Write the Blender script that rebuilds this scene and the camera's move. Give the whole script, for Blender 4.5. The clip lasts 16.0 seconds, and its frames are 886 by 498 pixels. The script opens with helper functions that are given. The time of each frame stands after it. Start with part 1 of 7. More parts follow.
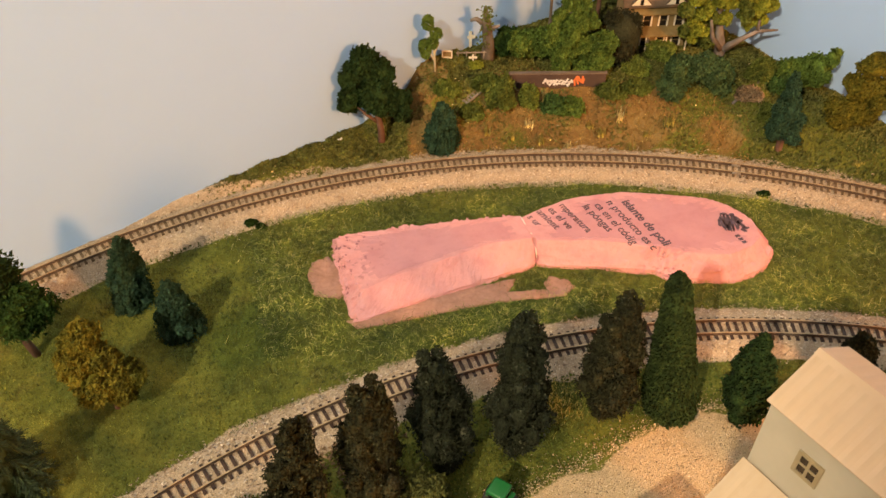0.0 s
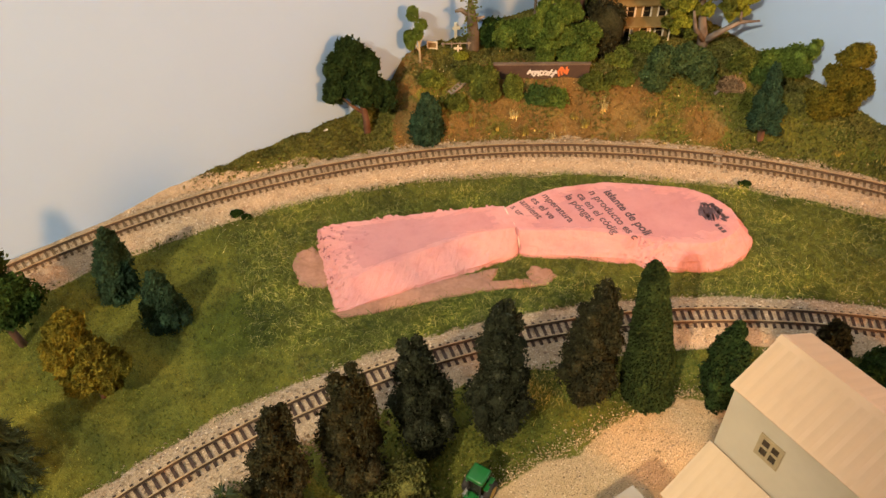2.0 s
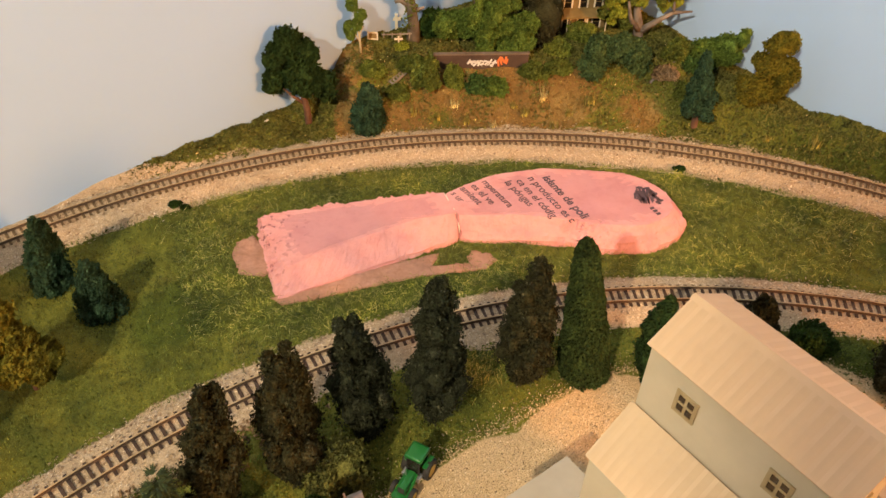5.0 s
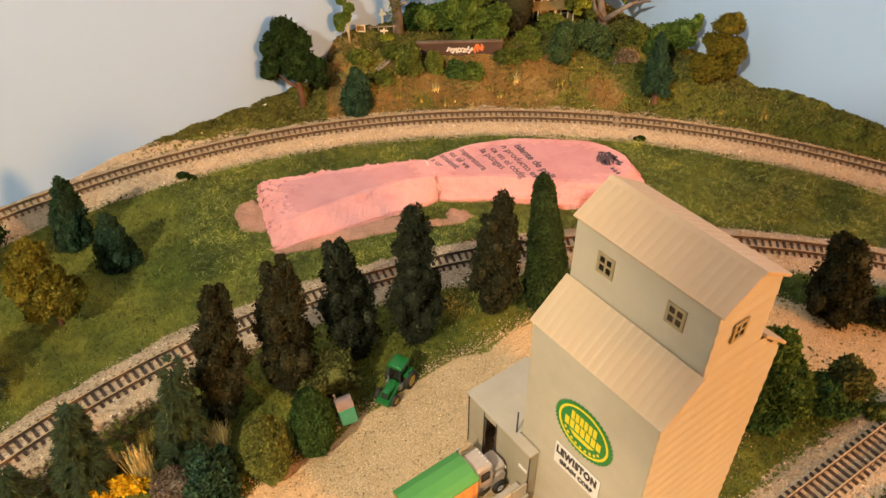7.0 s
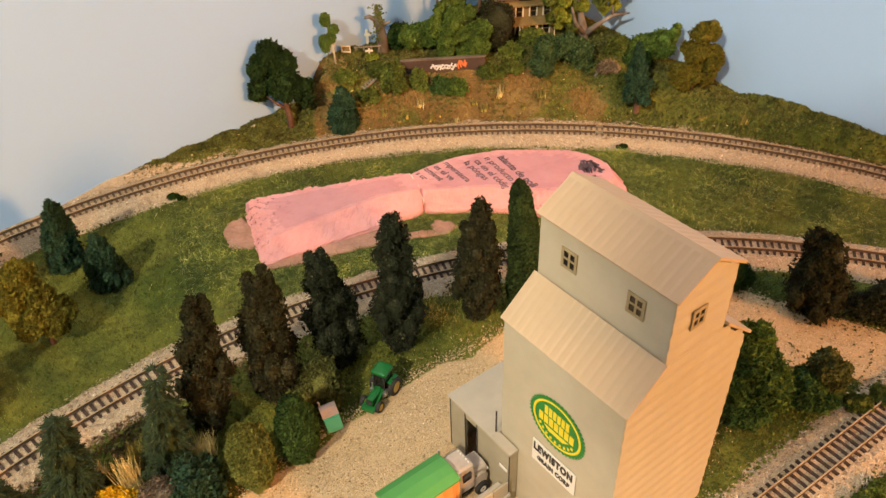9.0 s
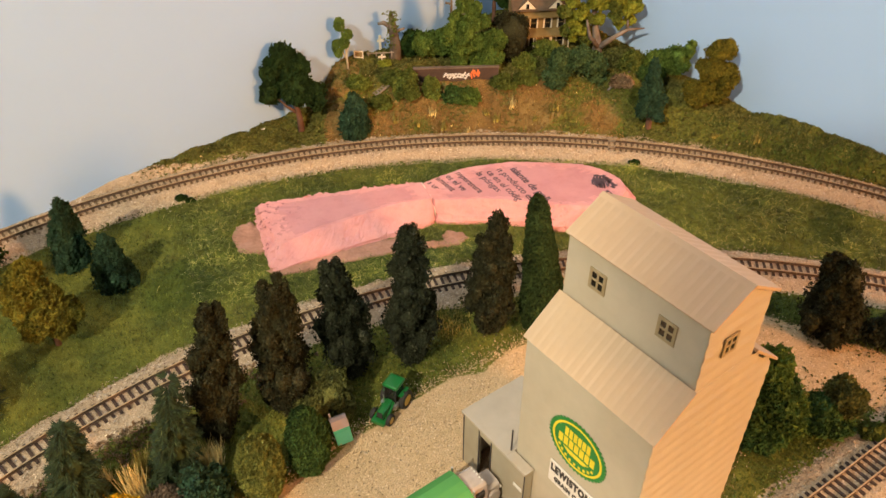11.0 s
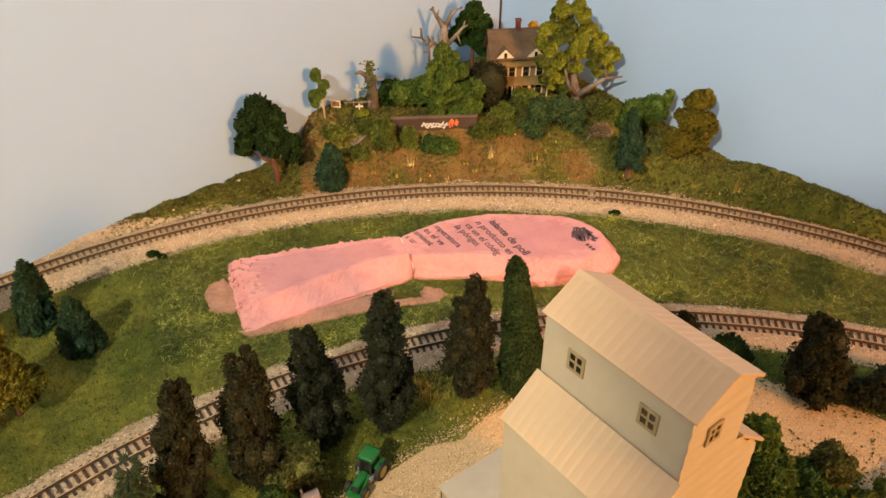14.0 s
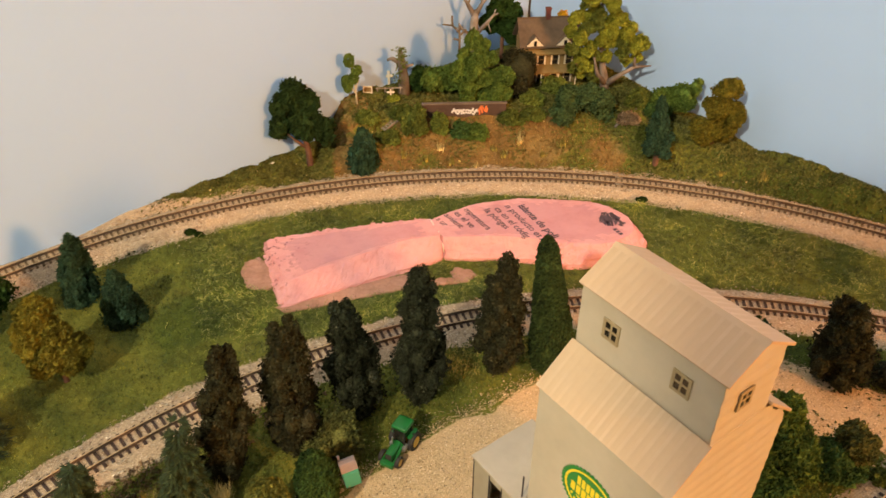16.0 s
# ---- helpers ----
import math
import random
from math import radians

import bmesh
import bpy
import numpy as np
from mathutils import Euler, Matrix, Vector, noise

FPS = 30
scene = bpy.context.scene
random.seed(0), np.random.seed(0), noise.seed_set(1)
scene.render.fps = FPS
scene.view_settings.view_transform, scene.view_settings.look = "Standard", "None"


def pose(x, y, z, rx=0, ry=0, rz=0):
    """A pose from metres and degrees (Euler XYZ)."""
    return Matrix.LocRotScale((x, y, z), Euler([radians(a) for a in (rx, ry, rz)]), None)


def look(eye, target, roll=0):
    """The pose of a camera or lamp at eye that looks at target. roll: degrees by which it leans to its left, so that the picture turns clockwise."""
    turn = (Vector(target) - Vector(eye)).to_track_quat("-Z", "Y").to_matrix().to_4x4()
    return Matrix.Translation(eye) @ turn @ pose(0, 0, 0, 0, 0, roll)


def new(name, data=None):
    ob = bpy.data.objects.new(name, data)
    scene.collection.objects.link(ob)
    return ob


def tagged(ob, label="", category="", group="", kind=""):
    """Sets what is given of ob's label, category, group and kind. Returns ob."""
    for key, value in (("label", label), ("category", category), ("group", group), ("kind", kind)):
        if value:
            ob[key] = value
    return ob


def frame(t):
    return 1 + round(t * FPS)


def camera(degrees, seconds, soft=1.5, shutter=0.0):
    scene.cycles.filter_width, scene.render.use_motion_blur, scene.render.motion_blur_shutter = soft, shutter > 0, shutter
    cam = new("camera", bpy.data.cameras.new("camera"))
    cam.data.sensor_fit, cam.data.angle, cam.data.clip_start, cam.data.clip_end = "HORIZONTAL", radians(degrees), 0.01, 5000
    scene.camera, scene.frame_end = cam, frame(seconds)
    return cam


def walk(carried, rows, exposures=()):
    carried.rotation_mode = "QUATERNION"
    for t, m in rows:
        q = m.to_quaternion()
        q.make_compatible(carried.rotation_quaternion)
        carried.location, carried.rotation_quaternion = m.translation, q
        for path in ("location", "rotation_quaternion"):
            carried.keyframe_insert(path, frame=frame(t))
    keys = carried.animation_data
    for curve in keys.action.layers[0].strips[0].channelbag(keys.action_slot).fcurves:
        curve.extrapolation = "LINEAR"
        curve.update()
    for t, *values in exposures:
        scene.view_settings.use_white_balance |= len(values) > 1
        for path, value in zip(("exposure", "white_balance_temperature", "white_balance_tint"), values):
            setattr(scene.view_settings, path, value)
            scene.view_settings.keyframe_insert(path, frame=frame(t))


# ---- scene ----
cam = camera(59.77, 16.0, 1.5, 0.4)
PATH = [
    (0, (0.03507, -0.01908, 0.2851), (-0.02565, 0.72563, -0.37951), -1.09),
    (0.5, (0.03691, -0.01871, 0.29219), (-0.02197, 0.7285, -0.36979), -0.92),
    (1, (0.0365, -0.01312, 0.28909), (-0.01769, 0.73555, -0.37163), -0.73),
    (1.5, (0.04018, -0.0156, 0.28299), (-0.01315, 0.72284, -0.38921), -1.06),
    (2, (0.04072, -0.02199, 0.28803), (-0.01109, 0.71449, -0.38644), -0.81),
    (2.5, (0.041, -0.0204, 0.29305), (-0.00717, 0.71959, -0.37785), -0.55),
    (3, (0.03886, -0.01718, 0.28002), (0.00625, 0.72065, -0.39418), 0.04),
    (3.5, (0.04792, -0.01532, 0.27716), (0.03145, 0.71946, -0.40095), 0.1),
    (4, (0.05142, -0.01762, 0.28107), (0.0479, 0.71795, -0.39637), 0.19),
    (4.2, (0.05467, -0.01917, 0.28314), (0.05109, 0.71816, -0.39239), 0.06),
    (6.3, (0.04017, -0.06917, 0.28149), (0.05898, 0.68279, -0.37745), 3.25),
    (6.5, (0.04903, -0.07777, 0.28174), (0.06603, 0.67887, -0.37187), 2.87),
    (7, (0.06212, -0.09383, 0.28016), (0.0641, 0.6739, -0.36061), -0.07),
    (7.5, (0.06321, -0.09911, 0.27719), (0.05391, 0.67813, -0.35194), -1.97),
    (8, (0.07134, -0.10497, 0.28409), (0.06102, 0.67999, -0.33536), -2.32),
    (8.2, (0.07527, -0.10501, 0.28283), (0.06517, 0.6822, -0.33377), -2.55),
    (10.3, (0.06975, -0.10265, 0.27679), (0.07343, 0.68414, -0.34041), -0.79),
    (10.5, (0.06563, -0.10296, 0.27738), (0.0699, 0.68453, -0.33894), -0.5),
    (11, (0.06388, -0.09857, 0.27878), (0.06702, 0.69222, -0.33331), 0.01),
    (11.5, (0.06141, -0.09509, 0.28049), (0.06928, 0.70637, -0.3175), 0.18),
    (12, (0.06639, -0.08944, 0.28351), (0.08511, 0.72595, -0.29509), 0.01),
    (12.5, (0.06649, -0.08545, 0.28629), (0.09288, 0.73504, -0.28476), 0.05),
    (13, (0.06781, -0.08024, 0.28483), (0.09556, 0.73844, -0.28875), 0.17),
    (13.5, (0.06398, -0.07886, 0.28672), (0.08951, 0.7362, -0.29211), 0.25),
    (14, (0.06798, -0.0814, 0.28618), (0.09143, 0.73179, -0.29534), 0.39),
    (14.5, (0.06296, -0.08565, 0.28166), (0.08606, 0.72578, -0.30232), 0.35),
    (15, (0.07034, -0.08597, 0.28342), (0.09191, 0.72358, -0.30325), -0.24),
    (15.5, (0.06739, -0.08897, 0.28548), (0.08468, 0.72081, -0.301), -0.26),
    (16, (0.05988, -0.09421, 0.28589), (0.06069, 0.71486, -0.30181), 0.36),
]
# the clip's camera turns slightly warmer and cooler on the way
TONES = [(0, -0.01, 6670, 12), (2, 0.01, 6660, 12), (4.2, 0.06, 6740, 13), (6.5, 0.04, 6520, 10), (8, 0.04, 6220, 9), (11, 0.03, 6170, 9), (12.5, -0.03, 6240, 10), (14, -0.01, 6500, 10), (16, 0.01, 6510, 10)]
walk(cam, [(t, look(eye, target, roll)) for t, eye, target, roll in PATH], TONES)

# ---- light ----
world = bpy.data.worlds.new("room_world")
world.use_nodes = True
world.node_tree.nodes["Background"].inputs[0].default_value = (0.55, 0.7, 1.0, 1)
world.node_tree.nodes["Background"].inputs[1].default_value = 0.02
scene.world = world


def lamp(name, eye, target, watts, colour, size, size_y=None):
    data = bpy.data.lights.new(name, "AREA")
    data.energy, data.color, data.size = watts, colour, size
    data.shape = "DISK"
    if size_y:
        data.shape, data.size_y = "RECTANGLE", size_y
    ob = new(name, data)
    ob.matrix_world = look(eye, target)
    return ob


lamp("lamp_white", (-0.50, -0.95, 1.05), (0.05, 0.3, 0), 26.5, (1.0, 0.79, 0.525), 0.05)
lamp("lamp_warm", (1.06, -0.63, 0.54), (0.05, 0.3, 0.03), 22.5, (1.0, 0.405, 0.108), 0.20)
# broad overhead fill with no known source, added to soften the shade
lamp("lamp_fill", (-0.45, -0.45, 1.42), (-0.05, 0.15, 0), 2.6, (0.98, 0.95, 0.92), 0.9, 0.5)

# ---- materials ----


def material(name, rough=0.8, metal=0.0):
    m = bpy.data.materials.new(name)
    m.use_nodes = True
    b = m.node_tree.nodes["Principled BSDF"]
    b.inputs["Roughness"].default_value, b.inputs["Metallic"].default_value = rough, metal
    return m, m.node_tree.nodes, m.node_tree.links, b


def rgba(c):
    return (*c, 1)


def ramp(nodes, stops):
    r = nodes.new("ShaderNodeValToRGB")
    while len(r.color_ramp.elements) < len(stops):
        r.color_ramp.elements.new(0.5)
    for e, (p, c) in zip(r.color_ramp.elements, stops):
        e.position, e.color = p, rgba(c)
    return r


def noise_node(nodes, links, scale, detail=4.0, rough=0.6, space="Object"):
    tc = nodes.new("ShaderNodeTexCoord")
    n = nodes.new("ShaderNodeTexNoise")
    n.inputs["Scale"].default_value, n.inputs["Detail"].default_value, n.inputs["Roughness"].default_value = scale, detail, rough
    links.new(tc.outputs[space], n.inputs["Vector"])
    return n


def bump(nodes, links, b, height, strength, distance):
    n = nodes.new("ShaderNodeBump")
    n.inputs["Strength"].default_value, n.inputs["Distance"].default_value = strength, distance
    links.new(height, n.inputs["Height"])
    links.new(n.outputs[0], b.inputs["Normal"])


def mixed(nodes, links, fac, a, b, mode="MIX"):
    n = nodes.new("ShaderNodeMix")
    n.data_type, n.blend_type = "RGBA", mode
    for sock, v in ((n.inputs[0], fac), (n.inputs[6], a), (n.inputs[7], b)):
        if isinstance(v, (float, int)):
            sock.default_value = v
        elif isinstance(v, tuple):
            sock.default_value = rgba(v)
        else:
            links.new(v, sock)
    return n.outputs[2]


def surface(name, c1, c2, scale=300.0, rough=0.8, metal=0.0, relief=0.3, distance=0.0003, fine=None):
    """Two-tone paint or stain with a coarse and a fine variation."""
    m, nodes, links, b = material(name, rough, metal)
    big = noise_node(nodes, links, scale / 6, 3)
    small = noise_node(nodes, links, scale, 5)
    r = ramp(nodes, [(0.35, c1), (0.68, c2)])
    links.new(big.outputs["Fac"], r.inputs[0])
    f = ramp(nodes, [(0.3, (0.82, 0.82, 0.82)), (0.7, (1.12, 1.12, 1.12))])
    links.new(small.outputs["Fac"], f.inputs[0])
    links.new(mixed(nodes, links, 0.8 if fine is None else fine, r.outputs[0], f.outputs[0], "MULTIPLY"), b.inputs["Base Color"])
    bump(nodes, links, b, small.outputs["Fac"], relief, distance)
    return m


def foliage(name, dark, mid, light):
    """Chips of dyed foam: every chip its own tone."""
    m, nodes, links, b = material(name, 0.95)
    b.inputs["Specular IOR Level"].default_value = 0.15
    g = nodes.new("ShaderNodeNewGeometry")
    soft = tuple(0.45 * p + 0.55 * q for p, q in zip(dark, mid))
    pale = tuple(0.6 * p + 0.4 * q for p, q in zip(light, mid))
    r = ramp(nodes, [(0.0, soft), (0.4, mid), (0.85, mid), (1.0, pale)])
    links.new(g.outputs["Random Per Island"], r.inputs[0])
    n = noise_node(nodes, links, 110.0, 3)
    f = ramp(nodes, [(0.32, (0.62, 0.64, 0.64)), (0.66, (1.32, 1.28, 1.18))])
    links.new(n.outputs["Fac"], f.inputs[0])
    c = mixed(nodes, links, 1.0, r.outputs[0], f.outputs[0], "MULTIPLY")
    crumb = noise_node(nodes, links, 900.0, 3, 0.7)
    g2 = ramp(nodes, [(0.35, (0.72, 0.76, 0.74)), (0.62, (1.75, 1.72, 1.55))])
    links.new(crumb.outputs["Fac"], g2.inputs[0])
    links.new(mixed(nodes, links, 1.0, c, g2.outputs[0], "MULTIPLY"), b.inputs["Base Color"])
    bump(nodes, links, b, crumb.outputs["Fac"], 1.0, 0.0012)
    return m


def grass_blades(name, stops):
    m, nodes, links, b = material(name, 0.7)
    g = nodes.new("ShaderNodeNewGeometry")
    r = ramp(nodes, stops)
    links.new(g.outputs["Random Per Island"], r.inputs[0])
    patch = noise_node(nodes, links, 34.0, 4, 0.6)
    f = ramp(nodes, [(0.34, (0.55, 0.60, 0.6)), (0.5, (0.95, 0.95, 0.95)), (0.64, (1.5, 1.42, 1.2))])
    links.new(patch.outputs["Fac"], f.inputs[0])
    clump = noise_node(nodes, links, 240.0, 2, 0.6)
    g3 = ramp(nodes, [(0.36, (0.58, 0.64, 0.62)), (0.52, (1.0, 1.0, 1.0)), (0.66, (1.5, 1.42, 1.3))])
    links.new(clump.outputs["Fac"], g3.inputs[0])
    c = mixed(nodes, links, 1.0, r.outputs[0], f.outputs[0], "MULTIPLY")
    links.new(mixed(nodes, links, 1.0, c, g3.outputs[0], "MULTIPLY"), b.inputs["Base Color"])
    b.inputs["Specular IOR Level"].default_value = 0.3
    return m


def grain_material(name, stops):
    m, nodes, links, b = material(name, 0.85)
    g = nodes.new("ShaderNodeNewGeometry")
    r = ramp(nodes, stops)
    links.new(g.outputs["Random Per Island"], r.inputs[0])
    links.new(r.outputs[0], b.inputs["Base Color"])
    return m


def ground_material():
    """Turf, ballast, lot gravel and bare earth, by where each was spread."""
    m, nodes, links, b = material("layout_ground", 0.95)
    b.inputs["Specular IOR Level"].default_value = 0.2
    att = nodes.new("ShaderNodeVertexColor")
    att.layer_name = "spread"
    sep = nodes.new("ShaderNodeSeparateColor")
    links.new(att.outputs["Color"], sep.inputs[0])
    fray = noise_node(nodes, links, 260.0, 5, 0.7)
    fine = noise_node(nodes, links, 1500.0, 4, 0.7)
    patch = noise_node(nodes, links, 26.0, 4, 0.6)
    mott = noise_node(nodes, links, 120.0, 5, 0.7)

    def toned(stops, src, low=0.6, high=1.35):
        r = ramp(nodes, stops)
        links.new(src.outputs["Fac"], r.inputs[0])
        f = ramp(nodes, [(0.32, (low,) * 3), (0.7, (high,) * 3)])
        links.new(fine.outputs["Fac"], f.inputs[0])
        return mixed(nodes, links, 1.0, r.outputs[0], f.outputs[0], "MULTIPLY")

    def mask(channel, spread=0.55):
        add = nodes.new("ShaderNodeMath")
        add.operation = "MULTIPLY_ADD"
        links.new(fray.outputs["Fac"], add.inputs[0])
        add.inputs[1].default_value = spread
        links.new(sep.outputs[channel], add.inputs[2])
        r = ramp(nodes, [(0.70, (0, 0, 0)), (0.82, (1, 1, 1))])
        links.new(add.outputs[0], r.inputs[0])
        return r.outputs[0]

    turf = toned([(0.3, (0.060, 0.075, 0.014)), (0.44, (0.115, 0.132, 0.020)), (0.57, (0.215, 0.222, 0.032)), (0.70, (0.15, 0.112, 0.030))], patch)
    turf2 = toned([(0.35, (0.045, 0.054, 0.012)), (0.6, (0.155, 0.168, 0.034))], mott)
    turf = mixed(nodes, links, 0.45, turf, turf2)
    # alpha darkens the turf; beside the gravel this is painted shade
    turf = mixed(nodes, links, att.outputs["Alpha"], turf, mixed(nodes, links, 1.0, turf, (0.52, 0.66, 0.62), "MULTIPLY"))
    earth = toned([(0.3, (0.14, 0.085, 0.03)), (0.5, (0.22, 0.135, 0.045)), (0.62, (0.27, 0.195, 0.07)), (0.72, (0.13, 0.125, 0.035))], patch)
    ballast = toned([(0.3, (0.405, 0.305, 0.205)), (0.55, (0.545, 0.43, 0.29)), (0.75, (0.45, 0.335, 0.225))], mott)
    lot = toned([(0.3, (0.55, 0.40, 0.22)), (0.55, (0.66, 0.485, 0.28)), (0.75, (0.57, 0.41, 0.225))], mott, 0.8, 1.15)
    c = mixed(nodes, links, mask(2), turf, earth)
    c = mixed(nodes, links, mask(1), c, lot)
    c = mixed(nodes, links, mask(0), c, ballast)
    links.new(c, b.inputs["Base Color"])
    bump(nodes, links, b, fine.outputs["Fac"], 0.8, 0.0008)
    return m


GROUND = ground_material()
WALL_BLUE = surface("pale_blue_paint", (0.37, 0.57, 0.90), (0.40, 0.60, 0.92), 9.0, 0.75, relief=0.05, fine=0.12)
ROOM_WHITE = surface("room_white_paint", (0.68, 0.66, 0.62), (0.72, 0.7, 0.66), 12.0, 0.85, fine=0.1)
ROOM_FLOOR = surface("room_floor_carpet", (0.2, 0.18, 0.16), (0.27, 0.24, 0.21), 90.0, 0.95)
PLINTH = surface("benchwork_wood", (0.3, 0.2, 0.12), (0.42, 0.3, 0.18), 40.0, 0.8)
DARK_LINE = surface("dark_gap", (0.035, 0.03, 0.03), (0.06, 0.05, 0.05), 80.0)
RAIL = surface("weathered_rail", (0.38, 0.28, 0.155), (0.55, 0.42, 0.25), 900.0, 0.5, 0.2, relief=0.15)
RAIL_SIDE = surface("rusty_rail_side", (0.055, 0.036, 0.024), (0.10, 0.068, 0.045), 900.0, 0.8)
TIE = surface("dark_brown_tie", (0.028, 0.016, 0.011), (0.062, 0.036, 0.024), 700.0, 0.8)
TIE_BROWN = surface("sun_bleached_brown_tie", (0.100, 0.064, 0.029), (0.175, 0.118, 0.058), 700.0, 0.8)


def pink_foam(name, tones, relief):
    m, nodes, links, b = material(name, 0.75)
    n1 = noise_node(nodes, links, 70.0, 5, 0.65)
    n2 = noise_node(nodes, links, 420.0, 5, 0.7)
    n3 = noise_node(nodes, links, 300.0, 2, 0.5)
    att = nodes.new("ShaderNodeVertexColor")
    att.layer_name = "chewed"
    r = ramp(nodes, [(0.3, tones[0]), (0.5, tones[1]), (0.7, tones[2])])
    links.new(n1.outputs["Fac"], r.inputs[0])
    f = ramp(nodes, [(0.22, (0.80, 0.74, 0.76)), (0.36, (1, 1, 1))])
    links.new(n2.outputs["Fac"], f.inputs[0])
    # pits of the torn foam, their shade painted as dark spots
    pit_shade = ramp(nodes, [(0.60, (1, 1, 1)), (0.66, (0.34, 0.24, 0.30))])
    links.new(n3.outputs["Fac"], pit_shade.inputs[0])
    c = mixed(nodes, links, 0.7, r.outputs[0], f.outputs[0], "MULTIPLY")
    bitten = mixed(nodes, links, 1.0, c, pit_shade.outputs[0], "MULTIPLY")
    links.new(mixed(nodes, links, att.outputs["Color"], c, bitten), b.inputs["Base Color"])
    b.inputs["Subsurface Weight"].default_value = 0.1
    b.inputs["Subsurface Radius"].default_value = (0.003, 0.0015, 0.001)
    b.inputs["Subsurface Scale"].default_value = 1.0
    bump(nodes, links, b, n2.outputs["Fac"], relief, 0.0010)
    return m


PINK = pink_foam("cut_pink_foam", ((0.57, 0.245, 0.25), (0.65, 0.31, 0.308), (0.69, 0.345, 0.34)), 0.5)
PINK_SKIN = pink_foam("pink_foam_skin", ((0.51, 0.225, 0.24), (0.56, 0.262, 0.277), (0.59, 0.285, 0.297)), 0.12)
PRINT = surface("grey_print_ink", (0.075, 0.05, 0.065), (0.14, 0.09, 0.11), 900.0, 0.8)
GLUE = surface("white_glue", (0.72, 0.62, 0.52), (0.8, 0.7, 0.6), 500.0, 0.45)
DUST = surface("pink_tan_plaster_dust", (0.31, 0.165, 0.115), (0.45, 0.245, 0.175), 500.0, 0.95, relief=0.6)
SIDING = surface("grey_beige_siding", (0.435, 0.39, 0.29), (0.495, 0.45, 0.34), 130.0, 0.65, relief=0.1, fine=0.3)
ROOFING = surface("pale_tan_roof", (0.47, 0.35, 0.215), (0.55, 0.42, 0.27), 140.0, 0.6, relief=0.1, fine=0.3)
SHED_WALL = surface("olive_grey_shed", (0.33, 0.29, 0.2), (0.4, 0.36, 0.26), 160.0, 0.7, fine=0.3)
SHED_ROOF = surface("grey_shed_roof", (0.42, 0.365, 0.28), (0.50, 0.435, 0.335), 160.0, 0.65, fine=0.3)
CONCRETE = surface("concrete_grey", (0.36, 0.33, 0.28), (0.46, 0.42, 0.36), 300.0, 0.85)
FRAME = surface("tan_window_frame", (0.30, 0.24, 0.13), (0.37, 0.30, 0.175), 400.0, 0.6)
GLASS, _n, _l, _b = material("dark_window_glass", 0.12)
_b.inputs["Base Color"].default_value = (0.02, 0.018, 0.016, 1)
SIGN_WHITE = surface("white_sign", (0.72, 0.70, 0.64), (0.78, 0.76, 0.7), 300.0, 0.6, fine=0.2)
SIGN_BLACK = surface("black_letters", (0.02, 0.02, 0.02), (0.03, 0.03, 0.03), 300.0, 0.6)
EMBLEM_GREEN = surface("emblem_green", (0.015, 0.19, 0.035), (0.02, 0.22, 0.04), 300.0, 0.55, fine=0.2)
EMBLEM_YELLOW = surface("emblem_yellow", (0.72, 0.58, 0.02), (0.78, 0.63, 0.03), 300.0, 0.55, fine=0.2)
TRACTOR_GREEN, _n, _l, _b = material("tractor_green_paint", 0.28)
_b.inputs["Base Color"].default_value = (0.012, 0.145, 0.028, 1)
TRACTOR_YELLOW, _n, _l, _b = material("tractor_yellow_paint", 0.35)
_b.inputs["Base Color"].default_value = (0.55, 0.35, 0.03, 1)
RUBBER = surface("black_rubber", (0.016, 0.015, 0.014), (0.03, 0.028, 0.025), 600.0, 0.75)
CHROME = surface("dull_metal", (0.55, 0.53, 0.5), (0.66, 0.64, 0.6), 400.0, 0.3, 0.9, relief=0.05)
TARP = surface("green_tarp", (0.06, 0.25, 0.055), (0.08, 0.30, 0.07), 120.0, 0.6, fine=0.3)
ORANGE = surface("orange_truck_side", (0.62, 0.26, 0.07), (0.7, 0.32, 0.09), 160.0, 0.6, fine=0.3)
CAB_GREY = surface("worn_grey_cab", (0.42, 0.36, 0.31), (0.55, 0.48, 0.42), 250.0, 0.5)
TEAL = surface("teal_plastic", (0.09, 0.58, 0.50), (0.14, 0.68, 0.58), 220.0, 0.5, fine=0.3)
DIRTY_WHITE = surface("dirty_white_plastic", (0.40, 0.33, 0.30), (0.52, 0.45, 0.41), 260.0, 0.6)
BARK = surface("brown_bark", (0.11, 0.055, 0.035), (0.19, 0.10, 0.065), 500.0, 0.9, relief=0.8, distance=0.0006)
GREY_BARK = surface("bleached_grey_bark", (0.085, 0.068, 0.058), (0.34, 0.305, 0.275), 300.0, 0.9, relief=0.8, distance=0.0006)
DEAD_BARK = surface("mossy_grey_dead_wood", (0.085, 0.07, 0.055), (0.20, 0.175, 0.145), 420.0, 0.9, relief=0.8, distance=0.0006)
BIRCH_BARK = surface("cream_birch_bark", (0.55, 0.5, 0.36), (0.7, 0.66, 0.5), 300.0, 0.8)
COPING = surface("dark_grey_brown_coping", (0.12, 0.09, 0.07), (0.19, 0.15, 0.12), 300.0, 0.85)
RETAINING = surface("dark_brown_retaining_wall", (0.050, 0.032, 0.026), (0.088, 0.055, 0.042), 300.0, 0.85)
GRAFFITI_WHITE = surface("white_spray_paint", (0.72, 0.72, 0.72), (0.8, 0.8, 0.8), 300.0, 0.6)
GRAFFITI_ORANGE = surface("orange_red_spray_paint", (0.75, 0.16, 0.05), (0.82, 0.24, 0.08), 300.0, 0.6)
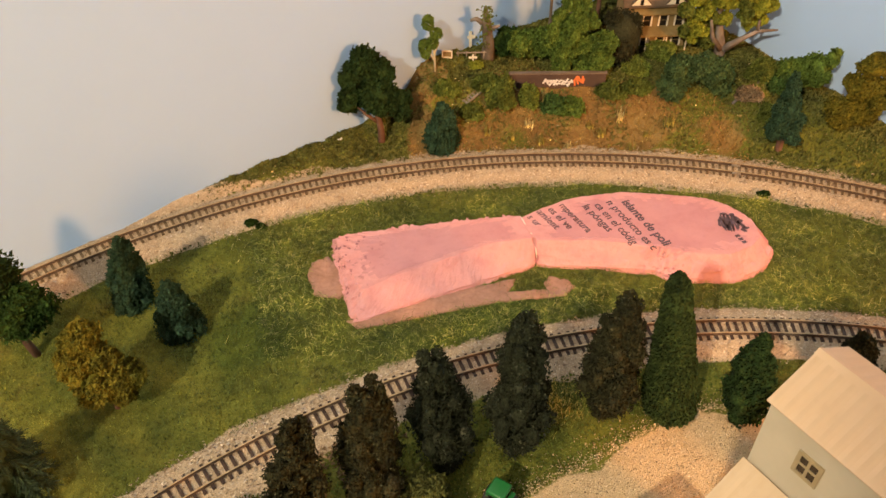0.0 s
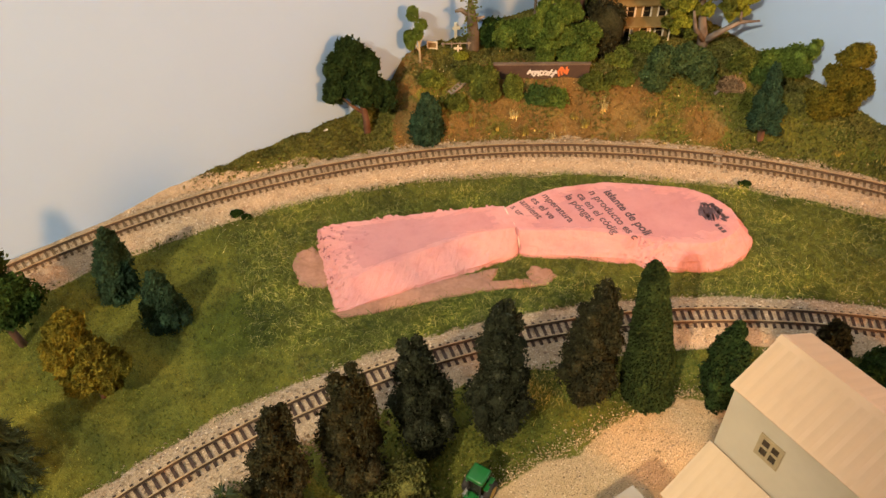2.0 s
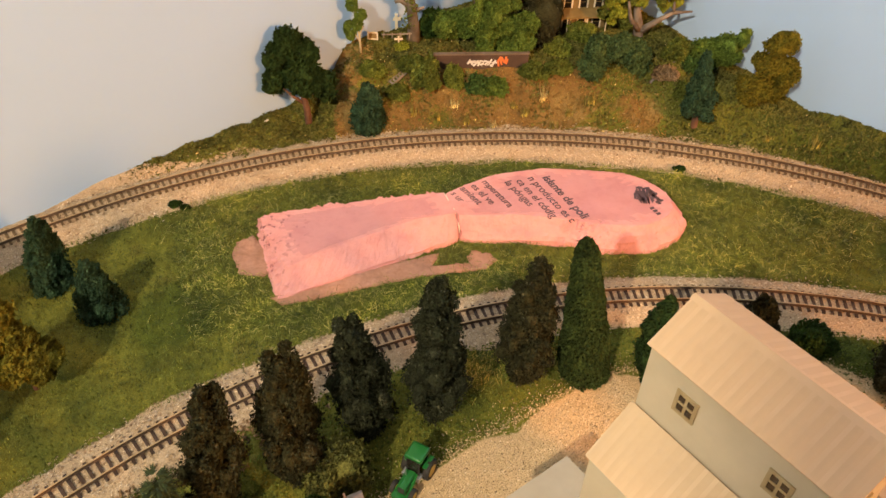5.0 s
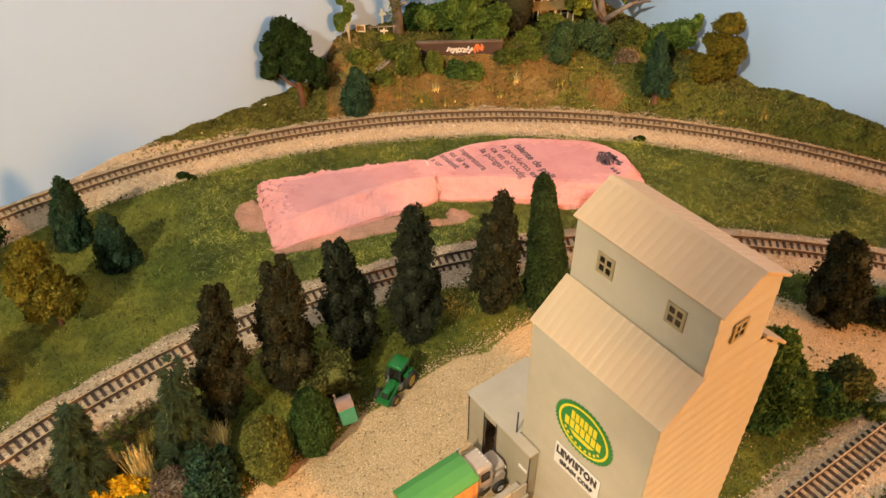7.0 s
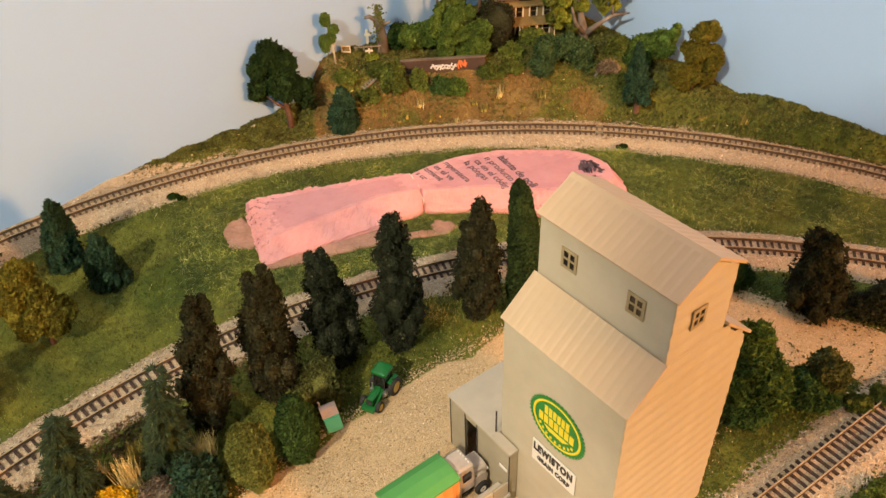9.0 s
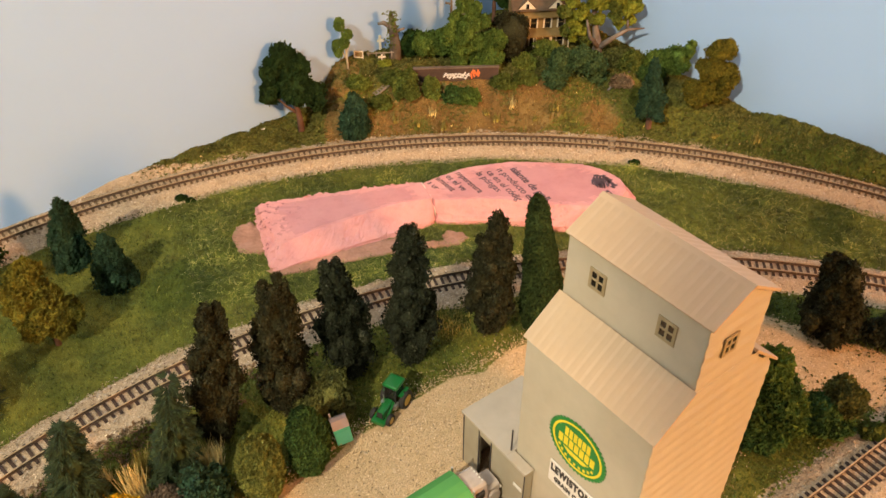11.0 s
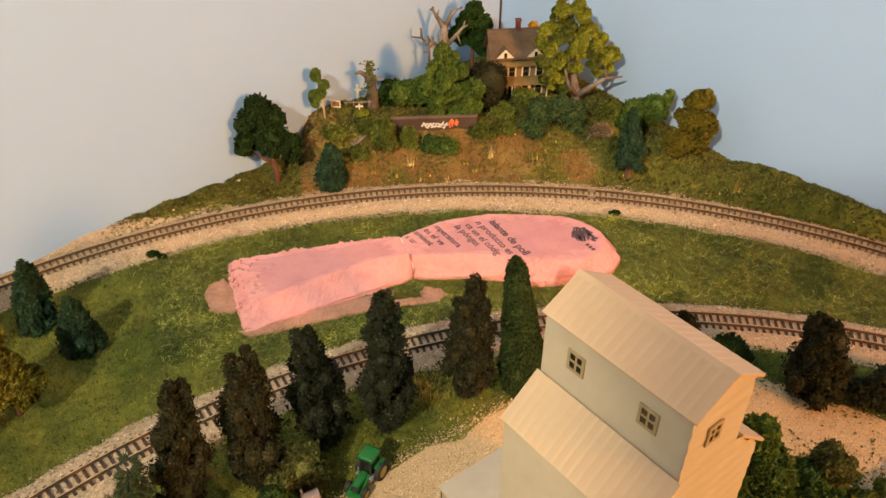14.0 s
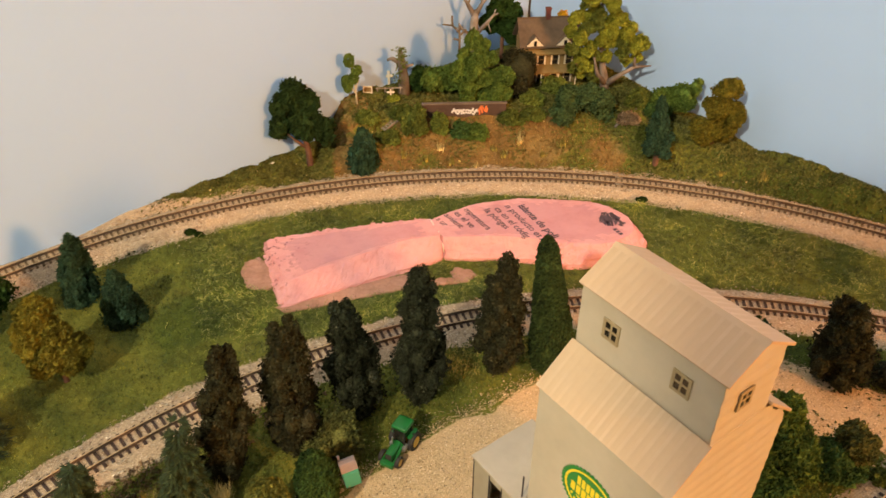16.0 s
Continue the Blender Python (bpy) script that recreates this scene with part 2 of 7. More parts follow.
CREAM = surface("cream_paint", (0.7, 0.64, 0.5), (0.76, 0.7, 0.56), 300.0, 0.7)
HOUSE_ROOF = surface("brown_shingle", (0.082, 0.056, 0.036), (0.125, 0.089, 0.058), 420.0, 0.9, relief=0.5)
HOUSE_WALL = surface("ochre_clapboard", (0.2, 0.14, 0.055), (0.27, 0.19, 0.08), 300.0, 0.85)
HOUSE_DARK = surface("weathered_ochre_porch", (0.17, 0.12, 0.04), (0.25, 0.18, 0.07), 300.0, 0.85)
BRICK_RED = surface("red_chimney_brick", (0.11, 0.035, 0.03), (0.17, 0.055, 0.045), 500.0, 0.9)
WOOD_GREY = surface("grey_weathered_plank", (0.2, 0.17, 0.14), (0.32, 0.28, 0.23), 400.0, 0.85)

LEAF_BLACK = foliage("brown_black_foam", (0.010, 0.0115, 0.006), (0.025, 0.0275, 0.0145), (0.095, 0.095, 0.065))
LEAF_DARKGREEN = foliage("blackish_green_foam", (0.010, 0.013, 0.008), (0.023, 0.029, 0.018), (0.10, 0.108, 0.082))
LEAF_CONE = foliage("deep_green_flock", (0.014, 0.025, 0.008), (0.030, 0.050, 0.016), (0.046, 0.074, 0.026))
LEAF_FLOCK = foliage("grass_green_flock", (0.020, 0.042, 0.011), (0.040, 0.078, 0.021), (0.06, 0.105, 0.032))
LEAF_TEAL = foliage("blue_green_foam", (0.013, 0.032, 0.021), (0.027, 0.062, 0.040), (0.045, 0.095, 0.06))
LEAF_GREEN = foliage("dark_leaf_green_foam", (0.010, 0.026, 0.006), (0.024, 0.055, 0.013), (0.04, 0.085, 0.022))
LEAF_MID = foliage("mid_green_foam", (0.038, 0.070, 0.014), (0.088, 0.145, 0.030), (0.165, 0.23, 0.055))
LEAF_FRESH = foliage("plain_green_foam", (0.020, 0.048, 0.014), (0.052, 0.105, 0.030), (0.095, 0.16, 0.05))
LEAF_DEEP = foliage("deep_leaf_green_foam", (0.009, 0.022, 0.007), (0.019, 0.041, 0.013), (0.032, 0.064, 0.02))
LEAF_LIGHT = foliage("yellow_green_foam", (0.05, 0.08, 0.015), (0.13, 0.17, 0.035), (0.2, 0.24, 0.06))
LEAF_OLIVE = foliage("olive_foam", (0.044, 0.058, 0.012), (0.092, 0.122, 0.027), (0.155, 0.18, 0.045))
LEAF_FLOWERY = foliage("pale_yellow_green_flock", (0.075, 0.090, 0.022), (0.135, 0.155, 0.040), (0.21, 0.225, 0.07))
LEAF_AUTUMN = foliage("olive_brown_foam", (0.060, 0.058, 0.009), (0.130, 0.125, 0.019), (0.180, 0.170, 0.031))
LEAF_BROWN = foliage("golden_brown_foam", (0.044, 0.042, 0.006), (0.105, 0.100, 0.015), (0.165, 0.15, 0.028))
LEAF_YELLOW = foliage("golden_green_foam", (0.08, 0.098, 0.012), (0.195, 0.232, 0.032), (0.34, 0.36, 0.06))
LEAF_SAGE = foliage("sage_green_foam", (0.024, 0.048, 0.021), (0.052, 0.094, 0.041), (0.095, 0.15, 0.07))
LEAF_EARTH = foliage("crumbled_earth", (0.18, 0.115, 0.045), (0.245, 0.162, 0.061), (0.315, 0.226, 0.09))
LEAF_RUST = foliage("rusty_brown_weeds", (0.125, 0.085, 0.056), (0.25, 0.172, 0.115), (0.37, 0.27, 0.18))
LEAF_GREY = foliage("grey_brown_twigs", (0.10, 0.07, 0.055), (0.2, 0.15, 0.12), (0.32, 0.26, 0.2))
LEAF_GOLDEN = foliage("autumn_gold_foam", (0.26, 0.14, 0.012), (0.46, 0.28, 0.02), (0.6, 0.42, 0.04))
LEAF_GOLD = foliage("bright_yellow_flowers", (0.4, 0.22, 0.01), (0.65, 0.42, 0.015), (0.75, 0.55, 0.03))
LEAF_MOSS = foliage("dark_olive_moss", (0.085, 0.092, 0.030), (0.128, 0.138, 0.044), (0.19, 0.19, 0.068))
LEAF_MOSS_DARK = foliage("blackish_olive_moss", (0.058, 0.067, 0.022), (0.092, 0.104, 0.034), (0.14, 0.145, 0.05))
NEEDLES = grain_material("spruce_needles", [(0.0, (0.010, 0.022, 0.006)), (0.6, (0.019, 0.038, 0.009)), (0.95, (0.036, 0.064, 0.015)), (1.0, (0.10, 0.13, 0.045))])
STRAW = grass_blades("straw", [(0.0, (0.62, 0.49, 0.19)), (1.0, (0.86, 0.74, 0.38))])
TUFT = grass_blades("yellow_green_tuft", [(0.0, (0.22, 0.19, 0.035)), (1.0, (0.42, 0.36, 0.10))])
DRY = grass_blades("dry_slope_grass", [(0.0, (0.10, 0.10, 0.02)), (0.5, (0.20, 0.165, 0.04)), (0.8, (0.28, 0.21, 0.07)), (1.0, (0.42, 0.34, 0.15))])
BLADES = grass_blades("static_grass", [(0.0, (0.040, 0.062, 0.009)), (0.45, (0.105, 0.145, 0.020)), (0.72, (0.22, 0.25, 0.045)), (0.90, (0.34, 0.335, 0.09)), (1.0, (0.56, 0.51, 0.20))])
TURF = grass_blades("fine_turf", [(0.0, (0.047, 0.066, 0.011)), (0.5, (0.105, 0.137, 0.021)), (1.0, (0.198, 0.225, 0.038))])
TURF_DARK_SHADE = grass_blades("dark_and_shaded_turf", [(0.0, (0.026, 0.044, 0.008)), (0.5, (0.058, 0.088, 0.016)), (1.0, (0.115, 0.148, 0.028))])
GRAINS = grain_material("ballast_grains", [(0.0, (0.20, 0.125, 0.08)), (0.15, (0.44, 0.35, 0.245)), (0.75, (0.61, 0.50, 0.36)), (1.0, (0.83, 0.715, 0.545))])
BROWN_GRAINS = grain_material("brown_stained_grains", [(0.0, (0.10, 0.06, 0.035)), (0.3, (0.24, 0.16, 0.095)), (0.8, (0.36, 0.255, 0.155)), (1.0, (0.52, 0.40, 0.26))])
LOT_GRAINS = grain_material("lot_gravel", [(0.0, (0.12, 0.08, 0.04)), (0.06, (0.33, 0.23, 0.12)), (0.22, (0.62, 0.455, 0.26)), (0.75, (0.74, 0.555, 0.335)), (1.0, (0.88, 0.73, 0.50))])

# ---- mesh building ----


class Build:
    """Collects faces for one mesh."""

    def __init__(self):
        self.v, self.f = [], []

    def add(self, verts, faces):
        k = len(self.v)
        self.v += [tuple(p) for p in verts]
        self.f += [tuple(k + i for i in q) for q in faces]
        return self

    def box(self, x0, y0, z0, x1, y1, z1, m=None):
        p = [(x, y, z) for z in (z0, z1) for x, y in ((x0, y0), (x1, y0), (x1, y1), (x0, y1))]
        if m is not None:
            p = [m @ Vector(q) for q in p]
        return self.add(p, [(3, 2, 1, 0), (4, 5, 6, 7), (0, 1, 5, 4), (1, 2, 6, 5), (2, 3, 7, 6), (3, 0, 4, 7)])

    def prism(self, outline, a, b, m=None):
        """outline in the plane of local (x, z), from y = a to y = b."""
        n = len(outline)
        p = [Vector((x, a, z)) for x, z in outline] + [Vector((x, b, z)) for x, z in outline]
        if m is not None:
            p = [m @ q for q in p]
        sides = [(i, (i + 1) % n, n + (i + 1) % n, n + i) for i in range(n)]
        return self.add(p, [tuple(range(n))[::-1], tuple(range(n, 2 * n)), *sides])

    def tube(self, path, radii, sides=7):
        path = [Vector(p) for p in path]
        rings = []
        for i, p in enumerate(path):
            d = (path[min(i + 1, len(path) - 1)] - path[max(i - 1, 0)]).normalized()
            a = d.cross(Vector((0.31, 0.77, 0.55))).normalized()
            b = d.cross(a)
            rings.append([p + radii[i] * (math.cos(2 * math.pi * k / sides) * a + math.sin(2 * math.pi * k / sides) * b) for k in range(sides)])
        n = len(rings)
        faces = [(i * sides + k, i * sides + (k + 1) % sides, (i + 1) * sides + (k + 1) % sides, (i + 1) * sides + k) for i in range(n - 1) for k in range(sides)]
        faces += [tuple(range(sides))[::-1], tuple(range((n - 1) * sides, n * sides))]
        return self.add([q for r in rings for q in r], faces)

    def lathe(self, profile, sides=16, m=None):
        """profile: (radius, z) from bottom to top."""
        p = [Vector((r * math.cos(2 * math.pi * k / sides), r * math.sin(2 * math.pi * k / sides), z)) for r, z in profile for k in range(sides)]
        if m is not None:
            p = [m @ q for q in p]
        n = len(profile)
        faces = [(i * sides + k, i * sides + (k + 1) % sides, (i + 1) * sides + (k + 1) % sides, (i + 1) * sides + k) for i in range(n - 1) for k in range(sides)]
        faces += [tuple(range(sides))[::-1], tuple(range((n - 1) * sides, n * sides))]
        return self.add(p, faces)

    def mesh(self, name, mat, smooth=False, bevel=0.0):
        me = bpy.data.meshes.new(name)
        me.from_pydata(self.v, [], self.f)
        if bevel:
            bm = bmesh.new()
            bm.from_mesh(me)
            bmesh.ops.bevel(bm, geom=list(bm.edges), offset=bevel, segments=2, profile=0.7, affect="EDGES", clamp_overlap=True)
            bm.to_mesh(me)
            bm.free()
        me.update()
        me.materials.append(mat)
        if smooth:
            me.shade_smooth()
        return me


def part(name, build, mat, parent, label="", smooth=False, bevel=0.0, at=None):
    me = build if isinstance(build, bpy.types.Mesh) else build.mesh(name, mat, smooth, bevel)
    ob = new(name, me)
    ob.parent = parent
    if at is not None:
        ob.matrix_basis = at
    return tagged(ob, label) if label else ob


def thing(name, m, label, category, group="", kind=""):
    ob = new(name)
    ob.empty_display_size = 0.01
    ob.matrix_basis = m
    return tagged(ob, label, category, group, kind)


def structure(name, build, mat, label, smooth=False):
    ob = new(name, build if isinstance(build, bpy.types.Mesh) else build.mesh(name, mat, smooth))
    return tagged(ob, label, name.split("_")[0], "", "structure")


def words(text, size, mat, parent, m, depth=0.0001, bold=0.0, name="lettering", spacing=1.0):
    cu = bpy.data.curves.new(name, "FONT")
    cu.body, cu.size, cu.extrude, cu.offset, cu.space_character = text, size, depth, bold, spacing
    tmp = bpy.data.objects.new(name, cu)
    scene.collection.objects.link(tmp)
    me = bpy.data.meshes.new_from_object(tmp.evaluated_get(bpy.context.evaluated_depsgraph_get()))
    bpy.data.objects.remove(tmp)
    me.name = name
    me.materials.clear()
    me.materials.append(mat)
    return part(name, me, mat, parent, at=m)


def step(a, b, x):
    u = np.clip((x - a) / (b - a), 0, 1)
    return u * u * (3 - 2 * u)


def fresh(seed):
    return np.random.default_rng(seed)


OCTA = np.array([(1, 0, 0), (-1, 0, 0), (0, 1, 0), (0, -1, 0), (0, 0, 1), (0, 0, -1)], float)
OCTA_F = np.array([(0, 2, 4), (2, 1, 4), (1, 3, 4), (3, 0, 4), (2, 0, 5), (1, 2, 5), (3, 1, 5), (0, 3, 5)])


def chips(rng, centres, sizes, flat=1.0):
    """Small irregular eight-sided chips: vertices and faces."""
    n = len(centres)
    q = rng.normal(size=(n, 4))
    q /= np.linalg.norm(q, axis=1)[:, None]
    w, x, y, z = q.T
    turn = np.stack([np.stack([1 - 2 * (y * y + z * z), 2 * (x * y - z * w), 2 * (x * z + y * w)], -1), np.stack([2 * (x * y + z * w), 1 - 2 * (x * x + z * z), 2 * (y * z - x * w)], -1), np.stack([2 * (x * z - y * w), 2 * (y * z + x * w), 1 - 2 * (x * x + y * y)], -1)], 1)
    shape = OCTA[None] * rng.uniform(0.45, 1.35, (n, 6, 1)) * (1, rng.uniform(0.5, 1.0), flat)
    v = np.einsum("nij,nkj->nki", turn, shape) * np.asarray(sizes)[:, None, None] + np.asarray(centres)[:, None]
    f = OCTA_F[None] + 6 * np.arange(n)[:, None, None]
    return v.reshape(-1, 3), f.reshape(-1, 3)


TETRA = np.array([(1, 1, 1), (-1, -1, 1), (-1, 1, -1), (1, -1, -1)], float) / 1.4
BENT_F = np.array([(0, 1, 2), (0, 2, 3)])


def flakes(rng, centres, sizes, flat=1.0):
    """Small bent four-cornered flakes: vertices and faces."""
    n = len(centres)
    shape = (TETRA[None] + rng.normal(0, 0.5, (n, 4, 3))) * (1, 1, flat)
    v = shape * np.asarray(sizes)[:, None, None] + np.asarray(centres)[:, None]
    return v.reshape(-1, 3), (BENT_F[None] + 4 * np.arange(n)[:, None, None]).reshape(-1, 3)


def raw_mesh(name, verts, faces, mat, soft=False):
    me = bpy.data.meshes.new(name)
    verts, faces = np.asarray(verts, np.float32), np.asarray(faces, np.int32)
    me.vertices.add(len(verts))
    me.vertices.foreach_set("co", verts.ravel())
    me.loops.add(faces.size)
    me.loops.foreach_set("vertex_index", faces.ravel())
    me.polygons.add(len(faces))
    k = faces.shape[1]
    me.polygons.foreach_set("loop_start", np.arange(0, faces.size, k, dtype=np.int32))
    me.polygons.foreach_set("loop_total", np.full(len(faces), k, np.int32))
    me.update(calc_edges=True)
    me.validate()
    me.materials.append(mat)
    if soft:
        me.shade_smooth()
    return me


# ---- plan of the layout ----
BACK_C, BACK_R = np.array((0.1052, -0.0691)), 0.4631
FRONT_C, FRONT_R = np.array((0.1859, -0.1561)), 0.4082
THIRD_A, THIRD_D = np.array((0.2137, 0.0842)), np.array((0.8362, 0.5485))
CORNER = Vector((0.137, 0.595, 0))
LEFT_DIR, RIGHT_DIR = Vector((-0.745, -0.667, 0)).normalized(), Vector((0.6756, -0.7373, 0)).normalized()
EU, EV, EO = np.array((0.593, -0.806)), np.array((0.806, 0.593)), np.array((0.094, 0.095))


def lumps(x, y, scale, seed=0.0):
    return np.array([noise.noise(Vector((a * scale + seed, b * scale - seed, seed * 1.7))) for a, b in zip(np.ravel(x), np.ravel(y))]).reshape(np.shape(x))


def offsets(x, y):
    db = np.hypot(x - BACK_C[0], y - BACK_C[1]) - BACK_R
    df = np.hypot(x - FRONT_C[0], y - FRONT_C[1]) - FRONT_R
    dt = (x - THIRD_A[0]) * -THIRD_D[1] + (y - THIRD_A[1]) * THIRD_D[0]
    return db, df, dt


def terrain(x, y):
    x, y = np.asarray(x, float), np.asarray(y, float)
    db, df, dt = offsets(x, y)
    rise = 0.032 * step(-0.046, -0.008, x) * (1 - 0.40 * step(0.19, 0.27, x) - 0.22 * step(0.262, 0.295, x))
    z = -0.005 + rise * step(0, 0.05 - 0.024 * step(0.2, 0.28, x), db - 0.013)
    z = np.maximum(z, -0.005 + 0.035 * step(0.047, 0.012, np.hypot(x + 0.006, y - 0.468)))
    for d in (np.abs(db), np.abs(df), np.abs(dt)):
        z = np.maximum(z, -0.0025 - 0.0034 * step(0.009, 0.02, d))
    # a low bank of earth against the left backdrop
    dl = -(x - CORNER.x) * LEFT_DIR.y + (y - CORNER.y) * LEFT_DIR.x
    bank = 0.0065 * step(0.034, 0.004, dl) * step(0.010, 0.018, db) * step(0.01, -0.03, x) * (1 + 0.2 * step(-0.13, -0.17, x))
    dr = (x - CORNER.x) * RIGHT_DIR.y - (y - CORNER.y) * RIGHT_DIR.x
    bank = np.maximum(bank, 0.0170 * step(0.040, 0.002, dr) * step(0.012, 0.025, db) * step(0.275, 0.315, x))
    return np.maximum(z, -0.005 + bank)


def height(x, y):
    return float(terrain(x, y))

# ---- room ----


def wall_slab(a, b, z0, z1, out, thick=0.03):
    """A wall whose inner face runs from a to b."""
    a, b = Vector(a), Vector(b)
    o = Vector(out) * thick
    p = [(q.x, q.y, z) for z in (z0, z1) for q in (a, b, b + o, a + o)]
    return Build().add(p, [(3, 2, 1, 0), (4, 5, 6, 7), (0, 1, 5, 4), (1, 2, 6, 5), (2, 3, 7, 6), (3, 0, 4, 7)])


FLOOR_Z, CEIL_Z, SPAN = -0.95, 1.5, 2.9
LEFT_END, RIGHT_END = CORNER + LEFT_DIR * SPAN, CORNER + RIGHT_DIR * SPAN
FAR_END = CORNER + (LEFT_DIR + RIGHT_DIR) * SPAN
structure("wall_left", wall_slab(CORNER, LEFT_END, FLOOR_Z, CEIL_Z, -RIGHT_DIR), WALL_BLUE, "plain pale blue painted backdrop wall")
structure("wall_right", wall_slab(CORNER, RIGHT_END, FLOOR_Z, CEIL_Z, -LEFT_DIR), WALL_BLUE, "pale sky blue painted backdrop wall")
structure("wall_behind", wall_slab(LEFT_END, FAR_END, FLOOR_Z, CEIL_Z, LEFT_DIR), ROOM_WHITE, "plain off-white room wall")
structure("wall_side", wall_slab(RIGHT_END, FAR_END, FLOOR_Z, CEIL_Z, RIGHT_DIR), ROOM_WHITE, "plain off-white room wall")


# unseen blocker, added to keep lamp_white off the elevator's right and the gravel
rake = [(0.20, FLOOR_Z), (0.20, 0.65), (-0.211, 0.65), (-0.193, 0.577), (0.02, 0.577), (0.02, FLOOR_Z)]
structure("wall_partition", Build().add([(x, y, z) for y in (-0.48, -0.45) for x, z in rake], [(0, 1, 2, 3, 4, 5), (11, 10, 9, 8, 7, 6)] + [(i, 6 + i, 6 + (i + 1) % 6, (i + 1) % 6) for i in range(6)]), ROOM_WHITE, "plain off-white light blocker with a head beam, added unseen behind the layout")


def slab(z0, z1):
    q = [CORNER, LEFT_END, FAR_END, RIGHT_END]
    p = [(c.x, c.y, z) for z in (z0, z1) for c in q]
    return Build().add(p, [(3, 2, 1, 0), (4, 5, 6, 7), (0, 1, 5, 4), (1, 2, 6, 5), (2, 3, 7, 6), (3, 0, 4, 7)])


structure("floor", slab(FLOOR_Z - 0.05, FLOOR_Z), ROOM_FLOOR, "brown carpeted room floor")
structure("ceiling", slab(CEIL_Z, CEIL_Z + 0.05), ROOM_WHITE, "off-white painted room ceiling")
gap = Build()
inward = (LEFT_DIR + RIGHT_DIR).normalized()
c0 = CORNER + inward * 0.0006
gap.tube([(c0.x, c0.y, -0.01), (c0.x, c0.y, CEIL_Z)], [0.0011, 0.0011], 6)
structure("trim_corner", gap, DARK_LINE, "thin dark joint in the corner between two backdrop panels")
structure("plinth", Build().box(-0.44, -0.32, FLOOR_Z, 0.62, 0.30, -0.02), PLINTH, "plain wooden benchwork under the layout")

# ---- ground ----


def inside(px, py, poly):
    """Distance to the outline, positive inside."""
    d = np.full(np.shape(px), 9.0)
    hit = np.zeros(np.shape(px), bool)
    for (x0, y0), (x1, y1) in zip(poly, poly[1:] + poly[:1]):
        ex, ey = x1 - x0, y1 - y0
        t = np.clip(((px - x0) * ex + (py - y0) * ey) / (ex * ex + ey * ey), 0, 1)
        d = np.minimum(d, np.hypot(px - x0 - t * ex, py - y0 - t * ey))
        cross = ((y0 > py) != (y1 > py)) & (px < ex * (py - y0) / (ey if ey else 1e-12) + x0)
        hit ^= cross
    return np.where(hit, d, -d)


LOT = [(-0.06, 0.045), (-0.0165, 0.089), (0.001, 0.106), (0.0155, 0.1185), (0.0305, 0.1315), (0.046, 0.145), (0.0625, 0.158), (0.086, 0.172), (0.108, 0.187), (0.133, 0.2), (0.156, 0.205),
       (0.236, 0.212), (0.254, 0.2), (0.292, 0.178), (0.36, 0.145), (0.345, 0.105), (0.274, 0.14), (0.259, 0.153), (0.233, 0.158), (0.205, 0.15), (0.185, 0.12), (0.15, 0.06), (0.1, -0.08), (-0.1, -0.08)]


def spread(x, y):
    """How much ballast, lot gravel and bare earth lies at a place."""
    db, df, dt = offsets(x, y)
    rag = 0.004 * lumps(x, y, 45.0, 3.0)
    back = np.minimum(0.5 + (db + 0.0235 + rag) / 0.008, 0.5 + (0.0165 + 0.05 * step(-0.125, -0.150, x) - 0.0035 * step(0.25, 0.33, x) - db + rag) / 0.008)
    front = np.minimum(0.5 + (df + 0.019 + rag) / 0.008, 0.5 + (0.0165 - df + rag) / 0.008)
    third = 0.5 + (0.017 - np.abs(dt) + rag) / 0.008 - 5 * (x < 0.1)
    ballast = np.clip(np.maximum(np.maximum(back, front), third), 0, 1)
    lot = np.clip(0.5 + (inside(x, y, LOT) + 1.2 * rag) / 0.009, 0, 1)
    earth = step(0.010, 0.02, db) * (1 - 0.75 * step(0.045, 0.08, db)) * step(-0.035, -0.01, x) * (1 - step(0.185, 0.225, x))
    earth = np.clip(earth * (0.62 + 1.1 * lumps(x, y, 30.0, 8.0)), 0, 1)
    earth = np.maximum(earth, 1 - step(0.017, 0.028, np.hypot(x + 0.020, y - 0.446)))
    return ballast, lot, earth


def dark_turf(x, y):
    """How much of a darker turf lies at a place: in the hollow left of the foam, along its foot and in patches on the
    meadow; beside the gravel it is painted shade.
    """
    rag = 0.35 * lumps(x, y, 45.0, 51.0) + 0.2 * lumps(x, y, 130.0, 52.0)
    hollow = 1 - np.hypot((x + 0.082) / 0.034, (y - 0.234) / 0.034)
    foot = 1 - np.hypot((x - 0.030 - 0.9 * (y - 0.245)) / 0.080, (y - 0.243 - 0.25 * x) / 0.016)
    # shade along the gravel edge, put into the turf colour
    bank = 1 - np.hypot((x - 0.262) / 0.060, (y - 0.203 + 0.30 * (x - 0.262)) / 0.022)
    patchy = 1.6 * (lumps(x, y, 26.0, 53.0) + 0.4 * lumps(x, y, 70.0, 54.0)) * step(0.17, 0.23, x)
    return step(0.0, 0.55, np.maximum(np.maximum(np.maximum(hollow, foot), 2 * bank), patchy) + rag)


def behind(x, y):
    """Distance in front of the nearer backdrop wall."""
    dl = -(x - CORNER.x) * LEFT_DIR.y + (y - CORNER.y) * LEFT_DIR.x
    dr = (x - CORNER.x) * RIGHT_DIR.y - (y - CORNER.y) * RIGHT_DIR.x
    return np.minimum(dl, dr)


SURFACE = []


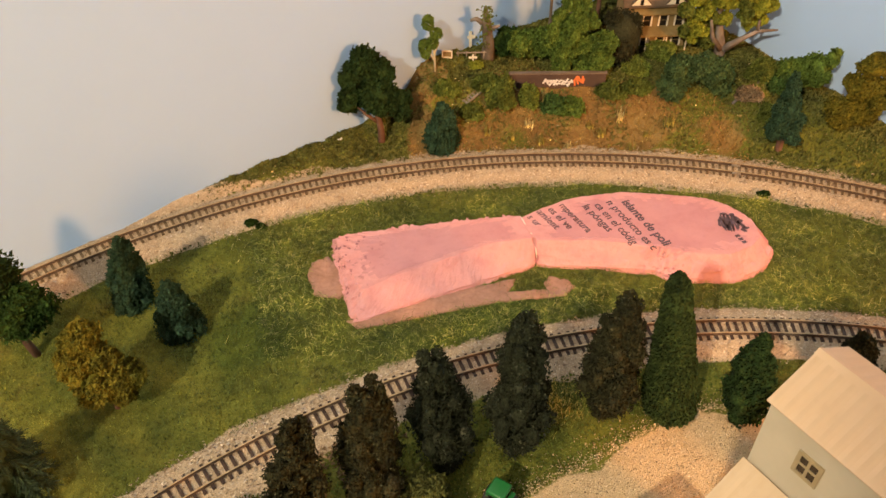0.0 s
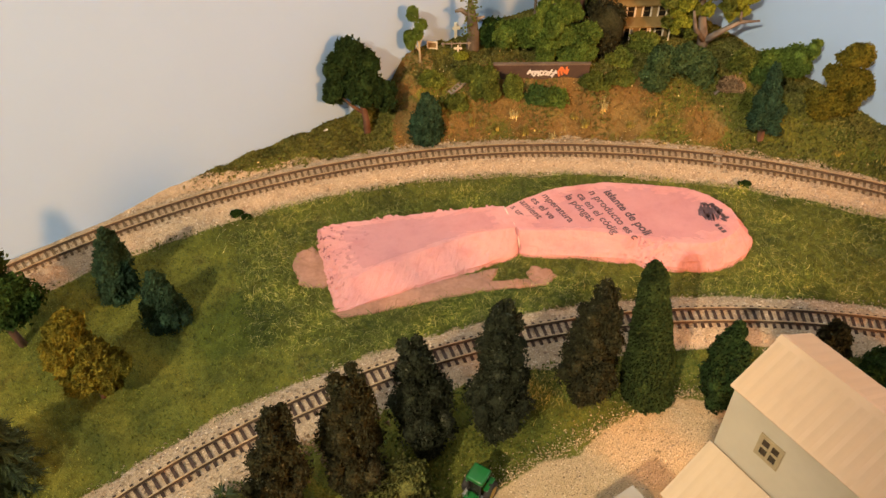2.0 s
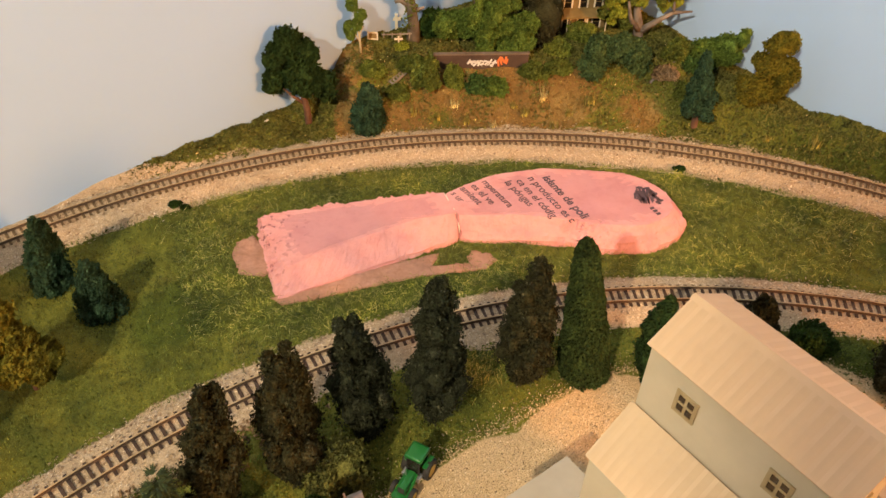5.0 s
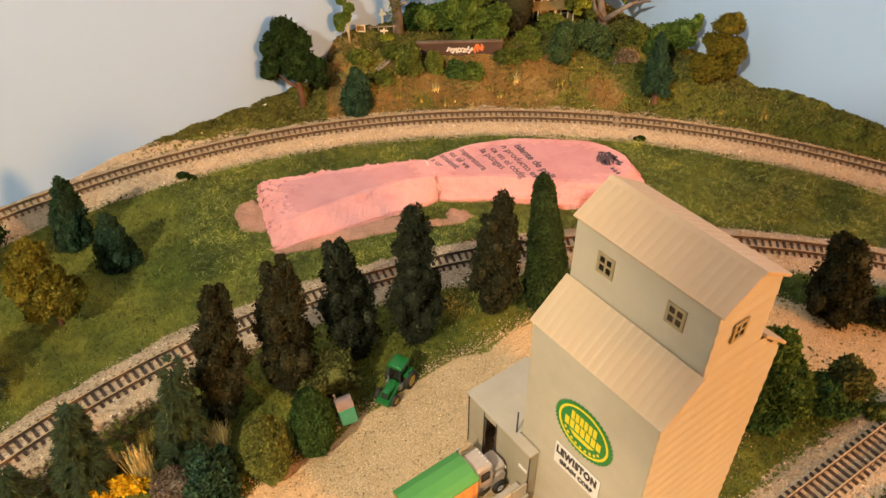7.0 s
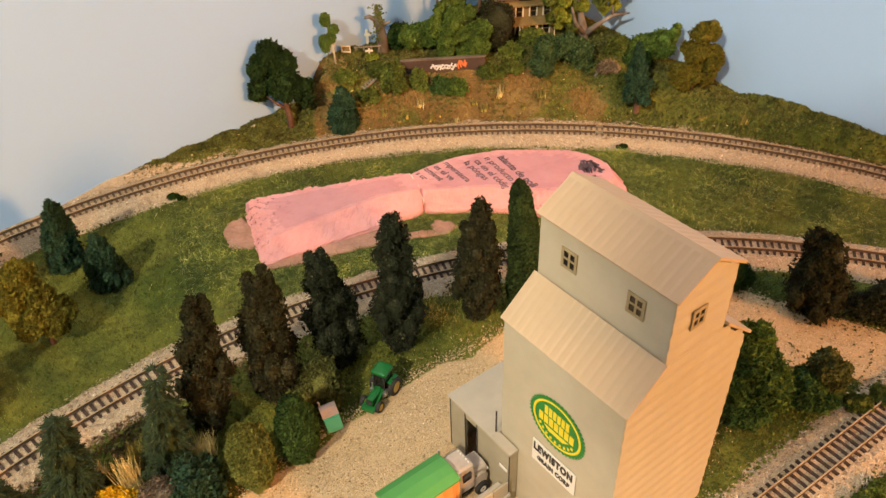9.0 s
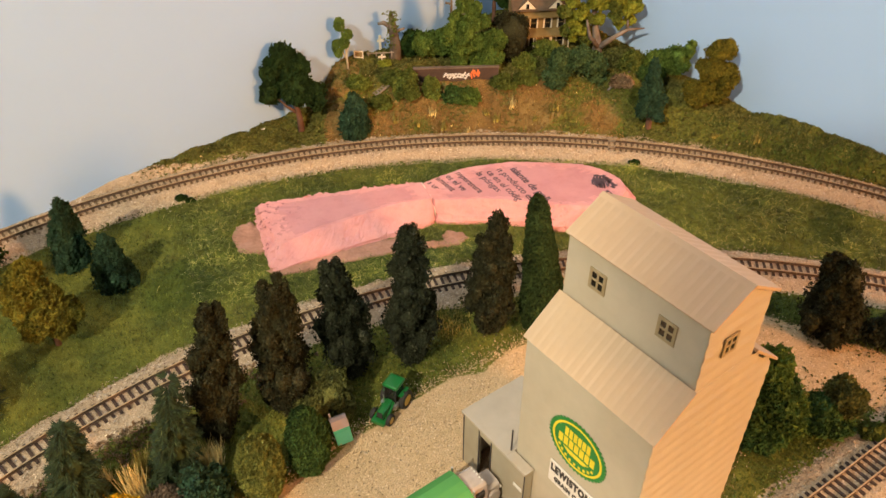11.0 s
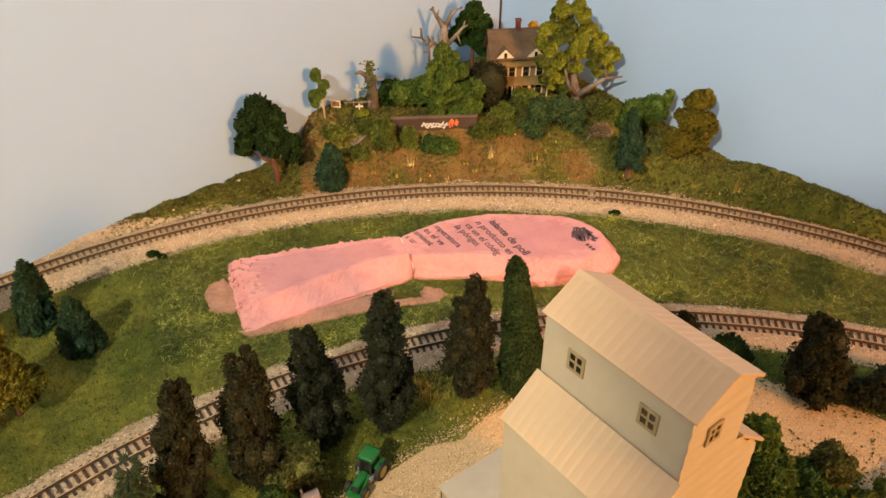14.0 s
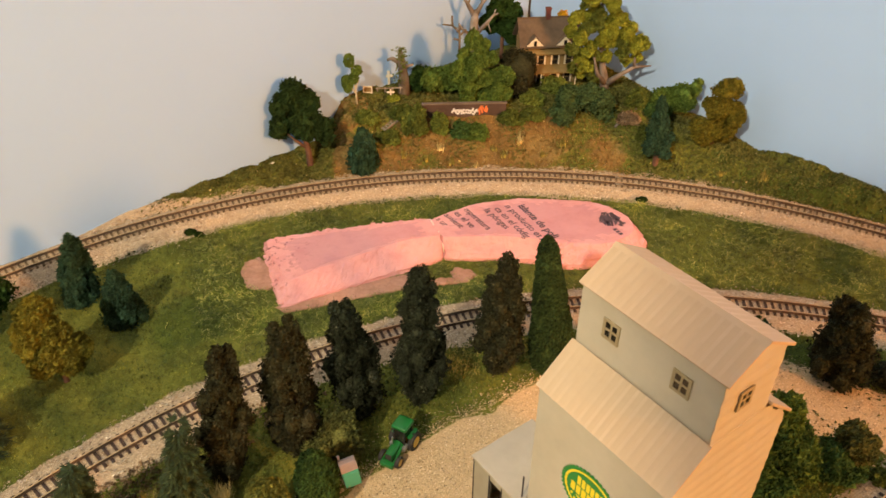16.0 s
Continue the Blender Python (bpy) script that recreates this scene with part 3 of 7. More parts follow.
def ground_sheet():
    cell = 0.0026
    xs, ys = np.arange(-0.46, 0.64, cell), np.arange(-0.33, 0.61, cell)
    gx, gy = np.meshgrid(xs, ys, indexing="ij")
    z = terrain(gx, gy)
    b, l, e = spread(gx, gy)
    turf = 1 - np.maximum(b, l)
    z = z + turf * (0.0014 * lumps(gx, gy, 38.0) + 0.0008 * lumps(gx, gy, 140.0, 5.0)) + 0.0005 * np.maximum(b, l) * lumps(gx, gy, 330.0, 2.0)
    hill = step(0.012, 0.03, offsets(gx, gy)[0])
    z = z + hill * (0.0028 * lumps(gx, gy, 60.0, 6.0) + 0.0012 * lumps(gx, gy, 170.0, 4.0))
    SURFACE.append((xs[0], ys[0], cell, z))
    nx, ny = gx.shape
    idx = np.arange(nx * ny).reshape(nx, ny)
    q = np.stack([idx[:-1, :-1], idx[1:, :-1], idx[1:, 1:], idx[:-1, 1:]], -1)
    keep = behind(gx, gy)[:-1, :-1] > -0.012
    me = raw_mesh("ground", np.stack([gx, gy, z], -1).reshape(-1, 3), q[keep], GROUND)
    col = me.color_attributes.new("spread", "FLOAT_COLOR", "POINT")
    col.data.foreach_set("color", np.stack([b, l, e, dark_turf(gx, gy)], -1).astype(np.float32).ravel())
    me.shade_smooth()
    return structure("ground", me, GROUND, "model railway ground with turf, ballast, gravel and bare earth")


ground_sheet()


def surface_height(x, y):
    """Height of the finished, bumpy ground."""
    x0, y0, cell, z = SURFACE[0]
    u, v = (np.asarray(x) - x0) / cell, (np.asarray(y) - y0) / cell
    i, j = np.clip(u.astype(int), 0, z.shape[0] - 2), np.clip(v.astype(int), 0, z.shape[1] - 2)
    u, v = u - i, v - j
    return (1 - u) * ((1 - v) * z[i, j] + v * z[i, j + 1]) + u * ((1 - v) * z[i + 1, j] + v * z[i + 1, j + 1])


# ---- tracks ----


def track(name, place, length, label, wood):
    """place(s) gives a point and a heading for a distance along the track."""
    ob = thing(name, Matrix(), label, "railway track")
    n = max(2, int(length / 0.006))
    profile = [(-0.00040, -0.0019), (0.00040, -0.0019), (0.00040, -0.0017), (0.00014, -0.0015), (0.00014, -0.0005), (0.00030, -0.0003), (0.00030, 0.0), (-0.00030, 0.0), (-0.00030, -0.0003), (-0.00014, -0.0005), (-0.00014, -0.0015), (-0.00040, -0.0017)]
    k = len(profile)
    for side in (-0.0044, 0.0044):
        b, verts = Build(), []
        for i in range(n + 1):
            p, a = place(length * i / n)
            across = Vector((-math.sin(a), math.cos(a)))
            verts += [(p[0] + across.x * (side + o), p[1] + across.y * (side + o), z) for o, z in profile]
        b.add(verts, [(i * k + j, (i + 1) * k + j, (i + 1) * k + (j + 1) % k, i * k + (j + 1) % k) for i in range(n) for j in range(k)])
        me = b.mesh("rail", RAIL_SIDE)
        me.materials.append(RAIL)
        me.polygons.foreach_set("material_index", [1 if q % k in (5, 6, 7) else 0 for q in range(len(me.polygons))])
        part("rail", me, RAIL, ob, "weathered rail with bright worn top")
    tie = Build().add([(x, y, z) for z, w in ((-0.0038, 1.0), (-0.0019, 0.86)) for x, y in ((-0.00085 * w, -0.0073), (0.00085 * w, -0.0073), (0.00085 * w, 0.0073), (-0.00085 * w, 0.0073))],
                      [(3, 2, 1, 0), (4, 5, 6, 7), (0, 1, 5, 4), (1, 2, 6, 5), (2, 3, 7, 6), (3, 0, 4, 7)]).mesh("tie", wood)
    rng = fresh(4)
    for i in range(int(length / 0.004)):
        p, a = place(0.002 + 0.004 * i)
        part("tie", tie, wood, ob, at=pose(p[0], p[1], rng.uniform(-0.0001, 0.0001), 0, 0, math.degrees(a) + rng.normal(0, 1.0)))
    return ob


def arc(c, r, start):
    """Clockwise from the angle start, seen from above."""
    def place(s):
        a = radians(start) - s / r
        return (c[0] + r * math.cos(a), c[1] + r * math.sin(a)), a - math.pi / 2
    return place


back_track = track("railway_track", arc(BACK_C, BACK_R, 152.0), BACK_R * radians(125), "curved brown model railway track along the hill foot", TIE_BROWN)
for side in (-0.0044, 0.0044):
    place = (np.array((0.187, 0.385)) - BACK_C) / np.linalg.norm(np.array((0.187, 0.385)) - BACK_C) * (BACK_R + side) + BACK_C
    part("rail_joiner", Build().box(-0.0026, -0.0008, -0.0017, 0.0026, 0.0008, -0.0006), CHROME, back_track, "silver rail joiner", at=pose(place[0], place[1], 0, 0, 0, -10.5))
track("railway_track", arc(FRONT_C, FRONT_R, 158.0), FRONT_R * radians(108), "curved brown model railway track behind a row of cypresses", TIE)
track("railway_track", lambda s: ((THIRD_A[0] + THIRD_D[0] * (s - 0.1), THIRD_A[1] + THIRD_D[1] * (s - 0.1)), math.atan2(THIRD_D[1], THIRD_D[0])), 0.36, "straight model railway track beside the grain elevator", TIE)

# ---- carved foam ----


def carved(name, foot, top, z_top, label, seed, chewed, rim):
    """A slab cut by knife out of foam board: foot and top edge as matching outlines; chewed(x, y) is how torn a place is."""
    ob = thing(name, Matrix(), label, "foam slab")
    n = len(foot)
    sub = 26
    rng = fresh(seed)

    def ring(pts):
        out = []
        for i in range(n):
            p0, p1, p2, p3 = (np.array(pts[(i + j) % n]) for j in (-1, 0, 1, 2))
            for s in range(sub):
                t = s / sub
                soft = 0.5 * ((2 * p1) + (p2 - p0) * t + (2 * p0 - 5 * p1 + 4 * p2 - p3) * t * t + (3 * p1 - p0 - 3 * p2 + p3) * t ** 3)
                out.append(0.35 * soft + 0.65 * (p1 + (p2 - p1) * t))
        return np.array(out)

    f, c = ring(foot), ring(top)
    k = len(f)
    mid = c.mean(0)
    zt = np.array([z_top(p[0]) for p in c])
    # knife facets: kinked offsets round the slab, other ones on each band of the cut
    bands = []
    for _ in range(4):
        knots = np.sort(rng.choice(k, 20, replace=False))
        bands.append(np.interp(np.arange(k), knots, rng.uniform(-0.0014, 0.0009, 20), period=k))
    rings, torn = [], []
    for u, rise in ((0.0, 0.0), (0.015, 0.10), (0.04, 0.20), (0.08, 0.30), (0.16, 0.37), (0.26, 0.45), (0.38, 0.53), (0.50, 0.62), (0.62, 0.71), (0.74, 0.80), (0.86, 0.90), (0.95, 0.965), (1.0, 1.0)):
        p = f + (c - f) * u
        side = (p - mid) / np.linalg.norm(p - mid, axis=1)[:, None]
        q3 = [Vector((a[0], a[1], rise * 0.013)) for a in p]
        wob = np.array([noise.noise(v * 150 + Vector((seed, 0, 0))) for v in q3])
        nib = np.array([noise.noise(v * 520 - Vector((0, seed, 0))) for v in q3])
        pit = np.array([noise.noise(v * 330 + Vector((0, seed, seed))) for v in q3])
        ch = np.array([chewed(a[0], a[1]) for a in p])
        band = bands[min(3, int(rise * 3.999))] * min(1, 4 * rise)
        push = band + 0.0007 * wob + (0.00012 + 0.0008 * ch) * nib - (0.0012 + 0.0030 * ch) * np.clip(pit - 0.28, 0, 1) * 2
        p = p + side * (push * (1 if rise < 1 else 0.6))[:, None]
        rings.append(np.c_[p, -0.0062 + (zt + 0.0062) * rise + (0.0003 + 0.0008 * ch) * nib * (0 < rise)])
        torn.append(ch)
    # a cut rim runs round the smooth factory face
    for u, lift in ((1 - rim * 0.4, 0.0001), (1 - rim, 0.0), (0.93 - rim, -0.0001), (0.7, -0.0001), (0.45, 0.0), (0.2, 0.0)):
        p = mid + (c - mid) * u
        ch = np.array([chewed(a[0], a[1]) for a in p])
        nib = np.array([noise.noise(Vector((a[0] * 330, a[1] * 330, seed))) for a in p])
        rings.append(np.c_[p, np.array([z_top(a[0]) for a in p]) + lift + 0.0006 * ch * nib])
        torn.append(ch)
    verts = np.concatenate(rings + [np.array([[*mid, z_top(mid[0])]])])
    faces = [(i * k + j, i * k + (j + 1) % k, (i + 1) * k + (j + 1) % k, (i + 1) * k + j) for i in range(len(rings) - 1) for j in range(k)]
    faces += [((len(rings) - 1) * k + j, (len(rings) - 1) * k + (j + 1) % k, len(verts) - 1) for j in range(k)]
    faces.append(tuple(range(k))[::-1])
    me = Build().add(verts, faces).mesh("slab", PINK)
    me.materials.append(PINK_SKIN)
    skin = [0] * len(me.polygons)
    # the smooth face ends raggedly where the knife began
    ragged = [13.6 + 2.2 * abs(noise.noise(Vector((4.2 * math.cos(2 * math.pi * j / k), 4.2 * math.sin(2 * math.pi * j / k), seed)))) * 2 for j in range(k)]
    for i in range(13 * k, len(skin) - 1):
        skin[i] = 1 if i // k >= ragged[i % k] else 0
    me.polygons.foreach_set("material_index", skin)
    col = me.color_attributes.new("chewed", "FLOAT_COLOR", "POINT")
    t = np.append(np.concatenate(torn), 0.0)
    col.data.foreach_set("color", np.stack([t, t, t, np.ones_like(t)], -1).astype(np.float32).ravel())
    part("slab", me, PINK, ob)
    return ob


LEFT_FOOT = [(-0.056, 0.308), (-0.047, 0.28), (-0.0335, 0.246), (-0.013, 0.2545), (0.016, 0.27), (0.04, 0.282), (0.0606, 0.2953), (0.0514, 0.3285), (0.042, 0.3265), (0.013, 0.322), (-0.019, 0.317), (-0.038, 0.313)]
LEFT_TOP = [(-0.0515, 0.303), (-0.0435, 0.283), (-0.030, 0.262), (-0.0115, 0.274), (0.015, 0.287), (0.039, 0.299), (0.0592, 0.3045), (0.0520, 0.3225), (0.042, 0.3215), (0.013, 0.317), (-0.019, 0.311), (-0.037, 0.308)]
RIGHT_FOOT = [(0.0612, 0.295), (0.095, 0.292), (0.122, 0.291), (0.131, 0.286), (0.150, 0.285), (0.168, 0.287), (0.184, 0.297), (0.193, 0.311), (0.19, 0.326), (0.178, 0.341), (0.16, 0.349), (0.137, 0.351), (0.112, 0.353), (0.092, 0.348), (0.076, 0.343), (0.0515, 0.329)]
RIGHT_TOP = [(0.0605, 0.302), (0.092, 0.303), (0.125, 0.299), (0.136, 0.2965), (0.15, 0.295), (0.165, 0.296), (0.178, 0.304), (0.183, 0.313), (0.181, 0.326), (0.171, 0.338), (0.159, 0.344), (0.137, 0.3465), (0.113, 0.348), (0.094, 0.344), (0.078, 0.339), (0.0525, 0.321)]
left_slab = carved("foam_slab", LEFT_FOOT, LEFT_TOP, lambda x: 0.0035 + 0.004 * float(step(-0.05, 0.055, x)), "rough carved plain pink insulation foam slab lying on the grass", 3,
                   lambda x, y: float(np.clip(1.0 - step(-0.046, -0.022, x) * 0.94 + 0.5 * step(0.0, 0.012, y - 0.3105 - 0.11 * (x + 0.02)), 0, 1)), 0.16)
printed = carved("foam_slab", RIGHT_FOOT, RIGHT_TOP, lambda x: 0.0077, "carved pink insulation foam slab printed with grey text", 11, lambda x, y: 0.04 + 0.5 * float(step(0.02, 0.0, math.hypot(x - 0.132, y - 0.291))), 0.13)
# torn slivers along the back edge of the plain slab
rng = fresh(12)
slivers = Build()
for i in range(70):
    u = i / 69 + rng.normal(0, 0.012)
    x, y = -0.022 + 0.070 * u, 0.3105 + 0.0115 * u
    z = 0.0045 + 0.0028 * u + rng.uniform(-0.002, 0.0004)
    w, l, a = rng.uniform(0.0006, 0.0024), rng.uniform(0.0006, 0.0026), rng.normal(1.45, 0.8)
    d, n = Vector((math.cos(a), math.sin(a), rng.uniform(-0.3, 0.5))), Vector((-math.sin(a), math.cos(a), rng.uniform(-0.2, 0.2)))
    o = Vector((x, y, z))
    top = [o - n * w, o + n * w, o + d * l + n * w * 0.25, o + d * l * 0.8 - n * w * 0.5]
    slivers.add(top + [q - Vector((0, 0, 0.0009)) for q in top], [(0, 1, 2, 3), (7, 6, 5, 4), (0, 4, 5, 1), (1, 5, 6, 2), (2, 6, 7, 3), (3, 7, 4, 0)])
part("torn_edge", slivers, PINK, left_slab, "torn foam slivers")
for text, x, y, size, turn, bold in (("islante de poli", 0.1098, 0.3382, 0.0076, -63, 0.00017), ("n producto es c", 0.1008, 0.3375, 0.0072, -62.5, 0.00004), ("ca en el códig", 0.0938, 0.3345, 0.0070, -62, 0.00004), ("la póngas", 0.0868, 0.3330, 0.0070, -60, 0.00004),
                                     ("mperatura", 0.0735, 0.3330, 0.0066, -58, 0.00004), ("es el ve", 0.0668, 0.3290, 0.0068, -57, 0.00004), ("amient", 0.0605, 0.3262, 0.0066, -55, 0.00004), ("s ur", 0.0552, 0.3212, 0.0062, -54, 0.00004)):
    words(text, size, PRINT, printed, pose(x, y, 0.00775, 0, 0, turn), bold=bold, name="printed_text")
rng = fresh(14)


def stroke(b, pts, w):
    """A flat inked stroke along a few points."""
    v = []
    for i, p in enumerate(pts):
        q0, q1 = Vector(pts[max(i - 1, 0)]), Vector(pts[min(i + 1, len(pts) - 1)])
        d = (q1 - q0).normalized()
        s = Vector((-d.y, d.x)) * w * (0.55 if i in (0, len(pts) - 1) else rng.uniform(0.8, 1.3))
        v += [(p[0] - s.x, p[1] - s.y, 0.00785), (p[0] + s.x, p[1] + s.y, 0.00785)]
    m = len(pts)
    top = [(2 * i, 2 * i + 2, 2 * i + 3, 2 * i + 1) for i in range(m - 1)]
    b.add(v + [(x, y, z - 0.0004) for x, y, z in v], top + [tuple(2 * m + i for i in reversed(f)) for f in top])


blot = Build()
cx, cy = 0.1676, 0.3222
for k in range(11):
    x = cx - 0.0052 + 0.00105 * k
    half = 0.0076 * math.sqrt(max(0.05, 1 - ((x - cx) / 0.0057) ** 2))
    stroke(blot, [(x + 0.0003 * rng.normal(), cy + half * t + 0.0004 * rng.normal()) for t in (-1, -0.5, 0, 0.5, 1)], 0.00064)
for x, y, l, a in ((0.1700, 0.3292, 0.0022, 20), (0.1725, 0.3268, 0.0026, -50), (0.1738, 0.3235, 0.0024, 40), (0.1745, 0.3205, 0.0026, -60), (0.1760, 0.3180, 0.0020, 10), (0.1745, 0.3160, 0.0018, -35), (0.1660, 0.3298, 0.0020, 5)):
    c, s2 = math.cos(radians(a)) * l, math.sin(radians(a)) * l
    stroke(blot, [(x - c, y - s2), (x - 0.2 * c + 0.0005, y + 0.1 * s2), (x + 0.3 * c, y + 0.5 * s2), (x + c, y + s2)], 0.0012)
part("printed_emblem", blot, PRINT, printed, "dark grey printed blot")
bars = Build()
for k in range(3):
    bars.box(-0.0009 + 0.0028 * k, -0.0013, 0.0, 0.0009 + 0.0028 * k, 0.0013, 0.0002, pose(0.1700, 0.3110, 0.0077, 0, 0, -62))
part("printed_bars", bars, PRINT, printed)
glue = Build()
for path in ([(0.0515, 0.3225, 0.0076), (0.0530, 0.3186, 0.0080), (0.0543, 0.3150, 0.0079), (0.0549, 0.3135, 0.0074)], [(0.0562, 0.3108, 0.0073), (0.0575, 0.3074, 0.0077), (0.0586, 0.3045, 0.0070)], [(0.0598, 0.3008, 0.0040), (0.0603, 0.2990, 0.0028), (0.0608, 0.2968, -0.0005)]):
    glue.tube([(x, y, z - 0.0002) for x, y, z in path], [0.0002, 0.0004, 0.0003, 0.0002][:len(path)], 6)
tagged(new("glue_bead", glue.mesh("glue_bead", GLUE, True)), "thin white glue bead in the seam between foam slabs", "glue")


def dust_patch(outline, label, seed):
    """A thin ragged skin of plaster lying on the ground."""
    c = np.mean(outline, 0)
    pts = []
    m = len(outline)
    for i in range(m):
        for q in range(14):
            p = np.array(outline[i]) * (1 - q / 14) + np.array(outline[(i + 1) % m]) * q / 14
            rag = 0.0016 * noise.noise(Vector((p[0] * 170, p[1] * 170, seed))) + 0.0011 * noise.noise(Vector((p[0] * 520, p[1] * 520, seed + 5)))
            pts.append(p + (p - c) / np.linalg.norm(p - c) * rag)
    k = len(pts)
    verts = []
    for u, lift in ((1.0, -0.0012), (0.985, 0.0004), (0.93, 0.0009), (0.75, 0.0011), (0.5, 0.0011), (0.25, 0.0011)):
        for p in pts:
            q = c + (p - c) * u
            verts.append((q[0], q[1], float(surface_height(q[0], q[1])) + lift + (0.0005 * noise.noise(Vector((q[0] * 300, q[1] * 300, seed))) if lift > 0 else 0)))
    verts.append((c[0], c[1], float(surface_height(c[0], c[1])) + 0.0011))
    faces = [(i * k + j, i * k + (j + 1) % k, (i + 1) * k + (j + 1) % k, (i + 1) * k + j) for i in range(5) for j in range(k)]
    faces += [(5 * k + j, 5 * k + (j + 1) % k, 6 * k) for j in range(k)]
    ob = new("plaster_patch", Build().add(verts, faces).mesh("plaster_patch", DUST, True))
    return tagged(ob, label, "plaster patch")


PATCHES = [[(-0.0645, 0.2806), (-0.0636, 0.2905), (-0.0553, 0.2955), (-0.045, 0.285), (-0.040, 0.268), (-0.0434, 0.2635), (-0.0573, 0.265)],
           [(-0.0385, 0.247), (-0.0304, 0.2428), (-0.0124, 0.248), (0.0058, 0.2541), (0.0243, 0.2602), (0.042, 0.2655), (0.048, 0.2665), (0.047, 0.274), (0.050, 0.284), (0.02, 0.274), (-0.012, 0.258)],
           [(0.046, 0.2665), (0.0591, 0.2687), (0.0763, 0.2728), (0.078, 0.2785), (0.064, 0.2765), (0.0553, 0.2734), (0.044, 0.2725)],
           [(0.066, 0.2765), (0.0763, 0.2728), (0.0815, 0.2795), (0.0769, 0.2857), (0.067, 0.2864), (0.0645, 0.281)],
           [(-0.05, 0.314), (-0.02, 0.321), (0.0, 0.327), (0.006, 0.323), (-0.02, 0.314), (-0.045, 0.309)]]
for k, (outline, text) in enumerate(zip(PATCHES, ("pinkish tan plaster patch on the grass beside the foam", "pinkish tan bare plaster strip along the foam foot", "thin pinkish tan plaster band on the grass", "small pinkish tan plaster patch on the grass", "narrow pinkish plaster strip behind the foam"))):
    dust_patch(outline, text, 5 + k)

# ---- grain elevator ----
G = -0.0045
ELEV = pose(EO[0], EO[1], 0, 0, 0, math.degrees(math.atan2(EU[1], EU[0])))


def gable(u0, u1, outline):
    n = len(outline)
    p = [(u0, v, z) for v, z in outline] + [(u1, v, z) for v, z in outline]
    return Build().add(p, [tuple(range(n))[::-1], tuple(range(n, 2 * n))] + [(i, (i + 1) % n, n + (i + 1) % n, n + i) for i in range(n)])


def four_light_window(parent, m, w, h):
    """m: the window's lower left corner on the wall; local x across, y up, z out."""
    win = part("window", Build().box(0.0006, 0.0006, 0.0, w - 0.0006, h - 0.0006, 0.0002), GLASS, parent, "dark four-light window", at=m)
    f = Build()
    f.box(0, 0, 0, w, 0.0011, 0.0005).box(0, h - 0.0011, 0, w, h, 0.0005).box(0, 0.0011, 0, 0.0011, h - 0.0011, 0.0005).box(w - 0.0011, 0.0011, 0, w, h - 0.0011, 0.0005)
    f.box(w / 2 - 0.0004, 0.0011, 0, w / 2 + 0.0004, h - 0.0011, 0.0004).box(0.0011, h / 2 - 0.0004, 0, w / 2 - 0.0004, h / 2 + 0.0004, 0.0004).box(w / 2 + 0.0004, h / 2 - 0.0004, 0, w - 0.0011, h / 2 + 0.0004, 0.0004)
    part("frame", f, FRAME, win, "tan window frame")
    return win


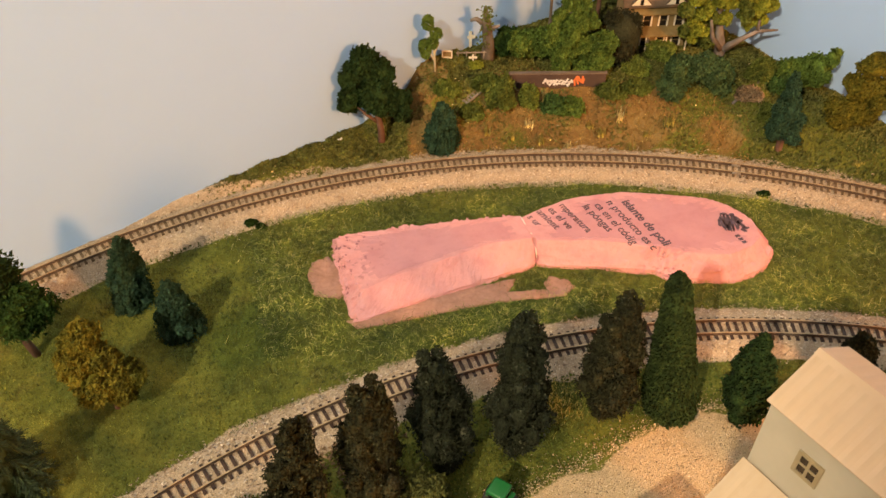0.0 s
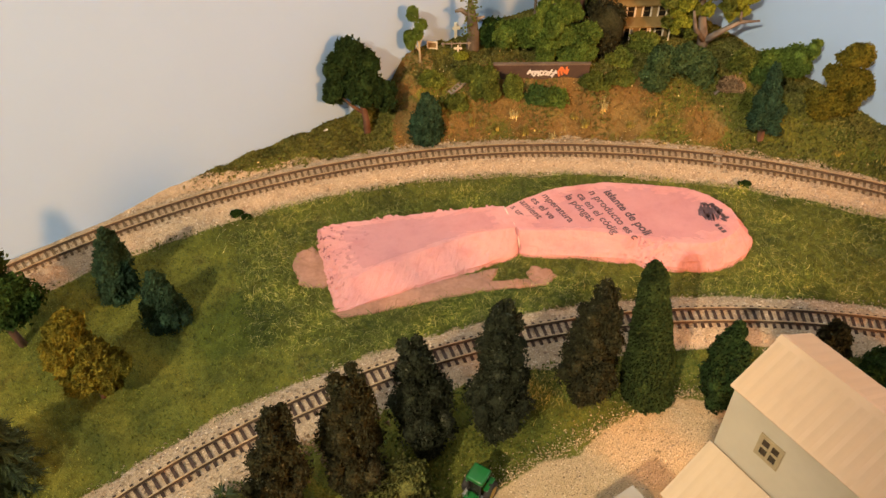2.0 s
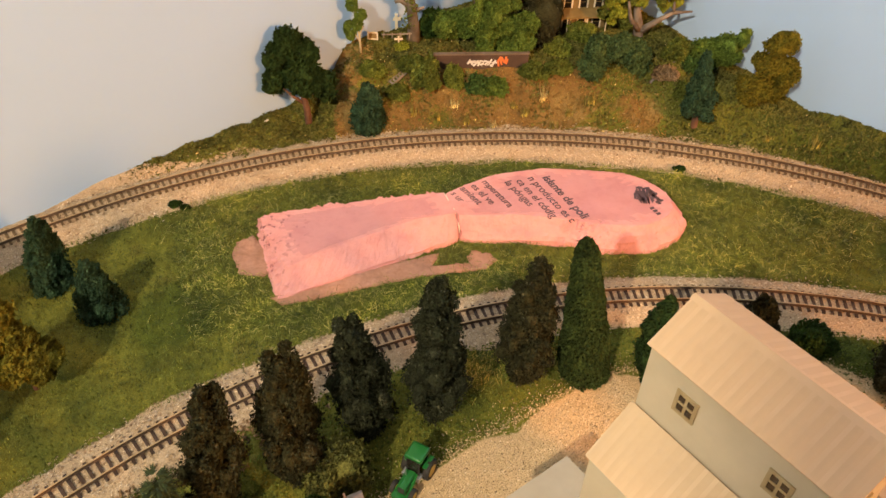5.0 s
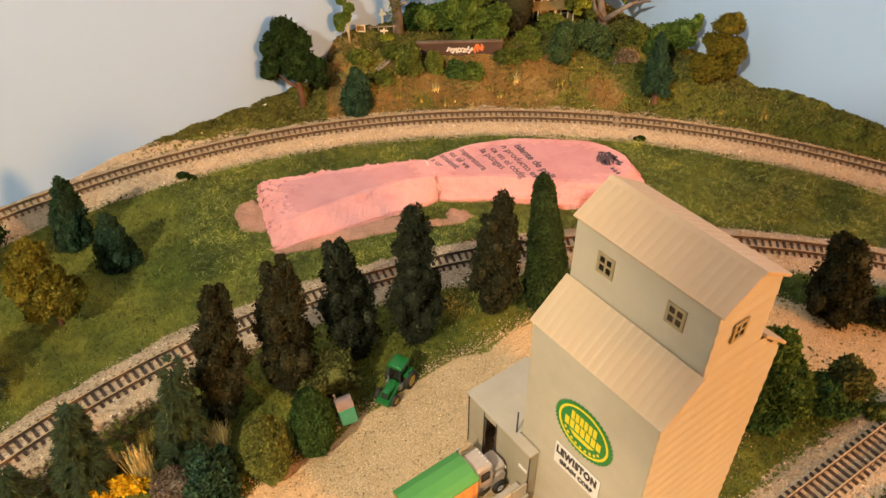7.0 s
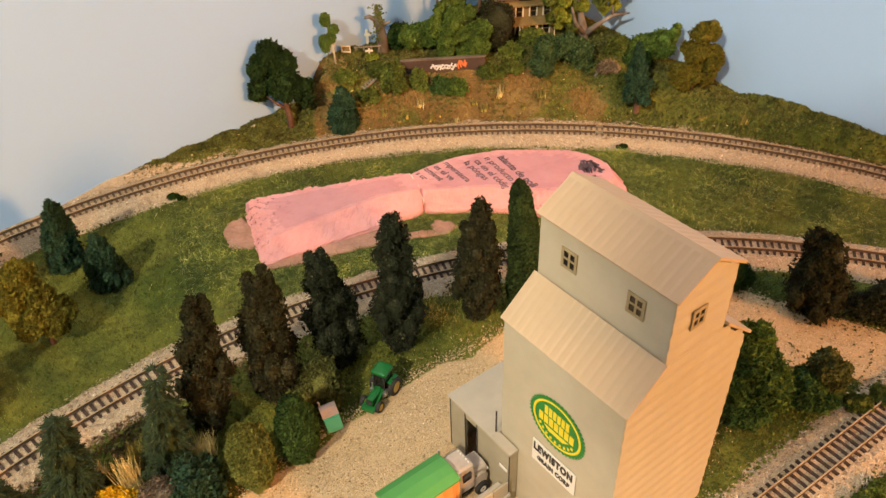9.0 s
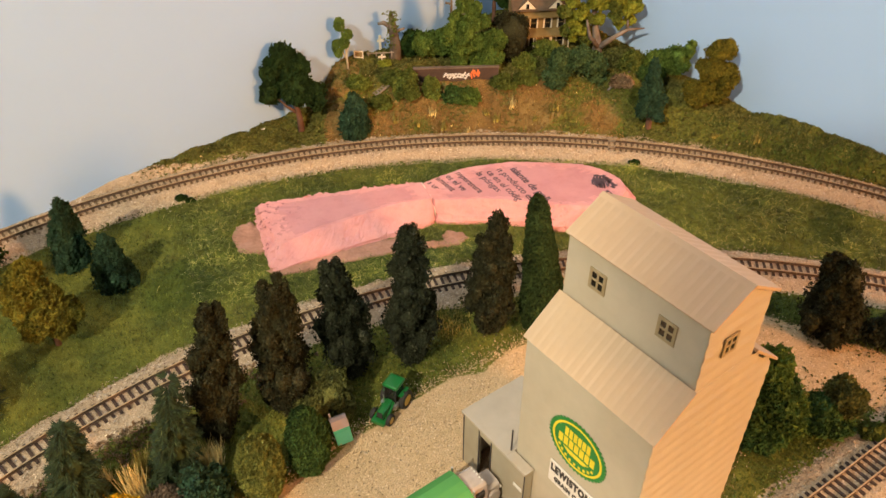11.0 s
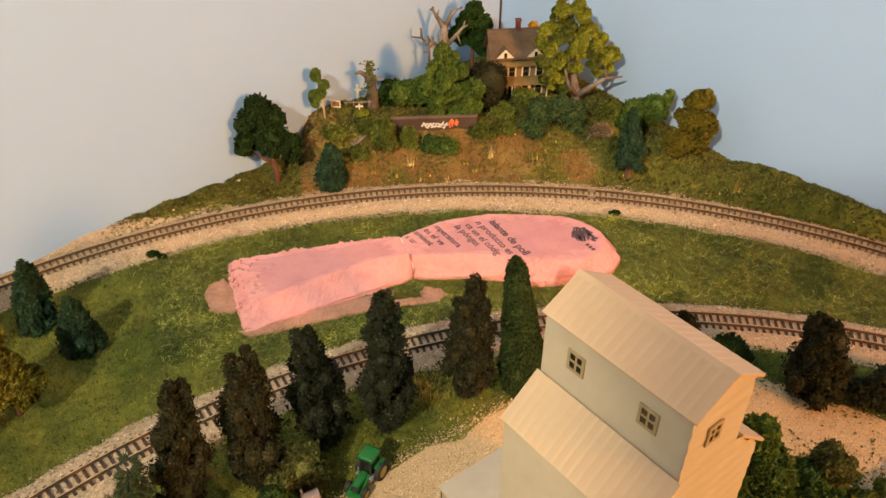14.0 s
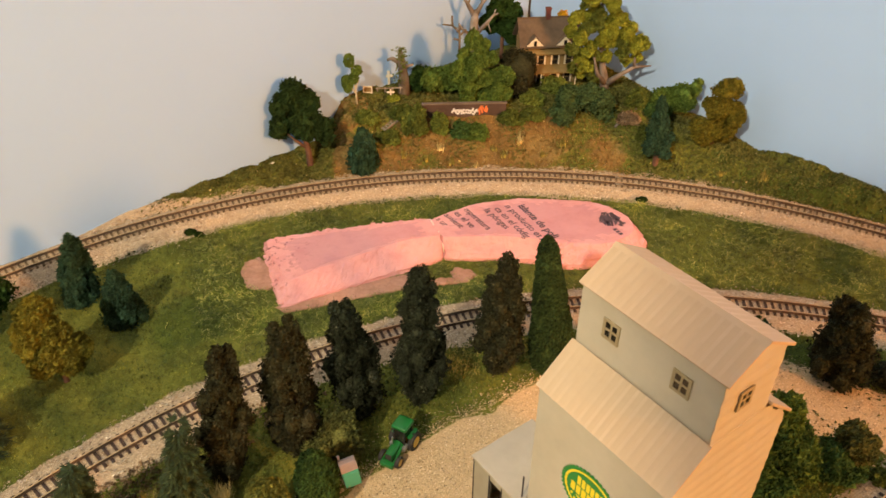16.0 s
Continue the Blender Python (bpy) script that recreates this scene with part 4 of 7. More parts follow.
def elevator():
    ob = thing("grain_elevator", ELEV, "tall grey-beige model grain elevator with pale stepped roofs", "grain elevator")
    L = 0.0572
    part("body", gable(0, L, [(0, G - 0.001), (0.0590, G - 0.001), (0.0590, 0.0893), (0.0437, 0.1020), (0.0148, 0.1020), (0, 0.0893)]), SIDING, ob, bevel=0.0003)
    part("headhouse", gable(0.0002, L - 0.0002, [(0.0150, 0.1), (0.0435, 0.1), (0.0435, 0.1284), (0.0293, 0.1366), (0.0150, 0.1284)]), SIDING, ob, bevel=0.0003)
    seam = {}
    for name, a, b in (("roof_panel", (-0.0008, 0.0902), (0.0149, 0.1036)), ("roof_panel", (0.0600, 0.0902), (0.0436, 0.1036)), ("roof_panel", (0.0140, 0.1287), (0.0297, 0.1379)), ("roof_panel", (0.0447, 0.1287), (0.0289, 0.1379))):
        a, b = Vector(a), Vector(b)
        d = (b - a).normalized()
        nrm = Vector((-d.y, d.x)) if -d.x * d.x < 0 and d.x > 0 else Vector((d.y, -d.x))
        o = nrm * 0.0011
        roof = part(name, gable(-0.0006, L + 0.0014, [tuple(a), tuple(b), tuple(b + o), tuple(a + o)]), ROOFING, ob, "pale tan roof panel", bevel=0.0002)
        key = round((b - a).length, 4)
        if key not in seam:
            seam[key] = Build().add([(x, y, z) for y in (0, (b - a).length) for x, z in ((-0.0014, -0.00001), (0, 0.00004), (0.0014, -0.00001))], [(0, 1, 4, 3), (1, 2, 5, 4), (0, 2, 1), (3, 4, 5)]).mesh("roof_seam", ROOFING)
        for i in range(17):
            m = Matrix.Identity(4)
            m.col[0] = (1, 0, 0, 0)
            m.col[1] = (0, d.x, d.y, 0)
            m.col[2] = (0, nrm.x, nrm.y, 0)
            m.col[3] = (0.0012 + 0.0034 * i, a.x + o.x, a.y + o.y, 1)
            part("roof_seam", seam[key], ROOFING, roof, at=m)
    part("ridge_cap", gable(-0.0008, L + 0.0016, [(0.0276, 0.1380), (0.0293, 0.1390), (0.0310, 0.1380), (0.0293, 0.1386)]), ROOFING, ob)
    cove = [(0.00005 + 0.00011 * (1 - math.cos(math.pi * i / 4)), 0.0062 * i / 8) for i in range(9)]
    k = len(cove)
    boards = {}

    def board(u, a, b, z, tall=1.0):
        """A cove-cut siding board from a to b on the end wall."""
        key = (round(b - a, 4), tall)
        if key not in boards:
            ends = [(x, y, q * tall) for y in (0, b - a) for x, q in cove]
            boards[key] = Build().add(ends, [(i, k + i, k + i + 1, i + 1) for i in range(k - 1)]).add(ends, [tuple(range(k)), tuple(range(2 * k - 1, k - 1, -1))]).add(ends, [(0, k - 1, 2 * k - 1, k)]).mesh("siding_board", SIDING, True)
        part("siding_board", boards[key], SIDING, ob, at=Matrix.Translation((u, a, z)))

    for i in range(15):
        board(L, 0.0002, 0.0589, G + 0.0062 * i)
    for i, (a, b) in enumerate(((0.0022, 0.0566), (0.0100, 0.0480), (0.0151, 0.0434), (0.0151, 0.0434))):
        board(L - (0.0002 if i > 1 else 0), a, b, 0.0889 + 0.0062 * i)
    for z, a, b in ((0.1137, 0.0151, 0.0434), (0.1199, 0.0151, 0.0434), (0.1257, 0.0180, 0.0406)):
        board(L - 0.0002, a, b, z, 0.93)
    face = Matrix(((1, 0, 0, 0), (0, 0, -1, 0.0150), (0, 1, 0, 0), (0, 0, 0, 1)))
    for u in (0.0108, 0.0394):
        four_light_window(ob, Matrix.Translation((u + 0.0003, 0, 0.1138)) @ face, 0.0071, 0.0082)
    side = Matrix(((0, 0, 1, L + 0.0002), (1, 0, 0, 0.0235), (0, 1, 0, 0.1128), (0, 0, 0, 1)))
    four_light_window(ob, side, 0.0066, 0.0076)
    # round company emblem with a toothed rim, and the name board
    wall = Matrix(((1, 0, 0, 0.0296), (0, 0, -1, -0.0003), (0, 1, 0, 0.0594), (0, 0, 0, 1)))
    teeth, rx, rz = 44, 0.0139, 0.0122
    rim = []
    for i in range(teeth * 4):
        a = 2 * math.pi * i / (teeth * 4)
        k = 1.0 if i % 4 in (0, 1) else 0.945
        rim.append((rx * k * math.cos(a), rz * k * math.sin(a)))

    def plate(pts, z0, z1):
        n = len(pts)
        return Build().add([(x, y, z0) for x, y in pts] + [(x, y, z1) for x, y in pts], [tuple(range(n))[::-1], tuple(range(n, 2 * n))] + [(i, (i + 1) % n, n + (i + 1) % n, n + i) for i in range(n)])

    def oval(k, n=60):
        return [(rx * k * math.cos(2 * math.pi * i / n), rz * k * math.sin(2 * math.pi * i / n)) for i in range(n)]

    emblem = part("emblem", plate(rim, 0.0, 0.0002), EMBLEM_GREEN, ob, "toothed green oval emblem with yellow ring and bars", at=wall)
    n = 60
    ring = Build().add([(x, y, z) for z in (0.0002, 0.0003) for k in (0.86, 0.79) for x, y in oval(k)], [])
    ring.f = [(2 * n + i, 2 * n + (i + 1) % n, 3 * n + (i + 1) % n, 3 * n + i) for i in range(n)] + [(i, (i + 1) % n, 2 * n + (i + 1) % n, 2 * n + i) for i in range(n)] + [(n + (i + 1) % n, n + i, 3 * n + i, 3 * n + (i + 1) % n) for i in range(n)]
    part("emblem_ring", ring, EMBLEM_YELLOW, emblem)
    def bar(x0, y0, x1, y1, m=None):
        part("emblem_bar", Build().box(x0, y0, 0.0002, x1, y1, 0.0003, m), EMBLEM_YELLOW, emblem)

    for k in range(6):
        bar(-0.0062 + 0.0021 * k, 0.0022, -0.0046 + 0.0021 * k, 0.0064)
    for k in range(7):
        bar(-0.0088 + 0.00255 * k, -0.0026, -0.0068 + 0.00255 * k, 0.0015)
    part("emblem_bar", Build().add([(x, y, z) for z in (0.0002, 0.0003) for x, y in ((-0.0062, -0.0036), (0.0062, -0.0036), (0.0036, -0.0056), (-0.0036, -0.0056))], [(3, 2, 1, 0), (4, 5, 6, 7), (0, 1, 5, 4), (1, 2, 6, 5), (2, 3, 7, 6), (3, 0, 4, 7)]), EMBLEM_YELLOW, emblem)
    for k in range(9):
        a = math.pi * (1.18 + 0.64 * k / 8)
        bar(-0.0005, -0.0006, 0.0005, 0.0006, Matrix.Translation((rx * 0.68 * math.cos(a), rz * 0.7 * math.sin(a), 0)))
    board = Matrix(((1, 0, 0, 0.0185), (0, 0, -1, -0.0003), (0, 1, 0, 0.0310), (0, 0, 0, 1)))
    sign = part("name_board", Build().box(0, 0, 0, 0.0225, 0.0118, 0.0003), SIGN_WHITE, ob, "white name board with black lettering", at=board)
    words("LEWISTON", 0.0046, SIGN_BLACK, sign, Matrix.Translation((0.0007, 0.0066, 0.00036)) @ Matrix.Diagonal((0.80, 1.15, 1, 1)), 0.00005, 0.0003, spacing=1.17)
    words("GRAIN CORP", 0.0029, SIGN_BLACK, sign, Matrix.Translation((0.0030, 0.0019, 0.00036)) @ Matrix.Diagonal((0.88, 1.1, 1, 1)), 0.00005, 0.0002, spacing=1.14)
    return ob


elevator()


def truck_shed():
    ob = thing("truck_shed", ELEV, "low olive-grey drive-in shed with flat pale roof beside the elevator", "shed")
    part("roof", Build().box(-0.0292, -0.0052, 0.0264, -0.0004, 0.0284, 0.0276).box(-0.0004, -0.0052, 0.0264, 0.0110, -0.0006, 0.0276), SHED_ROOF, ob, "flat pale grey roof", bevel=0.0002)
    part("front_panel", Build().box(-0.0282, -0.0044, G - 0.001, -0.0180, -0.0034, 0.0264), SHED_WALL, ob)
    part("front_panel", Build().box(-0.0098, -0.0044, G - 0.001, 0.0105, -0.0034, 0.0264), SHED_WALL, ob)
    part("lintel", Build().box(-0.0180, -0.0044, 0.0225, -0.0098, -0.0034, 0.0264), SHED_WALL, ob)
    part("end_wall", Build().box(-0.0282, -0.0033, G - 0.001, -0.0272, 0.0274, 0.0264), SHED_WALL, ob)
    part("back_wall", Build().box(-0.0271, 0.0264, G - 0.001, -0.0006, 0.0274, 0.0264), SHED_WALL, ob)
    part("return_wall", Build().box(0.0095, -0.0033, G - 0.001, 0.0105, -0.0004, 0.0264), SHED_WALL, ob)
    for u in (-0.0284, -0.0182, -0.0104, 0.0100):
        part("edge_trim", Build().box(u, -0.0047, G, u + 0.0005, -0.0045, 0.0262), DARK_LINE, ob, "dark corner board")
    part("label_plate", Build().box(0.0045, -0.0048, 0.0140, 0.0092, -0.0045, 0.0156), SIGN_WHITE, ob, "small white plate")
    part("downpipe", Build().tube([(-0.0012, -0.0018, 0.0278), (-0.0012, -0.0018, 0.0400)], [0.00035, 0.00035], 6), DARK_LINE, ob, "thin dark pipe")
    return ob


truck_shed()


def dock():
    ob = thing("loading_dock", ELEV, "small grey loading dock with framed panels before the shed", "dock")
    part("platform", Build().box(0.0048, -0.0300, G - 0.001, 0.0126, -0.0053, 0.0040), CONCRETE, ob, bevel=0.0003)
    for i in range(3):
        a = -0.0296 + 0.0080 * i
        p = part("panel", Build().box(0.0112, a, 0.0040, 0.0118, a + 0.0074, 0.0118), SHED_ROOF, ob, "grey framed panel")
        f = Build().box(0.0108, a, 0.0040, 0.0111, a + 0.0009, 0.0122).box(0.0108, a + 0.0065, 0.0040, 0.0111, a + 0.0074, 0.0122).box(0.0108, a + 0.0010, 0.0112, 0.0111, a + 0.0064, 0.0122)
        part("panel_frame", f, SHED_WALL, p)
    return ob


dock()


def wheel(parent, m, r, w, hub, name="wheel"):
    """Axle along local x."""
    turn = m @ pose(0, 0, 0, 0, 90, 0)
    t = part(name, Build().lathe([(r * 0.62, -w / 2), (r * 0.93, -w / 2), (r, -w * 0.3), (r, w * 0.3), (r * 0.93, w / 2), (r * 0.62, w / 2)], 20), RUBBER, parent, "black tyre", at=turn)
    part("hub", Build().lathe([(r * 0.6, -w * 0.52), (r * 0.6, w * 0.4), (r * 0.45, w * 0.54), (r * 0.15, w * 0.5)], 14), hub, t)
    return t


def truck():
    m = ELEV @ Matrix.Translation((-0.0062, -0.0060, 0.0004))
    ob = thing("grain_truck", m, "grey model truck with green tarp over orange grain box", "truck")
    part("chassis", Build().box(-0.0052, -0.045, 0.0005, 0.0052, -0.002, 0.0028), RUBBER, ob)
    part("grain_box", Build().box(-0.0076, -0.0466, 0.0030, 0.0076, -0.0168, 0.0165), ORANGE, ob, "orange ribbed box side", bevel=0.0003)
    rib = Build().box(-0.0002, -0.0005, 0.0032, 0.0002, 0.0005, 0.0164).mesh("box_rib", ORANGE)
    for i in range(6):
        for s in (-1, 1):
            part("box_rib", rib, ORANGE, ob, at=Matrix.Translation((s * 0.0077, -0.0445 + 0.0050 * i, 0)))
    arch = [(-0.0080, 0.0160), (0.0080, 0.0160), (0.0080, 0.0171), (0.0045, 0.0186), (0.0, 0.0191), (-0.0045, 0.0186), (-0.0080, 0.0171)]
    part("tarp", Build().prism(arch, -0.0470, -0.0165), TARP, ob, "green tarp", bevel=0.0003)
    part("cab", Build().prism([(-0.0062, 0.0030), (0.0062, 0.0030), (0.0062, 0.0095), (0.0054, 0.0158), (0.0042, 0.0168), (-0.0042, 0.0168), (-0.0054, 0.0158), (-0.0062, 0.0095)], -0.0158, -0.0080), CAB_GREY, ob, bevel=0.0004)
    part("windscreen", Build().add([(-0.0048, -0.0078, 0.0103), (0.0048, -0.0078, 0.0103), (0.0042, -0.0079, 0.0152), (-0.0042, -0.0079, 0.0152), (-0.0048, -0.0081, 0.0103), (0.0048, -0.0081, 0.0103), (0.0042, -0.0081, 0.0152), (-0.0042, -0.0081, 0.0152)],
                                   [(0, 1, 2, 3), (7, 6, 5, 4), (0, 4, 5, 1), (1, 5, 6, 2), (2, 6, 7, 3), (3, 7, 4, 0)]), GLASS, ob)
    for s in (-1, 1):
        part("side_window", Build().box(s * 0.0060 - 0.0004, -0.0140, 0.0098, s * 0.0060 + 0.0004, -0.0098, 0.0140), GLASS, ob)
        part("fender", Build().lathe([(0.0036, -0.0012), (0.0041, -0.0008), (0.0041, 0.0008), (0.0036, 0.0012)], 16, pose(s * 0.0044, -0.0042, 0.0030, 0, 90, 0)), CAB_GREY, ob)
        part("headlight", Build().lathe([(0.0008, 0.0), (0.0008, 0.0006), (0.0003, 0.0009)], 10, pose(s * 0.0040, -0.0001, 0.0062, -90, 0, 0)), SIGN_WHITE, ob)
        part("exhaust_stack", Build().tube([(s * 0.0070, -0.0162, 0.003), (s * 0.0070, -0.0162, 0.0196)], [0.0005, 0.0005], 7), CHROME, ob)
    part("bonnet", Build().prism([(-0.0048, 0.0030), (0.0048, 0.0030), (0.0046, 0.0088), (0.0034, 0.0101), (-0.0034, 0.0101), (-0.0046, 0.0088)], -0.0080, -0.0004), CAB_GREY, ob, bevel=0.0005)
    for i in range(5):
        part("marker_light", Build().lathe([(0.0004, 0), (0.0004, 0.0004), (0.0002, 0.0006)], 8, Matrix.Translation((-0.0034 + 0.0017 * i, -0.0090, 0.0168))), SIGN_WHITE, ob, "tiny white roof marker light")
    for y in (-0.0042, -0.036, -0.0425):
        for s in (-1, 1):
            wheel(ob, Matrix.Translation((s * 0.0062, y, G + 0.0030)), 0.0034, 0.0020, SIGN_WHITE)
    return ob


truck()


def tractor():
    m = pose(0.0410, 0.1446, G + 0.0005, 0, 0, 152) @ Matrix.Scale(0.86, 4)
    ob = thing("farm_tractor", m, "glossy green model farm tractor with yellow wheel hubs", "tractor")
    part("bonnet", Build().prism([(-0.0020, 0.0042), (0.0020, 0.0042), (0.0021, 0.0082), (0.0013, 0.0090), (-0.0013, 0.0090), (-0.0021, 0.0082)], 0.0024, 0.0128), TRACTOR_GREEN, ob, bevel=0.0004)
    part("grille", Build().box(-0.0017, 0.0128, 0.0045, 0.0017, 0.0132, 0.0084), RUBBER, ob)
    part("chassis", Build().box(-0.0015, -0.0075, 0.0026, 0.0015, 0.0125, 0.0046), RUBBER, ob)
    part("front_weight", Build().box(-0.0040, 0.0128, 0.0016, 0.0040, 0.0158, 0.0040), TRACTOR_GREEN, ob, "green front loader frame", bevel=0.0004)
    for s in (-1, 1):
        part("loader_arm", Build().tube([(s * 0.0034, 0.0135, 0.0035), (s * 0.0028, 0.006, 0.0058), (s * 0.0026, 0.0025, 0.0080)], [0.0007, 0.0007, 0.0006], 6), TRACTOR_GREEN, ob)
    part("cab_glass", Build().add([(-0.0034, -0.0062, 0.006), (0.0034, -0.0062, 0.006), (0.0034, 0.0022, 0.006), (-0.0034, 0.0022, 0.006), (-0.0031, -0.0058, 0.0163), (0.0031, -0.0058, 0.0163), (0.0031, 0.0012, 0.0163), (-0.0031, 0.0012, 0.0163)],
                                  [(3, 2, 1, 0), (4, 5, 6, 7), (0, 1, 5, 4), (1, 2, 6, 5), (2, 3, 7, 6), (3, 0, 4, 7)]), GLASS, ob, "dark cab glass")
    for x, y in ((-1, -1), (1, -1), (1, 1), (-1, 1)):
        y0, y1 = (-0.0063, -0.0059) if y < 0 else (0.0023, 0.0013)
        part("cab_post", Build().tube([(x * 0.0035, y0, 0.0055), (x * 0.0032, y1, 0.0166)], [0.0004, 0.0004], 6), RUBBER, ob)
    part("cab_roof", Build().box(-0.0046, -0.0072, 0.0164, 0.0046, 0.0022, 0.0188), TRACTOR_GREEN, ob, smooth=True, bevel=0.0011)
    part("fuel_tank", Build().box(0.0028, 0.0005, 0.0040, 0.0048, 0.0045, 0.0070).box(-0.0048, 0.0005, 0.0040, -0.0028, 0.0045, 0.0070), CHROME, ob, "shiny steps and tank", bevel=0.0004)
    part("exhaust", Build().tube([(0.0016, 0.0058, 0.0088), (0.0016, 0.0058, 0.0145)], [0.0004, 0.0004], 6), CHROME, ob)
    for s in (-1, 1):
        part("mudguard", Build().box(s * 0.0048 - 0.0012, -0.0085, 0.0098, s * 0.0048 + 0.0012, -0.0005, 0.0106), TRACTOR_GREEN, ob, bevel=0.0003)
        wheel(ob, Matrix.Translation((s * 0.0058, -0.0042, 0.0052)), 0.0055, 0.0030, TRACTOR_YELLOW, "rear_wheel")
        wheel(ob, Matrix.Translation((s * 0.0050, 0.0108, 0.0032)), 0.0034, 0.0022, TRACTOR_YELLOW, "front_wheel")
    return ob


tractor()


def toilet():
    ob = thing("portable_toilet", pose(0.0195, 0.1272, G, 3, -7, 22), "teal plastic portable toilet with dirty whitish roof", "toilet")
    s, h = 0.0037, 0.0120
    part("cabin", Build().box(-s, -s, 0, s, s, h), TEAL, ob, bevel=0.0003)
    part("roof", Build().add([(-s - 0.0002, -s - 0.0002, h), (s + 0.0002, -s - 0.0002, h), (s + 0.0002, s + 0.0002, h), (-s - 0.0002, s + 0.0002, h), (-s, -0.0008, h + 0.0026), (s, -0.0008, h + 0.0026), (s, 0.0012, h + 0.0026), (-s, 0.0012, h + 0.0026)],
                             [(3, 2, 1, 0), (4, 5, 6, 7), (0, 1, 5, 4), (1, 2, 6, 5), (2, 3, 7, 6), (3, 0, 4, 7)]), DIRTY_WHITE, ob, "dirty pinkish white roof", bevel=0.0002)
    part("door", Build().box(-0.0032, -s - 0.0003, 0.0008, 0.0032, -s, h - 0.0016), TEAL, ob, bevel=0.0001)
    part("vent_pipe", Build().tube([(-0.0030, 0.0030, h), (-0.0030, 0.0030, h + 0.0042)], [0.0005, 0.0005], 7), DIRTY_WHITE, ob)
    return ob


toilet()

# ---- house and hill furniture ----


def house():
    ob = thing("house", pose(0.1210, 0.4850, 0.026, 0, 0, 7.0), "three-storey brown shingled model house with cream dormers", "house")
    W, D, E = 0.048, 0.030, 0.033
    part("wall", gable(0.002, W - 0.002, [(0.004, -0.004), (D, -0.004), (D, E), (0.0165, E + 0.016), (0.004, E + 0.002)]), HOUSE_WALL, ob)
    for a, b in (((0.0008, E - 0.001), (0.0168, E + 0.0178)), ((0.0320, E - 0.001), (0.0160, E + 0.0178))):
        o = (0, 0.0011)
        part("roof", gable(-0.0012, W + 0.0012, [a, b, (b[0] + o[0], b[1] + o[1]), (a[0] + o[0], a[1] + o[1])] if a[0] < b[0] else [b, a, (a[0] + o[0], a[1] + o[1]), (b[0] + o[0], b[1] + o[1])]), HOUSE_ROOF, ob, "brown shingle roof")
    for z, y in ((0.0125, -0.0036), (0.0265, 0.0002)):
        part("skirt_roof", gable(0.0010, W - 0.001, [(y, z), (0.0050, z + 0.0042), (0.0050, z + 0.0052), (y, z + 0.0012)]), HOUSE_DARK, ob, "ochre porch roof")
    part("porch_floor", Build().box(0.0012, -0.0034, -0.004, W - 0.0012, 0.0040, 0.0008), HOUSE_DARK, ob)
    for i in range(4):
        x = 0.0022 + i * (W - 0.0056) / 3
        part("porch_post", Build().box(x, -0.0030, 0.0008, x + 0.0008, -0.0022, 0.0130), CREAM, ob, "cream porch post")
    for x in (0.0108, 0.0348):
        part("dormer", Build().add([(x - 0.0082, 0.0012, E + 0.0005), (x + 0.0082, 0.0012, E + 0.0005), (x, 0.0012, E + 0.0088), (x, 0.0092, E + 0.0088), (x - 0.0082, 0.0040, E + 0.0005), (x + 0.0082, 0.0040, E + 0.0005)], [(0, 1, 2), (0, 2, 3, 4), (1, 5, 3, 2), (0, 4, 5, 1), (4, 3, 5)]), HOUSE_ROOF, ob)
        part("dormer_face", Build().add([(x - 0.0068, 0.0010, E + 0.0010), (x + 0.0068, 0.0010, E + 0.0010), (x, 0.0010, E + 0.0079), (x - 0.0068, 0.0007, E + 0.0010), (x + 0.0068, 0.0007, E + 0.0010), (x, 0.0007, E + 0.0079)], [(0, 2, 1), (3, 4, 5), (0, 1, 4, 3), (1, 2, 5, 4), (2, 0, 3, 5)]), CREAM, ob, "cream gable face")
        part("dormer_window", Build().box(x - 0.0011, 0.0002, E + 0.0014, x + 0.0011, 0.0006, E + 0.0052), GLASS, ob)
    for z, h, y in ((0.0028, 0.0082, 0.0040), (0.0178, 0.0078, 0.0040)):
        for x in (0.0055, 0.0150, 0.0262, 0.0372):
            win = part("window", Build().box(x, y - 0.0004, z, x + 0.0046, y, z + h), GLASS, ob)
            part("sash_bar", Build().box(x, y - 0.0006, z + h * 0.5 - 0.0002, x + 0.0046, y - 0.0003, z + h * 0.5 + 0.0002), HOUSE_DARK, win)
            part("shutter", Build().box(x - 0.0012, y - 0.0008, z - 0.0003, x - 0.0001, y - 0.0003, z + h + 0.0003), CREAM, win)
            part("shutter", Build().box(x + 0.0047, y - 0.0008, z - 0.0003, x + 0.0058, y - 0.0003, z + h + 0.0003), CREAM, win)
    part("chimney", Build().box(0.0215, 0.0150, E + 0.010, 0.0250, 0.0185, E + 0.0245).box(0.0211, 0.0146, E + 0.0245, 0.0254, 0.0189, E + 0.0260), BRICK_RED, ob, "red brick chimney")
    return ob


house()


